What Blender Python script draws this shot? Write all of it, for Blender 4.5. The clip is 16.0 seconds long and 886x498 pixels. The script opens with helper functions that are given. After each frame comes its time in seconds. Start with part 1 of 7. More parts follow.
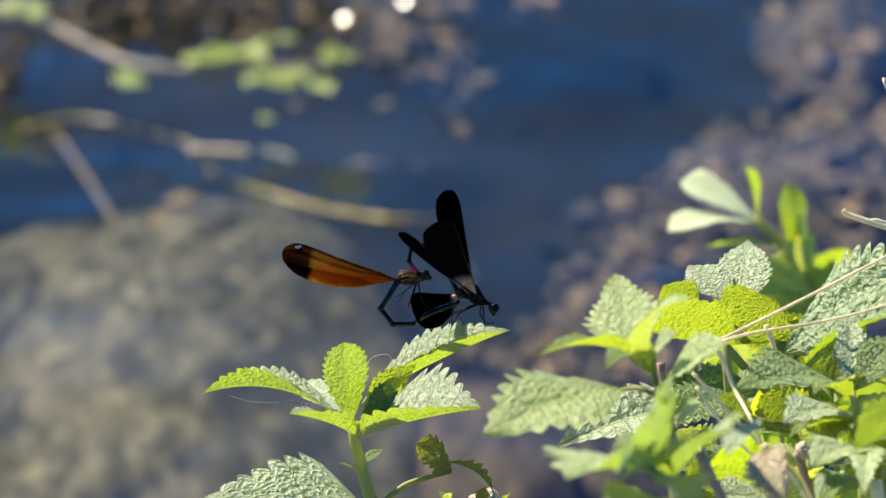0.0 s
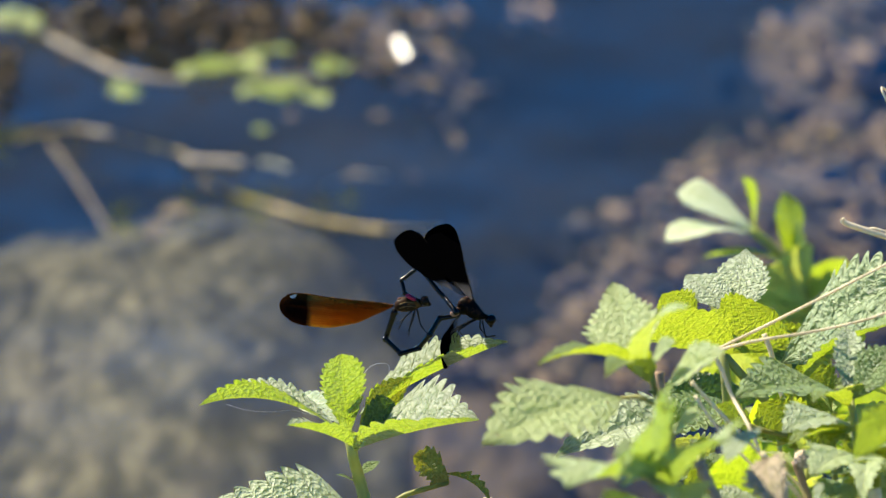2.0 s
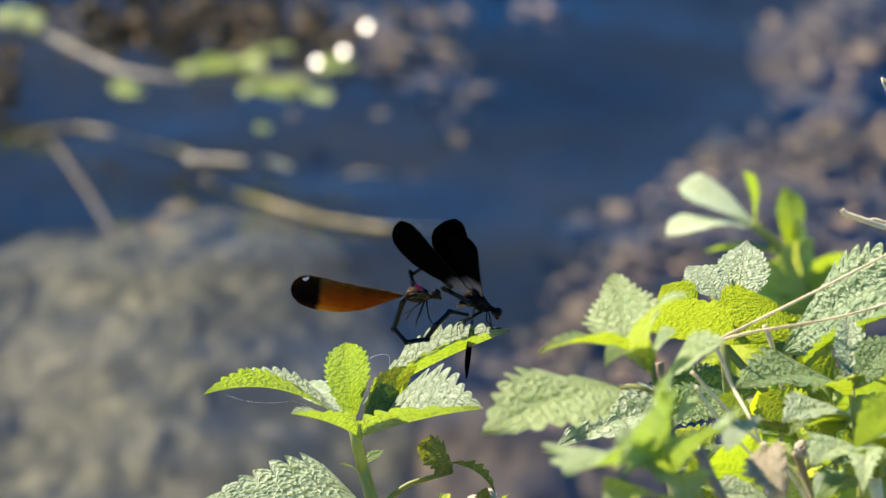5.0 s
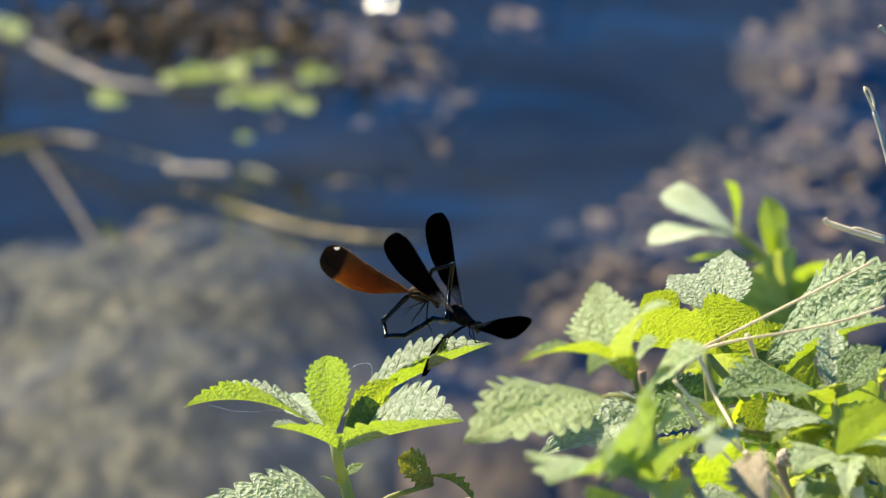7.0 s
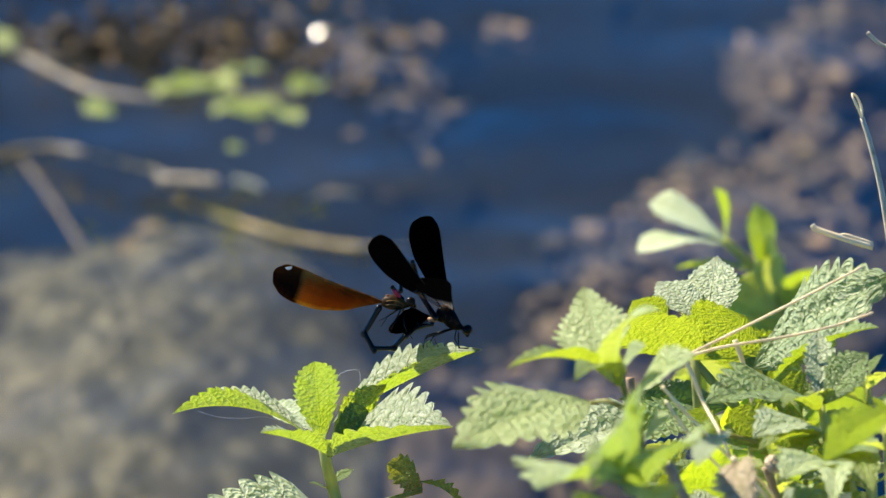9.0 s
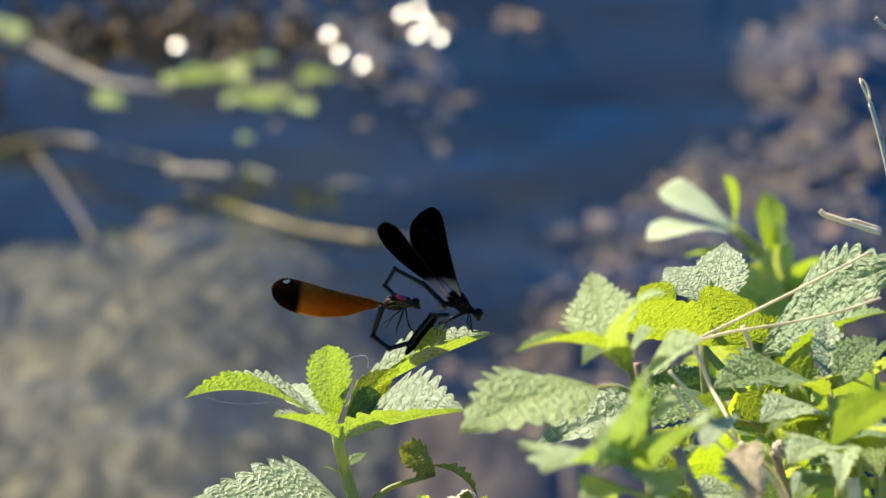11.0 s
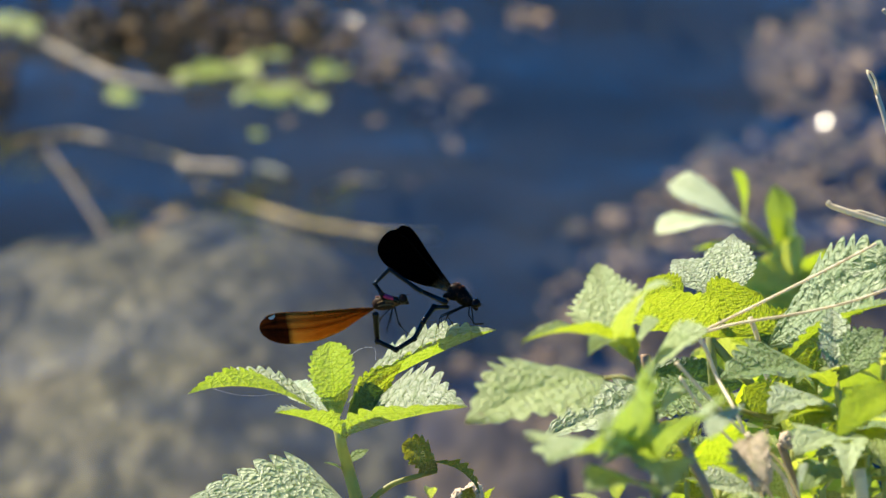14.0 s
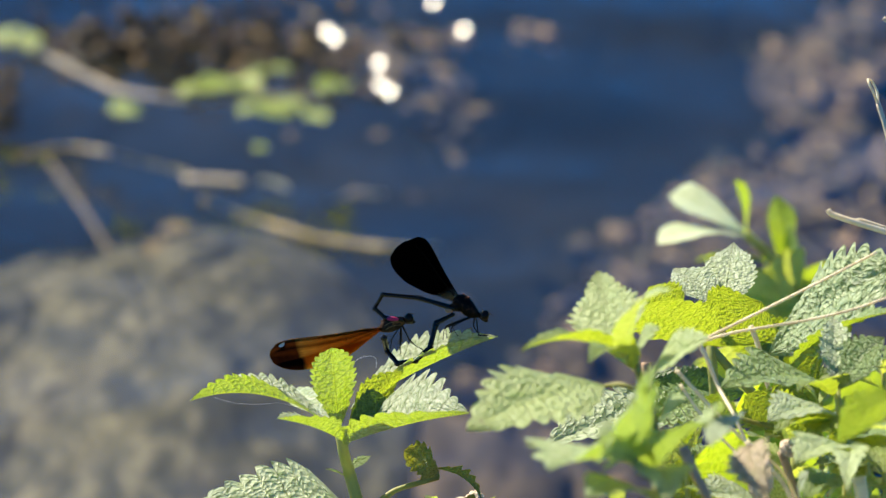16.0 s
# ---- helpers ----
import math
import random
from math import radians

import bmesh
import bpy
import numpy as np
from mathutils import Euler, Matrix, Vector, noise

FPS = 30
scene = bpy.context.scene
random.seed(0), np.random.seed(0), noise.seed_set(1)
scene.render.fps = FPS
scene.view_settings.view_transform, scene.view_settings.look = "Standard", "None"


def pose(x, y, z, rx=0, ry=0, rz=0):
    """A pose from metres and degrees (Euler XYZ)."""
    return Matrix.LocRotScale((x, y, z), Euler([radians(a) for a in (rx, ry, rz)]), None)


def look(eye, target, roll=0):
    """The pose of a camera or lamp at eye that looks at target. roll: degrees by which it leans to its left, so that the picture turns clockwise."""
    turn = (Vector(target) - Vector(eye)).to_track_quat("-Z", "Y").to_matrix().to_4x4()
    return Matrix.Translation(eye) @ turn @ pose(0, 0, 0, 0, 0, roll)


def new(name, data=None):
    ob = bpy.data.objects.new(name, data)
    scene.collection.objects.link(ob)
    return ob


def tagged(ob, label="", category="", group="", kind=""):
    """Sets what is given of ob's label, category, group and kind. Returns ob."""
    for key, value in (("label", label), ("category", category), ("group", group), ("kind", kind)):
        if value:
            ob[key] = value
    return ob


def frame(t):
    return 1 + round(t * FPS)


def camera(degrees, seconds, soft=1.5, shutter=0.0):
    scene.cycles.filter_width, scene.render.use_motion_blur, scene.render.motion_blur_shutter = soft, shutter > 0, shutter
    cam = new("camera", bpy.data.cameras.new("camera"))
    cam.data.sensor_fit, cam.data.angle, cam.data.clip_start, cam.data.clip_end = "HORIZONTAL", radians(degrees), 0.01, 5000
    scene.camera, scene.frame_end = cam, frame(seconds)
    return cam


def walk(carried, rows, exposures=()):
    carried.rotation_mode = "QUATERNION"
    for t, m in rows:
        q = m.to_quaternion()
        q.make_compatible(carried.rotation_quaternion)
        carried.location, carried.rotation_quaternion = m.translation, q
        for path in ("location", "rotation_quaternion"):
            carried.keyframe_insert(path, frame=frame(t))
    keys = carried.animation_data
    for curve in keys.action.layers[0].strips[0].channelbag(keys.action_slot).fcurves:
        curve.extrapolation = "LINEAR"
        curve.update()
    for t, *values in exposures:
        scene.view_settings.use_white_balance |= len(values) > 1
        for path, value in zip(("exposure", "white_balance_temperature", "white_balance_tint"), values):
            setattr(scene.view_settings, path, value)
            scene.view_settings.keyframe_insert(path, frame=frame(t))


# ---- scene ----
FOV = 8.5
EYE = 1.124                    # height of the lens above the water
REACH = 784 / math.tan(radians(FOV / 2))
SIGHT = pose(0, 0, EYE, -22)   # x across, y away, z up in the line of sight

cam = camera(FOV, 16.0, 1.5, 0.35)
cam.data.dof.use_dof = True
cam.data.dof.focus_distance = 1.645
cam.data.dof.aperture_fstop = 20.5
walk(cam, [
    (0, SIGHT @ pose(-0.00028, 0, -0.00045, 90.0156, 0, -0.0098)),
    (0.5, SIGHT @ pose(-0.00089, 0, -0.00090, 90.0143, 0, -0.0188)),
    (1, SIGHT @ pose(-0.00160, 0, -0.00091, 90.0233, 0, -0.0473)),
    (1.5, SIGHT @ pose(-0.00175, 0, -0.00084, 90.0709, 0, -0.0607)),
    (2, SIGHT @ pose(-0.00201, 0, -0.00169, 90.1458, 0, -0.0868)),
    (2.5, SIGHT @ pose(-0.00170, 0, -0.00252, 90.1666, 0, -0.1006)),
    (3, SIGHT @ pose(-0.00063, 0, -0.00279, 90.1637, 0, -0.0637)),
    (3.5, SIGHT @ pose(-0.00034, 0, -0.00349, 90.1587, 0, -0.0368)),
    (4, SIGHT @ pose(-0.00075, 0, -0.00457, 90.1629, 0, -0.0099)),
    (6.5, SIGHT @ pose(-0.00151, 0, -0.00695, 90.2994, 0, -0.2022)),
    (7, SIGHT @ pose(-0.00145, 0, -0.00637, 90.3085, 0, -0.2333)),
    (7.5, SIGHT @ pose(-0.00075, 0, -0.00596, 90.3651, 0, -0.2672)),
    (8, SIGHT @ pose(-0.00047, 0, -0.00650, 90.4170, 0, -0.3116)),
    (10.5, SIGHT @ pose(0.00039, 0, -0.01072, 90.4430, 0, -0.2863)),
    (11, SIGHT @ pose(0.00124, 0, -0.01133, 90.4059, 0, -0.1773)),
    (11.5, SIGHT @ pose(0.00218, 0, -0.01186, 90.3787, 0, -0.0991)),
    (12, SIGHT @ pose(0.00164, 0, -0.01206, 90.3189, 0, -0.1011)),
    (12.5, SIGHT @ pose(0.00169, 0, -0.01224, 90.2837, 0, -0.0913)),
    (13, SIGHT @ pose(0.00331, 0, -0.01271, 90.2873, 0, -0.0266)),
    (13.5, SIGHT @ pose(0.00388, 0, -0.01339, 90.3319, 0, -0.0153)),
    (14, SIGHT @ pose(0.00394, 0, -0.01387, 90.4152, 0, -0.0126)),
    (14.5, SIGHT @ pose(0.00395, 0, -0.01395, 90.4762, 0, -0.0129)),
    (15, SIGHT @ pose(0.00345, 0, -0.01480, 90.5472, 0, -0.0302)),
    (15.5, SIGHT @ pose(0.00400, 0, -0.01614, 90.6022, 0, -0.0030)),
    (16, SIGHT @ pose(0.00515, 0, -0.01672, 90.5974, 0, 0.0372)),
], [(0, 1.36, 6820, 8), (16, 1.36, 6820, 8)])

# ---- light ----
SUN_AZ, SUN_EL = -52.0, 46.0   # left of the line of sight, above the horizon
world = bpy.data.worlds.new("sky")
scene.world = world
world.use_nodes = True
wn = world.node_tree.nodes
sky = wn.new("ShaderNodeTexSky")
sky.sky_type, sky.sun_disc = "NISHITA", False
sky.sun_elevation, sky.sun_rotation = radians(SUN_EL), radians(SUN_AZ)
sky.air_density, sky.dust_density, sky.ozone_density = 0.55, 0.0, 6.0
sky.altitude = 2500
wn["Background"].inputs["Strength"].default_value = 0.118
deep = wn.new("ShaderNodeHueSaturation")   # a deep blue autumn sky
deep.inputs["Saturation"].default_value = 1.8
world.node_tree.links.new(sky.outputs[0], deep.inputs["Color"])
clear_air = wn.new("ShaderNodeMix")        # little haze towards the horizon
clear_air.data_type, clear_air.blend_type = "RGBA", "MULTIPLY"
clear_air.inputs[0].default_value = 1.0
clear_air.inputs[7].default_value = (0.86, 1.03, 1.04, 1)
world.node_tree.links.new(deep.outputs[0], clear_air.inputs[6])
world.node_tree.links.new(clear_air.outputs[2], wn["Background"].inputs["Color"])
sun = new("sun", bpy.data.lights.new("sun", "SUN"))
sun.data.energy, sun.data.angle, sun.data.color = 4.8, radians(0.53), (1.0, 0.91, 0.74)
to_sun = Vector((math.sin(radians(SUN_AZ)) * math.cos(radians(SUN_EL)), math.cos(radians(SUN_AZ)) * math.cos(radians(SUN_EL)), math.sin(radians(SUN_EL))))
sun.matrix_world = look(to_sun * 20, (0, 0, 0))


# ---- materials ----
class Mat:
    """A node material under construction."""

    def __init__(self, name):
        self.m = bpy.data.materials.new(name)
        self.m.use_nodes = True
        self.t = self.m.node_tree
        self.out = self.t.nodes["Material Output"]
        self.b = self.t.nodes["Principled BSDF"]

    def node(self, kind, **values):
        n = self.t.nodes.new("ShaderNode" + kind)
        for k, v in values.items():
            if k in n.inputs:
                n.inputs[k].default_value = v
            elif k == "operation":
                n.operation = v
            elif k == "blend_type":
                n.blend_type = v
            elif k == "data_type":
                n.data_type = v
            elif k == "feature":
                n.feature = v
        return n

    def link(self, a, b):
        self.t.links.new(a, b)

    def math(self, op, a, b=0.0, c=None):
        n = self.node("Math", operation=op)
        for i, v in enumerate((a, b) if c is None else (a, b, c)):
            if isinstance(v, (int, float)):
                n.inputs[i].default_value = v
            else:
                self.link(v, n.inputs[i])
        return n.outputs[0]

    def coords(self, which="Object"):
        return self.node("TexCoord").outputs[which]

    def noise(self, scale, detail=4.0, rough=0.55, vec=None, distort=0.0):
        n = self.node("TexNoise", Scale=scale, Detail=detail, Roughness=rough, Distortion=distort)
        self.link(vec or self.coords(), n.inputs["Vector"])
        return n.outputs["Fac"]

    def ramp(self, fac, stops):
        n = self.node("ValToRGB")
        e = n.color_ramp.elements
        while len(e) < len(stops):
            e.new(0.5)
        for el, (p, c) in zip(e, stops):
            el.position, el.color = p, (*c, 1) if len(c) == 3 else c
        self.link(fac, n.inputs[0])
        return n.outputs[0]

    def mix(self, fac, a, b):
        n = self.node("Mix")
        n.data_type = "RGBA"
        for s, v in ((n.inputs[0], fac), (n.inputs[6], a), (n.inputs[7], b)):
            if isinstance(v, (int, float)):
                s.default_value = v
            elif isinstance(v, tuple):
                s.default_value = (*v, 1)
            else:
                self.link(v, s)
        return n.outputs[2]

    def bump(self, height, strength, distance):
        n = self.node("Bump", Strength=strength, Distance=distance)
        self.link(height, n.inputs["Height"])
        return n.outputs[0]

    def finish(self, color=None, rough=0.6, normal=None, shader=None):
        if color is not None:
            if isinstance(color, tuple):
                self.b.inputs["Base Color"].default_value = (*color, 1)
            else:
                self.link(color, self.b.inputs["Base Color"])
        if isinstance(rough, (int, float)):
            self.b.inputs["Roughness"].default_value = rough
        else:
            self.link(rough, self.b.inputs["Roughness"])
        if normal is not None:
            self.link(normal, self.b.inputs["Normal"])
        if shader is not None:
            self.link(shader, self.out.inputs["Surface"])
        return self.m


def leaf_material(name, top, glow, through_light=0.5, rough=0.42, relief=1.0, sheen=0.2, stains=0.15):
    """A thin leaf: light coming through, a net of fine veins round small raised cells, a waxy sheen on the cells. Shade
    between the cells is painted into the colour.
    """
    k = Mat(name)
    uv = k.node("SeparateXYZ")
    k.link(k.coords("UV"), uv.inputs[0])
    side = k.math("ABSOLUTE", uv.outputs[0])
    rib = k.math("MAXIMUM", k.math("SUBTRACT", 1.0, k.math("DIVIDE", side, 0.055)), 0.0)
    wave = k.math("ADD", uv.outputs[1], k.math("MULTIPLY", k.math("SUBTRACT", k.noise(250, 2), 0.5), 0.4))
    lateral = k.math("MAXIMUM", k.math("SUBTRACT", 1.0, k.math("DIVIDE", k.math("PINGPONG", wave, 0.5), 0.13)), 0.0)
    vein = k.math("MAXIMUM", rib, lateral)
    # the net between the side veins follows the leaf's own run
    grid = k.node("UVMap")
    grid.uv_map = "Cells"
    wob = k.node("TexNoise", Scale=0.9, Detail=2.0)
    k.link(grid.outputs[0], wob.inputs["Vector"])
    shift = k.node("VectorMath", operation="MULTIPLY_ADD")
    k.link(wob.outputs["Color"], shift.inputs[0])
    shift.inputs[1].default_value = (1.1, 1.1, 0.0)
    k.link(grid.outputs[0], shift.inputs[2])
    cells = k.node("TexVoronoi", Scale=1.0, Randomness=0.9)
    k.link(shift.outputs[0], cells.inputs["Vector"])
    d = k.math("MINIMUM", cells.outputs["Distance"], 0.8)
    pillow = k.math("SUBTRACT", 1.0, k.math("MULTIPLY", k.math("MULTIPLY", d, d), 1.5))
    patchy = k.noise(70, 3)
    fine = k.noise(1100, 4, 0.7)
    rnd = k.node("ObjectInfo").outputs["Random"]
    # painted relief: shade darkens the creases, a whitish sheen lightens the raised cells
    crease_shade = (top[0] * 0.60, top[1] * 0.74, top[2] * 0.50)
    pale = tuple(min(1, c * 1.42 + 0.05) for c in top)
    col = k.mix(k.math("MULTIPLY", pillow, k.math("ADD", k.math("MULTIPLY", patchy, 0.8), 0.5)), crease_shade, pale)
    col = k.mix(k.math("MULTIPLY", rnd, 0.4), col, (top[0] * 0.8, top[1] * 0.9, top[2] * 0.6))
    col = k.mix(k.math("MULTIPLY", vein, 0.45), col, (top[0] * 0.62, top[1] * 0.78, top[2] * 0.45))
    worn = k.math("MULTIPLY", k.math("GREATER_THAN", k.noise(170, 2), 0.70), stains)
    col = k.mix(worn, col, (0.30, 0.20, 0.10))
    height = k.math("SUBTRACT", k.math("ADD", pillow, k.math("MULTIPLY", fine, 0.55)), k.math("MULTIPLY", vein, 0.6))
    normal = k.bump(height, 1.0, 0.00062 * relief)
    k.b.inputs["Sheen Weight"].default_value = sheen
    k.b.inputs["Sheen Roughness"].default_value = 0.45
    k.b.inputs["Specular IOR Level"].default_value = 0.8
    k.finish(col, rough, normal)
    tr = k.node("BsdfTranslucent")
    tint = k.mix(pillow, (glow[0] * 0.72, glow[1] * 0.80, glow[2] * 0.6), k.mix(patchy, tuple(c * 0.8 for c in glow), tuple(min(1, c * 1.1) for c in glow)))
    tint = k.mix(k.math("MULTIPLY", vein, 0.55), tint, (min(1, glow[0] * 1.15), min(1, glow[1] * 1.10), glow[2] * 2.0))
    tint = k.mix(worn, tint, (0.16, 0.09, 0.02))
    k.link(tint, tr.inputs["Color"])
    k.link(normal, tr.inputs["Normal"])
    ms = k.node("MixShader", Fac=through_light)
    k.link(k.b.outputs[0], ms.inputs[1])
    k.link(tr.outputs[0], ms.inputs[2])
    return k.finish(shader=ms.outputs[0], color=None, rough=rough)


def bark_material(name, a, b, scale=300.0, rough=0.75, bump=0.0006, glow=None):
    k = Mat(name)
    stretch = k.node("Mapping", Scale=(1, 1, 0.25))
    k.link(k.coords(), stretch.inputs[0])
    n = k.noise(scale, 5, 0.6, stretch.outputs[0])
    spots = k.noise(scale * 0.2, 2)
    col = k.mix(n, a, b)
    col = k.mix(k.math("MULTIPLY", k.math("GREATER_THAN", spots, 0.6), 0.4), col, tuple(c * 0.45 for c in a))
    k.finish(col, rough, k.bump(n, 0.6, bump))
    if glow:
        tr = k.node("BsdfTranslucent")
        tr.inputs["Color"].default_value = (*glow, 1)
        ms = k.node("MixShader", Fac=0.35)
        k.link(k.b.outputs[0], ms.inputs[1])
        k.link(tr.outputs[0], ms.inputs[2])
        k.finish(shader=ms.outputs[0], rough=rough)
    return k.m


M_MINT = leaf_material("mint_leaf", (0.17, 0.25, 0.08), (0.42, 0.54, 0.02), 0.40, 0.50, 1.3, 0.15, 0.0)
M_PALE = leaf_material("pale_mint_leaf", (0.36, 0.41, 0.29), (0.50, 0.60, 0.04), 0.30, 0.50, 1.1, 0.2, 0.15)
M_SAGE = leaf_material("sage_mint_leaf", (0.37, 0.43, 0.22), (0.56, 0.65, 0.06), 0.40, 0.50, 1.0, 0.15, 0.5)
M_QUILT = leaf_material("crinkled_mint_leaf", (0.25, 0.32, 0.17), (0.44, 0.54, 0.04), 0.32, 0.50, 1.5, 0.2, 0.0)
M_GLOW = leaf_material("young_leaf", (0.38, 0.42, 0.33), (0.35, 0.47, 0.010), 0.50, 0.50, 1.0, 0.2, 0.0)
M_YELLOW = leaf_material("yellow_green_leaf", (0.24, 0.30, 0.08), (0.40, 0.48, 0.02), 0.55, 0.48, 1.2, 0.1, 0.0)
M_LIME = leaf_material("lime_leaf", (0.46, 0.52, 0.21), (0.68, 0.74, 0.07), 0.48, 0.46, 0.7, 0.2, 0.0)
# darker copy of the mint leaf, with shade put into its colour
M_SHADY = leaf_material("shaded_mint_leaf", (0.07, 0.14, 0.035), (0.18, 0.32, 0.015), 0.3, 0.45, 1.3, 0.05, 0.0)
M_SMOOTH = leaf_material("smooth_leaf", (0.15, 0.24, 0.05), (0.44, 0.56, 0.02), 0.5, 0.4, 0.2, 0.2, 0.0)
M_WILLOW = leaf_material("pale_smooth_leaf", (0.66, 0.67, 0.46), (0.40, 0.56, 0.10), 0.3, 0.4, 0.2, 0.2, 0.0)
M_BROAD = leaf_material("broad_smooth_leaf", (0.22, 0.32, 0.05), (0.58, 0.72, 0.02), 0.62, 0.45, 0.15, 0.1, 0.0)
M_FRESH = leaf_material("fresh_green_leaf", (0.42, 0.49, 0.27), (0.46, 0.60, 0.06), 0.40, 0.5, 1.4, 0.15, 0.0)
M_FLOAT = leaf_material("floating_leaf", (0.32, 0.38, 0.06), (0.46, 0.55, 0.03), 0.4, 0.4, 0.3, 0.1, 0.05)
M_WILT = leaf_material("wilted_leaf", (0.16, 0.17, 0.04), (0.40, 0.38, 0.02), 0.42, 0.6, 1.6, 0.1, 0.8)
M_DRY = leaf_material("dry_leaf", (0.48, 0.36, 0.26), (0.42, 0.30, 0.18), 0.25, 0.8, 1.6, 0.1, 0.5)
M_SUNK = leaf_material("sunken_leaf", (0.34, 0.17, 0.06), (0.20, 0.10, 0.03), 0.2, 0.7, 0.5, 0.0, 0.3)
M_STEM = bark_material("green_stem", (0.27, 0.30, 0.08), (0.50, 0.50, 0.19), 420, 0.5, 0.0005, (0.6, 0.62, 0.12))
M_OLIVE = bark_material("olive_stem", (0.20, 0.20, 0.05), (0.36, 0.36, 0.11), 500, 0.5, 0.0003, (0.4, 0.4, 0.06))
M_BROWN = bark_material("brown_stem", (0.28, 0.17, 0.10), (0.46, 0.31, 0.19), 300)
M_CRUMPLED = bark_material("crumpled_dry_leaf", (0.42, 0.30, 0.22), (0.80, 0.68, 0.54), 500, 0.85, 0.0008)
M_STRAW = bark_material("straw", (0.76, 0.65, 0.42), (0.94, 0.86, 0.64), 400, 0.6, 0.0006, (0.85, 0.72, 0.45))
M_SILK = bark_material("spider_silk", (0.75, 0.75, 0.74), (0.85, 0.85, 0.84), 400, 0.3, 0.0, (0.8, 0.8, 0.8))
M_HUSK = bark_material("weathered_stalk", (0.30, 0.22, 0.14), (0.74, 0.64, 0.48), 900, 0.7, 0.0008)
M_WOOD = bark_material("wet_stick", (0.22, 0.16, 0.05), (0.72, 0.54, 0.19), 24, 0.45, 0.003)
M_WOODPALE = bark_material("peeled_stick", (0.50, 0.41, 0.28), (0.72, 0.62, 0.47), 40, 0.5, 0.002)
M_TWIG = bark_material("grey_branch", (0.14, 0.115, 0.08), (0.42, 0.37, 0.30), 45, 0.6, 0.002)

k = Mat("stream_bed")
n1, n2, n3 = k.noise(3.0, 6, 0.6), k.noise(22, 5, 0.65), k.noise(160, 3)
c = k.ramp(n1, [(0.34, (0.015, 0.0145, 0.014)), (0.52, (0.026, 0.0235, 0.022)), (0.70, (0.044, 0.036, 0.029))])
c = k.mix(k.math("MULTIPLY", n2, 0.3), c, (0.009, 0.011, 0.013))
c = k.mix(k.math("MULTIPLY", k.math("GREATER_THAN", n3, 0.62), 0.15), c, (0.03, 0.024, 0.019))
pos = k.node("SeparateXYZ")
k.link(k.coords(), pos.inputs[0])
soil = k.mix(k.ramp(k.noise(1.3, 4), [(0.4, (0.0, 0.0, 0.0)), (0.6, (1.0, 1.0, 1.0))]), k.ramp(n2, [(0.35, (0.11, 0.08, 0.045)), (0.65, (0.26, 0.20, 0.12))]), k.ramp(n2, [(0.35, (0.09, 0.12, 0.03)), (0.65, (0.22, 0.25, 0.08))]))
wet = k.node("MapRange")
for i, v in enumerate((1.80, 1.98, 0.0, 1.0)):
    wet.inputs[i + 1].default_value = v
k.link(pos.outputs[1], wet.inputs[0])
c = k.mix(wet.outputs[0], soil, c)
k.b.inputs["Specular IOR Level"].default_value = 0.0   # wet mud under water has no gloss of its own
M_BED = k.finish(c, 0.9, k.bump(n2, 0.7, 0.01))

k = Mat("algae_stone")
flow = k.node("Mapping", Scale=(1, 0.42, 1))
k.link(k.coords(), flow.inputs[0])
n1, n2, n3 = k.noise(11.0, 4, 0.6, flow.outputs[0], 1.0), k.noise(62, 4, 0.65, flow.outputs[0], 0.9), k.noise(240, 3)
c = k.ramp(n1, [(0.34, (0.074, 0.060, 0.045)), (0.50, (0.128, 0.102, 0.072)), (0.66, (0.195, 0.150, 0.112))])
c = k.mix(k.math("MULTIPLY", k.ramp(n2, [(0.50, (0, 0, 0)), (0.58, (1, 1, 1))]), 0.62), c, (0.036, 0.030, 0.023))
c = k.mix(k.math("MULTIPLY", k.ramp(n2, [(0.37, (1, 1, 1)), (0.47, (0, 0, 0))]), 0.50), c, (0.370, 0.285, 0.200))
k.b.inputs["Specular IOR Level"].default_value = 0.05
M_ALGAE = k.finish(c, 0.85, k.bump(n3, 0.6, 0.004))

k = Mat("brown_stone")
flow = k.node("Mapping", Scale=(1, 0.42, 1))
k.link(k.coords(), flow.inputs[0])
n1, n2 = k.noise(26.0, 6, 0.68, flow.outputs[0], 1.4), k.noise(80, 5, 0.65, flow.outputs[0])
c = k.ramp(n1, [(0.38, (0.027, 0.019, 0.016)), (0.52, (0.115, 0.074, 0.057)), (0.66, (0.270, 0.173, 0.124))])
c = k.mix(k.math("MULTIPLY", n2, 0.45), c, (0.121, 0.088, 0.068))
k.b.inputs["Specular IOR Level"].default_value = 0.05
M_BROWNSTONE = k.finish(c, 0.85, k.bump(n2, 0.6, 0.004))

k = Mat("leaf_litter")
isl = k.node("NewGeometry").outputs["Random Per Island"]
c = k.ramp(isl, [(0.0, (0.003, 0.003, 0.002)), (0.62, (0.012, 0.009, 0.005)), (0.78, (0.05, 0.032, 0.014)), (0.88, (0.13, 0.085, 0.035)), (1.0, (0.26, 0.22, 0.16))])
k.b.inputs["Specular IOR Level"].default_value = 0.12
M_LITTER = k.finish(c, 0.7, k.bump(k.noise(300, 4), 0.8, 0.002))

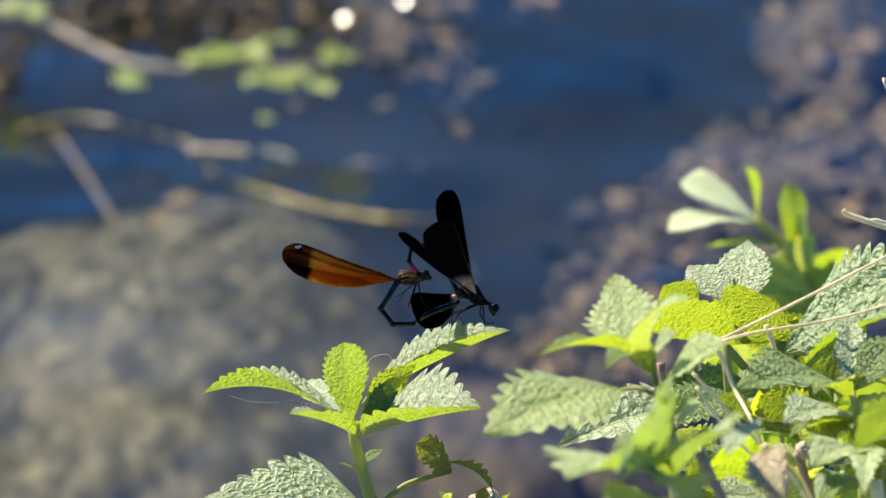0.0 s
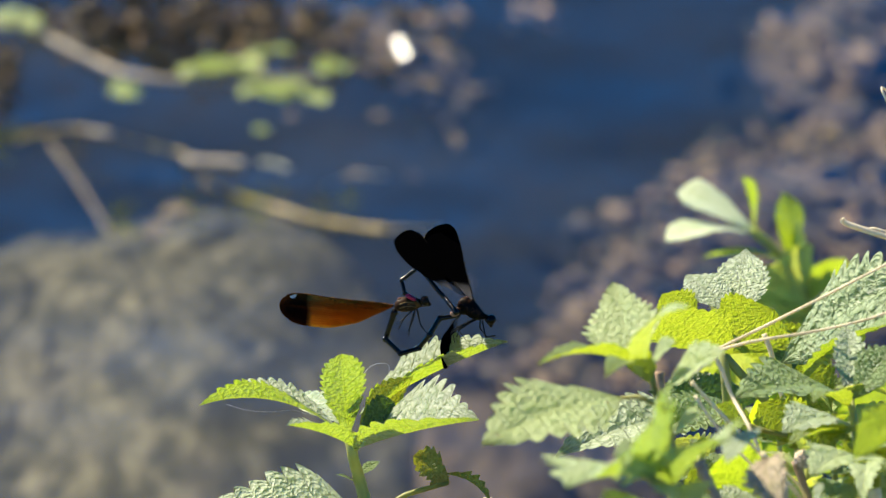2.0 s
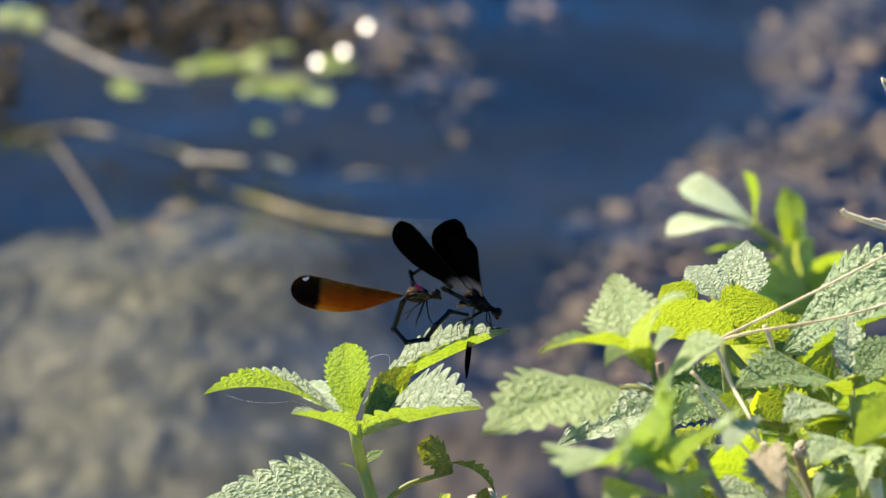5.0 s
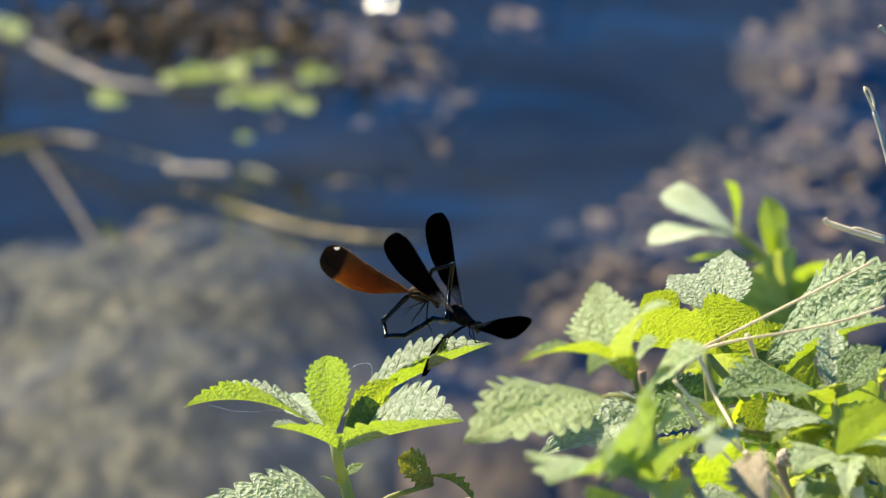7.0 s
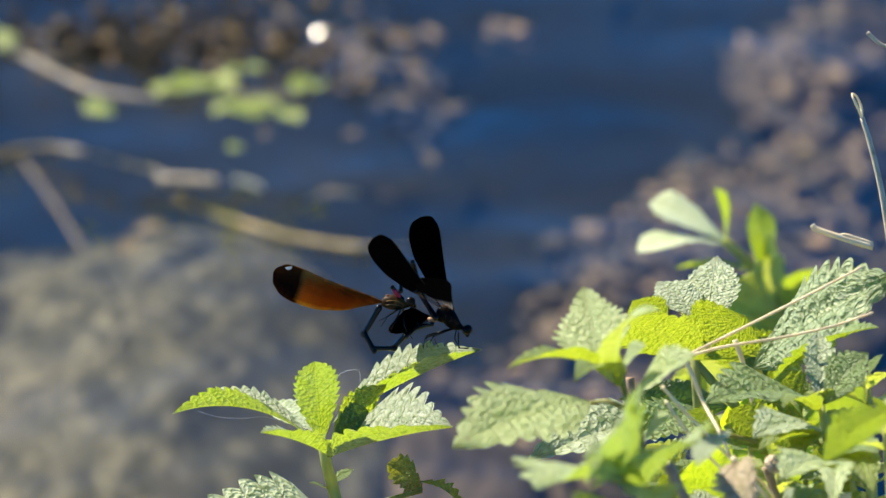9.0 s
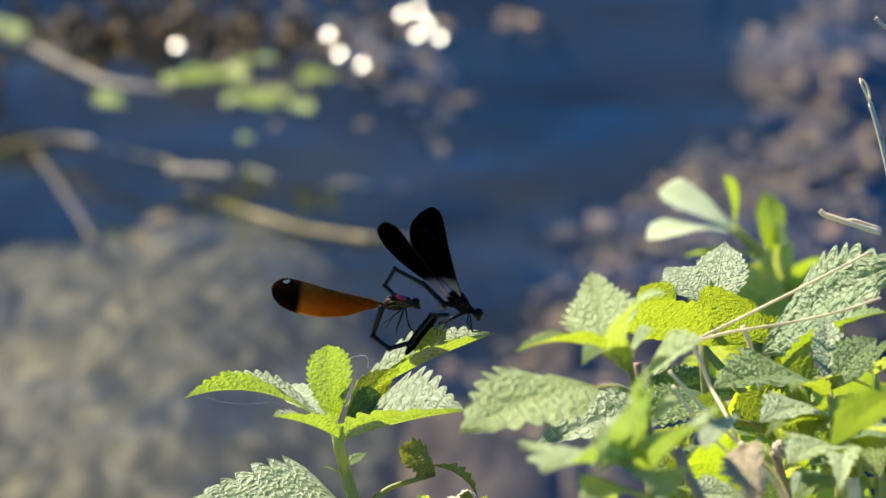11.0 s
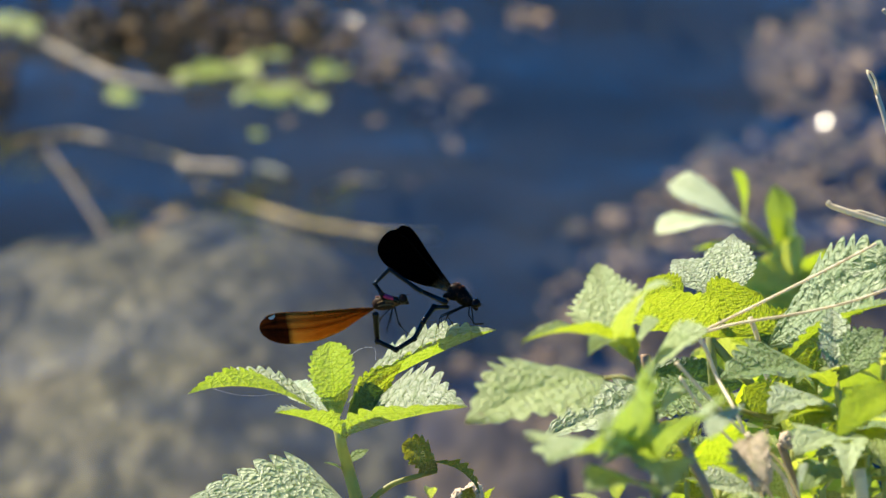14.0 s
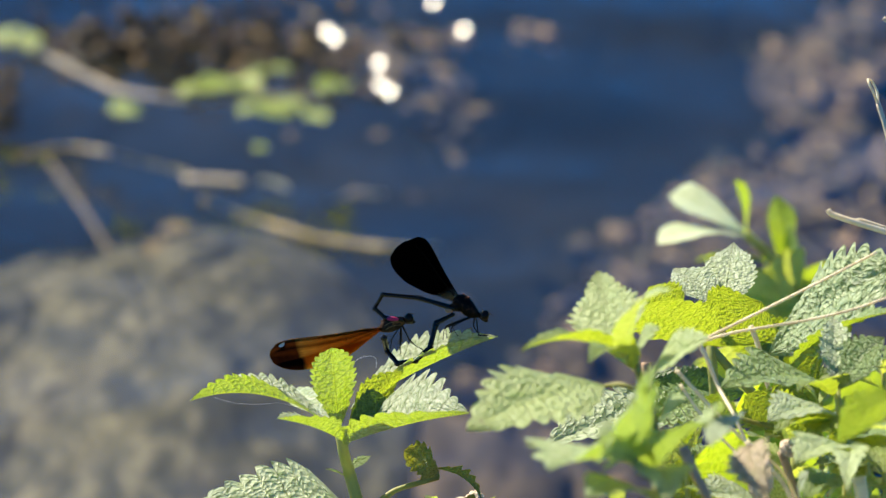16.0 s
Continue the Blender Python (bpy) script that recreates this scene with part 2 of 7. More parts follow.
k = Mat("flowing_water")
flow = k.node("Mapping", Scale=(1, 0.5, 1))
k.link(k.coords(), flow.inputs[0])
n1, n2 = k.noise(12.0, 3, 0.5, flow.outputs[0], 0.9), k.noise(48.0, 2, 0.5, flow.outputs[0])
h = k.math("ADD", n1, k.math("MULTIPLY", n2, 0.3))
nb = k.bump(h, 0.30, 0.012)
fr = k.node("Fresnel", IOR=1.33)
k.link(nb, fr.inputs["Normal"])
gl = k.node("BsdfGlossy", Roughness=0.08)
k.link(nb, gl.inputs["Normal"])
tp = k.node("BsdfTransparent", Color=(0.80, 0.88, 0.86, 1))
ms = k.node("MixShader")
k.link(fr.outputs[0], ms.inputs[0])
k.link(tp.outputs[0], ms.inputs[1])
k.link(gl.outputs[0], ms.inputs[2])
M_WATER = k.finish(shader=ms.outputs[0])

k = Mat("wavelet")
k.b.inputs["IOR"].default_value = 1.33
k.b.inputs["Specular IOR Level"].default_value = 0.5
k.b.inputs["Alpha"].default_value = 1.0
k.b.inputs["Metallic"].default_value = 0.0
fr = k.node("Fresnel", IOR=1.33)
gl = k.node("BsdfGlossy", Roughness=0.16)
tp = k.node("BsdfTransparent")
ms = k.node("MixShader")
k.link(fr.outputs[0], ms.inputs[0])
k.link(tp.outputs[0], ms.inputs[1])
k.link(gl.outputs[0], ms.inputs[2])
M_WAVELET = k.finish(shader=ms.outputs[0])


def chitin(name, a, b, rough=0.35, scale=900.0, gloss=0.18, patch=None, much=0.6):
    """Insect skin: fine grain, and blotches of a second colour where given."""
    k = Mat(name)
    n = k.noise(scale, 4)
    k.b.inputs["Specular IOR Level"].default_value = gloss
    c = k.mix(n, a, b)
    if patch:
        c = k.mix(k.math("MULTIPLY", k.ramp(k.noise(scale * 0.55, 3, 0.6), [(0.52, (0, 0, 0)), (0.62, (1, 1, 1))]), much), c, patch)
    return k.finish(c, rough, k.bump(n, 0.5, 0.00016))


M_BLACK = chitin("black_cuticle", (0.001, 0.0008, 0.0007), (0.004, 0.0025, 0.002), 0.45, 1100.0, 0.06, (0.055, 0.020, 0.008), 0.55)
M_LEG = chitin("black_leg", (0.001, 0.001, 0.001), (0.004, 0.003, 0.003), 0.4, 900.0, 0.12)
M_SHINY = chitin("glossy_black_cuticle", (0.001, 0.001, 0.001), (0.004, 0.0035, 0.003), 0.13, 1300.0, 0.24)
M_VEIN = chitin("dull_black_vein", (0.001, 0.001, 0.001), (0.002, 0.002, 0.002), 0.7, 900.0, 0.02)
M_RUSTBLACK = chitin("rusty_wing_joint", (0.010, 0.005, 0.003), (0.16, 0.05, 0.016), 0.5, 1400)
M_BRONZE = chitin("bronze_cuticle", (0.010, 0.006, 0.003), (0.045, 0.020, 0.008), 0.5, 900.0, 0.10, (0.20, 0.085, 0.02), 0.75)
M_YELLOWSTRIPE = chitin("yellow_stripe", (0.13, 0.085, 0.03), (0.24, 0.16, 0.06), 0.45)
M_PINK = chitin("magenta_mark", (0.16, 0.008, 0.035), (0.50, 0.04, 0.13), 0.4)
M_PALECUT = chitin("tan_cuticle", (0.26, 0.12, 0.06), (0.42, 0.25, 0.15), 0.45)
M_EYE = chitin("compound_eye", (0.0008, 0.0008, 0.0008), (0.003, 0.003, 0.003), 0.16, 3000, 0.12)
M_EYEBROWN = chitin("brown_eye", (0.003, 0.002, 0.0015), (0.016, 0.010, 0.006), 0.2, 3000, 0.12)
k = Mat("white_wing_spot")
M_WHITE = k.finish(k.mix(k.noise(2000), (0.72, 0.70, 0.64), (0.85, 0.83, 0.78)), 0.5)
k.b.inputs["Subsurface Weight"].default_value = 0.0
tr = k.node("BsdfTranslucent", Color=(0.9, 0.88, 0.82, 1))
ms = k.node("MixShader", Fac=0.5)
k.link(k.b.outputs[0], ms.inputs[1])
k.link(tr.outputs[0], ms.inputs[2])
k.finish(shader=ms.outputs[0], rough=0.5)


def wing_material(name, stops, glow_stops, alpha_stops, through_light, gloss=0.25, vein_color=(0.012, 0.008, 0.005), front_shade=0.0, tint=(1, 1, 1)):
    """A veined wing: colours run from the root (0) to the tip (1); the front edge is the thicker and darker."""
    k = Mat(name)
    uv = k.node("SeparateXYZ")
    k.link(k.coords("UV"), uv.inputs[0])
    wob = k.math("ADD", uv.outputs[0], k.math("MULTIPLY", k.math("SUBTRACT", k.noise(500, 3), 0.5), 0.035))
    wide = k.math("ADD", uv.outputs[1], k.math("MULTIPLY", k.math("SUBTRACT", k.noise(420, 2), 0.5), 0.10))
    col, glow = k.ramp(wob, stops), k.ramp(wob, glow_stops)
    long_vein = k.math("LESS_THAN", k.math("PINGPONG", k.math("MULTIPLY", wide, 13.0), 0.5), 0.09)
    cross = k.math("LESS_THAN", k.math("PINGPONG", k.math("ADD", k.math("MULTIPLY", wob, 60.0), k.math("MULTIPLY", wide, 14.0)), 0.5), 0.08)
    vein = k.math("MAXIMUM", long_vein, cross)
    if front_shade:
        near_front = k.math("MULTIPLY", k.ramp(wide, [(0.10, (1, 1, 1)), (0.75, (0, 0, 0))]), front_shade)
        col = k.mix(near_front, col, (0.020, 0.008, 0.004))
        glow = k.mix(near_front, glow, (0.10, 0.026, 0.004))
        blotch = k.ramp(k.noise(330, 4, 0.65), [(0.40, (0, 0, 0)), (0.64, (1, 1, 1))])
        glow = k.mix(k.math("MULTIPLY", blotch, 0.25), glow, (0.16, 0.042, 0.005))
    col = k.mix(k.math("MULTIPLY", vein, 0.6), col, vein_color)
    glow = k.mix(k.math("MULTIPLY", vein, 0.42), glow, tuple(v * 0.6 for v in vein_color))
    k.b.inputs["Specular IOR Level"].default_value = gloss
    k.finish(col, 0.5, k.bump(vein, 0.5, 0.0001))
    tr = k.node("BsdfTranslucent")
    k.link(glow, tr.inputs["Color"])
    ms = k.node("MixShader", Fac=through_light)
    k.link(k.b.outputs[0], ms.inputs[1])
    k.link(tr.outputs[0], ms.inputs[2])
    clear = k.node("BsdfTransparent", Color=(*tint, 1))
    al = k.math("MAXIMUM", k.ramp(wob, alpha_stops), k.math("MULTIPLY", vein, 0.75))
    m2 = k.node("MixShader")
    k.link(al, m2.inputs[0])
    k.link(clear.outputs[0], m2.inputs[1])
    k.link(ms.outputs[0], m2.inputs[2])
    return k.finish(shader=m2.outputs[0])


M_MALEWING = wing_material("black_wing", [(0, (0.12, 0.10, 0.08)), (0.12, (0.11, 0.10, 0.085)), (0.25, (0.0006, 0.0006, 0.0007))], [(0, (0.02, 0.015, 0.01)), (0.26, (0.0003, 0.0003, 0.0003))],
                           [(0.04, (0.55, 0.55, 0.55)), (0.15, (0.45, 0.45, 0.45)), (0.28, (1, 1, 1))], 0.05, 0.0, (0.0006, 0.0006, 0.0006))
M_FEMWING = wing_material("amber_wing", [(0, (0.05, 0.018, 0.007)), (0.35, (0.07, 0.028, 0.009)), (0.72, (0.14, 0.065, 0.018)), (0.765, (0.006, 0.003, 0.002))],
                          [(0, (0.30, 0.07, 0.006)), (0.28, (0.55, 0.17, 0.012)), (0.50, (0.78, 0.31, 0.030)), (0.71, (0.95, 0.53, 0.10)), (0.765, (0.014, 0.004, 0.002))],
                          [(0.1, (0.60, 0.60, 0.60)), (0.5, (0.58, 0.58, 0.58)), (0.71, (0.62, 0.62, 0.62)), (0.75, (1.0, 1.0, 1.0))], 0.82, 0.05, front_shade=0.6, tint=(0.95, 0.68, 0.27))


# ---- builders ----
def spot(e, n, d=1.65):
    """A place in the line-of-sight frame, from its bearings and distance."""
    return Vector(((e - 784) / REACH * d, d, (441 - n) / REACH * d))


def on_water(e, n, z=0.0):
    """The world place at which a bearing meets the level z."""
    way = SIGHT.to_3x3() @ spot(e, n, 1.0)
    return Vector((0, 0, EYE)) + way * ((z - EYE) / way.z)


def link_mesh(name, verts, faces, material, parent=None, label="", uvs=None, smooth=True, cells=None):
    me = bpy.data.meshes.new(name)
    me.from_pydata([tuple(v) for v in verts], [], faces)
    me.materials.append(material)
    if uvs is not None:
        layer = me.uv_layers.new(name="UVMap")
        for lp in me.loops:
            layer.data[lp.index].uv = uvs[lp.vertex_index]
    if cells is not None:
        layer = me.uv_layers.new(name="Cells")
        for lp in me.loops:
            layer.data[lp.index].uv = cells[lp.vertex_index]
    if smooth:
        me.polygons.foreach_set("use_smooth", [True] * len(me.polygons))
    ob = new(name, me)
    ob.parent = parent
    if label:
        tagged(ob, label)
    return ob


def part(name, bm, material, parent, label=""):
    me = bpy.data.meshes.new(name)
    bm.to_mesh(me)
    bm.free()
    me.materials.append(material)
    me.polygons.foreach_set("use_smooth", [True] * len(me.polygons))
    ob = new(name, me)
    ob.parent = parent
    if label:
        tagged(ob, label)
    return ob


def smooth_line(points, steps=6):
    """A rounded line through the points, with no overshoot at short pieces."""
    p = [Vector(q) for q in points]
    gaps = [(b - a).length for a, b in zip(p, p[1:])]
    tang = []
    for i in range(len(p)):
        a, b = p[max(i - 1, 0)], p[min(i + 1, len(p) - 1)]
        reach = min(gaps[max(i - 1, 0)], gaps[min(i, len(gaps) - 1)])
        tang.append((b - a).normalized() * reach)
    out = []
    for i in range(len(p) - 1):
        for s in range(steps):
            t = s / steps
            t2, t3 = t * t, t ** 3
            out.append(p[i] * (2 * t3 - 3 * t2 + 1) + tang[i] * (t3 - 2 * t2 + t) + p[i + 1] * (3 * t2 - 2 * t3) + tang[i + 1] * (t3 - t2))
    return out + [p[-1]]


def tube(name, points, r0, r1, material, parent=None, label="", sides=8, rough=0.0, steps=6, knots=0, seed=1):
    """A tapered round stem along the points, with swollen knots and an uneven skin."""
    rnd = random.Random(seed)
    line = smooth_line(points, steps) if steps > 1 else [Vector(q) for q in points]
    verts, faces, uvs = [], [], []
    ref = Vector((0.13, 0.31, 0.94))
    for i, c in enumerate(line):
        a, b = line[max(i - 1, 0)], line[min(i + 1, len(line) - 1)]
        d = (b - a).normalized()
        s1 = d.cross(ref).normalized()
        s2 = d.cross(s1)
        t = i / (len(line) - 1)
        r = r0 + (r1 - r0) * t
        if knots:
            r *= 1 + 0.35 * max(0, math.cos(2 * math.pi * t * knots)) ** 12
        for j in range(sides):
            w = 2 * math.pi * j / sides
            q = r * (1 + rough * rnd.uniform(-1, 1))
            verts.append(c + (s1 * math.cos(w) + s2 * math.sin(w)) * q)
    for i in range(len(line) - 1):
        for j in range(sides):
            faces.append((i * sides + j, i * sides + (j + 1) % sides, (i + 1) * sides + (j + 1) % sides, (i + 1) * sides + j))
    faces.append(tuple(reversed(range(sides))))
    faces.append(tuple(range(len(verts) - sides, len(verts))))
    return link_mesh(name, verts, faces, material, parent, label)


def leaf(plant, base, tip, up, width, material, fold=0.3, bend=0.3, teeth=10, tooth=0.16, puff=1.0, seed=0, name="leaf", label="", widest=0.34, twist=0.0, far=None, point=1.7, sharp=0.75, sweep=0.85):
    """A leaf blade from base to tip: forward-pointing teeth, folded along the midrib, arched, quilted between its side veins."""
    rnd = random.Random(seed * 7 + 3)
    o = plant.get("origin_sight")
    org = Vector(o) if o else Vector()
    base, tip = Vector(base) - org, Vector(tip) - org
    x = tip - base
    span = x.length
    x.normalize()
    z = Vector(up)
    z = (z - x * z.dot(x)).normalized()
    y = z.cross(x)
    sub, cols = (9, 18) if teeth > 7 else (8, 9)
    rows = teeth * sub
    # the arched midrib, brought to the chord from base to tip
    mid, px, pz = [], 0.0, 0.0
    for i in range(rows + 1):
        mid.append((px, pz))
        a = bend * (1 - 2 * i / rows)
        px += math.cos(a)
        pz += math.sin(a)
    ex, ez = mid[-1]
    chord, ang = math.hypot(ex, ez), math.atan2(ez, ex)
    ca, sa = math.cos(-ang), math.sin(-ang)
    mid = [((u * ca - v * sa) * span / chord, (u * sa + v * ca) * span / chord) for u, v in mid]
    ph = rnd.uniform(0, 9)
    size = {(s, k): rnd.uniform(0.7, 1.25) for s in (-1, 1) for k in range(teeth + 2)}
    cell_shift = [rnd.uniform(0, math.pi) for k in range(teeth + 2)]
    verts, uvs, cells = [], [], []
    cell = 0.0005 + 0.020 * span
    for i in range(rows + 1):
        v = i / rows
        hw = width / 2 * max(0.02, math.sin(math.pi / 2 * v / widest) ** 0.75 if v < widest else 1 - ((v - widest) / (1 - widest)) ** point)
        s = (v * teeth) % 1
        k = int(v * teeth)
        saw = (1 - (1 - s / sharp) ** 1.8) if s < sharp else 1 - (s - sharp) / (1 - sharp)
        fade = min(1.0, 6 * v, 5 * (1 - v) + 0.25)
        mx, mz = mid[i]
        tw = twist * v
        wav = 0.07 * width * noise.noise((v * 4, ph, 3))
        between = 0.5 + 0.5 * abs(math.sin(math.pi * (v * teeth + 0.25 * noise.noise((v * teeth, ph, 6))))) ** 0.6
        for j in range(-cols, cols + 1):
            u = j / cols
            au = abs(u)
            edge = au ** 2.5
            tt = 0.78 * tooth * fade * size[(-1 if u < 0 else 1, k)] * (saw - 0.45)
            across = u * hw * (1 + tt * edge * 2)
            quilt = 0.45 + 0.55 * abs(math.sin(math.pi * 3.0 * au + cell_shift[k])) ** 0.7
            dome = puff * 0.012 * width * between * quilt * math.sin(math.pi * min(au * 1.04 + 0.02, 1)) ** 0.6
            lift = (fold if u < 0 or far is None else far) * abs(across) * (1 - 0.25 * au) + dome + wav * edge + 0.03 * width * edge * noise.noise((v * 9, u * 2 + ph, 1))
            along = mx + au * hw * sweep * (1 - 0.6 * v) + max(tt, -0.06) * edge * hw * 0.9
            yy, zz = across * math.cos(tw) - lift * math.sin(tw), across * math.sin(tw) + lift * math.cos(tw)
            verts.append(base + x * along + y * yy + z * (mz + zz))
            uvs.append((u, v * teeth))
            cells.append((u * width / 2 / cell + ph, (v * span + au * hw * sweep) / cell))
    n = 2 * cols + 1
    faces = [(i * n + j, i * n + j + 1, (i + 1) * n + j + 1, (i + 1) * n + j) for i in range(rows) for j in range(n - 1)]
    return link_mesh(name, verts, faces, material, plant, label, uvs, cells=cells)


def plant_at(name, origin, label, category="plant", group=""):
    ob = new(name)
    ob.empty_display_size = 0.01
    ob["origin_sight"] = tuple(origin)
    ob.matrix_world = SIGHT @ Matrix.Translation(origin)
    return tagged(ob, label, category, group)


def stalk(plant, points, r0, r1, material=None, name="stem", label="", knots=0, sides=8):
    org = Vector(plant["origin_sight"])
    return tube(name, [Vector(p) - org for p in points], r0, r1, material or M_STEM, plant, label, sides, 0.06, 6, knots)


def loose(name, points, r0, r1, material, label, category, group="", **more):
    """A stick, straw or thread of its own; the points are in the line-of-sight frame."""
    org = Vector(points[0])
    ob = tube(name, [Vector(p) - org for p in points], r0, r1, material, **more)
    ob.matrix_world = SIGHT @ Matrix.Translation(org)
    return tagged(ob, label, category, group)


# ---- ground, stream and stones ----
def ground_height(x, y):
    if y < 1.75:
        h = 0.20
    elif y < 2.35:
        h = 0.20 - 0.44 * (y - 1.75) / 0.60
    elif y < 9:
        h = -0.24
    elif y < 11:
        h = -0.24 + 0.72 * (y - 9) / 2
    else:
        h = 0.48
    near = max(0.0, 1 - abs(y - 2) / 8)
    return h + near * (0.05 * noise.noise((x * 3, y * 3, 0)) + 0.02 * noise.noise((x * 11, y * 11, 5)))


def make_ground():
    xs = sorted({*[round(-1.2 + 0.04 * i, 3) for i in range(61)], *[s * v for s in (-1, 1) for v in (1.5, 2, 3, 5, 8, 14, 30, 80, 300)]})
    ys = sorted({*[round(1.0 + 0.04 * i, 3) for i in range(90)], -300, -80, -30, -10, -4, -2, -1, 0, 0.5, 5, 6, 7, 8, 9, 9.5, 10, 10.5, 11, 14, 30, 80, 300})
    verts = [(x, y, ground_height(x, y)) for y in ys for x in xs]
    n = len(xs)
    faces = [(j * n + i, j * n + i + 1, (j + 1) * n + i + 1, (j + 1) * n + i) for j in range(len(ys) - 1) for i in range(n - 1)]
    return tagged(link_mesh("ground", verts, faces, M_BED), "dark muddy stream bed and brown soil bank", "ground", kind="structure")


ground = make_ground()


def make_water():
    xs = [-12 + 0.5 * i for i in range(22)] + [-1.0 + 0.02 * i for i in range(101)] + [1.5 + 0.5 * i for i in range(22)]
    ys = [1.9 + 0.02 * i for i in range(131)] + [5 + 0.5 * i for i in range(12)]
    verts = []
    for y in ys:
        for x in xs:
            near = 1.0 if abs(x) < 1.1 and y < 4.4 else 0.0
            verts.append((x, y, near * (0.0035 * noise.noise((x * 7, y * 9, 2)) + 0.0015 * noise.noise((x * 21, y * 26, 7)))))
    n = len(xs)
    faces = [(j * n + i, j * n + i + 1, (j + 1) * n + i + 1, (j + 1) * n + i) for j in range(len(ys) - 1) for i in range(n - 1)]
    return tagged(link_mesh("water", verts, faces, M_WATER), "clear rippled stream water reflecting blue sky", "water", kind="structure")


water = make_water()


def stone(e, n, top, sx, sy, sz, material, label, seed, lump=0.22):
    """A submerged stone whose top lies at that level; sizes are half-axes."""
    c = on_water(e, n, top)
    bm = bmesh.new()
    bmesh.ops.create_icosphere(bm, subdivisions=5, radius=1)
    for v in bm.verts:
        q = v.co.copy()
        r = 1 + lump * noise.noise(q * 1.3 + Vector((seed * 3.1, 0, 0))) + 0.36 * lump * noise.noise(q * 4 + Vector((0, seed, 0))) + 0.02 * noise.noise(q * 12)
        v.co = Vector((q.x * sx * r, q.y * sy * r, q.z * sz * r - sz))
    ob = part("stone", bm, material, None)
    ob.location = c
    return tagged(ob, label, "stone", "stones on the stream bed")


stone(290, 660, -0.02, 0.160, 0.40, 0.09, M_ALGAE, "broad pale algae-covered stone under shallow water", 1, 0.13)
stone(-20, 600, -0.03, 0.10, 0.30, 0.14, M_ALGAE, "broad pale algae-covered stone under shallow water", 2, 0.13)
stone(1420, 380, -0.13, 0.095, 0.17, 0.05, M_BROWNSTONE, "brown mottled stone under shallow water", 3, 0.5)
stone(1560, 40, -0.17, 0.060, 0.17, 0.04, M_BROWNSTONE, "brown mottled stone under shallow water", 4, 0.5)
stone(1600, 200, -0.16, 0.04, 0.10, 0.04, M_BROWNSTONE, "brown mottled stone under shallow water", 17, 0.5)
stone(1560, 480, -0.14, 0.08, 0.15, 0.06, M_BROWNSTONE, "brown mottled stone under shallow water", 5, 0.4)
stone(1020, 690, -0.16, 0.10, 0.17, 0.05, M_BROWNSTONE, "brown mottled stone under shallow water", 8, 0.5)
stone(860, 850, -0.06, 0.070, 0.20, 0.06, M_BROWNSTONE, "brown mottled stone under shallow water", 11, 0.4)
stone(1190, 520, -0.17, 0.06, 0.12, 0.05, M_BROWNSTONE, "brown mottled stone under shallow water", 9, 0.5)


k = Mat("gravel")
isl = k.node("NewGeometry").outputs["Random Per Island"]
M_GRAVEL = k.finish(k.ramp(isl, [(0.0, (0.020, 0.016, 0.016)), (0.25, (0.081, 0.054, 0.043)), (0.65, (0.230, 0.135, 0.089)), (0.95, (0.365, 0.216, 0.135)), (1.0, (0.621, 0.338, 0.189))]), 0.8, k.bump(k.noise(200), 0.5, 0.003))


def scatter(name, material, label, category, seed, clusters):
    """Many small flat pieces in one mesh: clusters of (how many, bearing, its spread, bearing, its spread, levels, sizes)."""
    gr = random.Random(seed)
    bm = bmesh.new()
    bmesh.ops.create_icosphere(bm, subdivisions=1, radius=1)
    ball_v, ball_f = [v.co.copy() for v in bm.verts], [tuple(v.index for v in f.verts) for f in bm.faces]
    bm.free()
    verts, faces = [], []
    for many, e0, se, n0, sn, (za, zb), (ra, rb) in clusters:
        for i in range(many):
            c = on_water(gr.gauss(e0, se), gr.gauss(n0, sn), gr.uniform(za, zb))
            r, turn = gr.uniform(ra, rb), gr.uniform(0, math.pi)
            ax, ay, az = gr.uniform(0.6, 1.5), gr.uniform(1.2, 3.2), gr.uniform(0.25, 0.6)
            ct, st = math.cos(turn * 0.3), math.sin(turn * 0.3)
            first = len(verts)
            for q in ball_v:
                w = 1 + 0.25 * gr.uniform(-1, 1)
                a, b = q.x * ax * r * w, q.y * ay * r * w
                verts.append((c.x + a * ct - b * st, c.y + a * st + b * ct, c.z + q.z * az * r * w))
            faces += [tuple(first + m for m in f) for f in ball_f]
    return tagged(link_mesh(name, verts, faces, material), label, category, kind="stuff")


scatter("gravel", M_GRAVEL, "brown and tan gravel with leaf bits on the stream bed", "gravel", 21, (
    (260, 1400, 105, 345, 50, (-0.14, -0.11), (0.0020, 0.0060)), (170, 1200, 80, 440, 45, (-0.15, -0.12), (0.0020, 0.0055)),
    (170, 1500, 60, 230, 55, (-0.15, -0.12), (0.0020, 0.0060)), (150, 1505, 60, 50, 45, (-0.16, -0.13), (0.0020, 0.0060)),
    (90, 1060, 110, 650, 80, (-0.15, -0.12), (0.0020, 0.0055)), (34, 800, 38, 165, 65, (-0.15, -0.10), (0.0018, 0.0048)),
    (70, 690, 60, 45, 40, (-0.10, -0.04), (0.0018, 0.0050)), (16, 960, 30, 12, 16, (-0.12, -0.06), (0.0018, 0.0050)),
    (30, 560, 60, 690, 70, (-0.12, -0.06), (0.0012, 0.0040))))
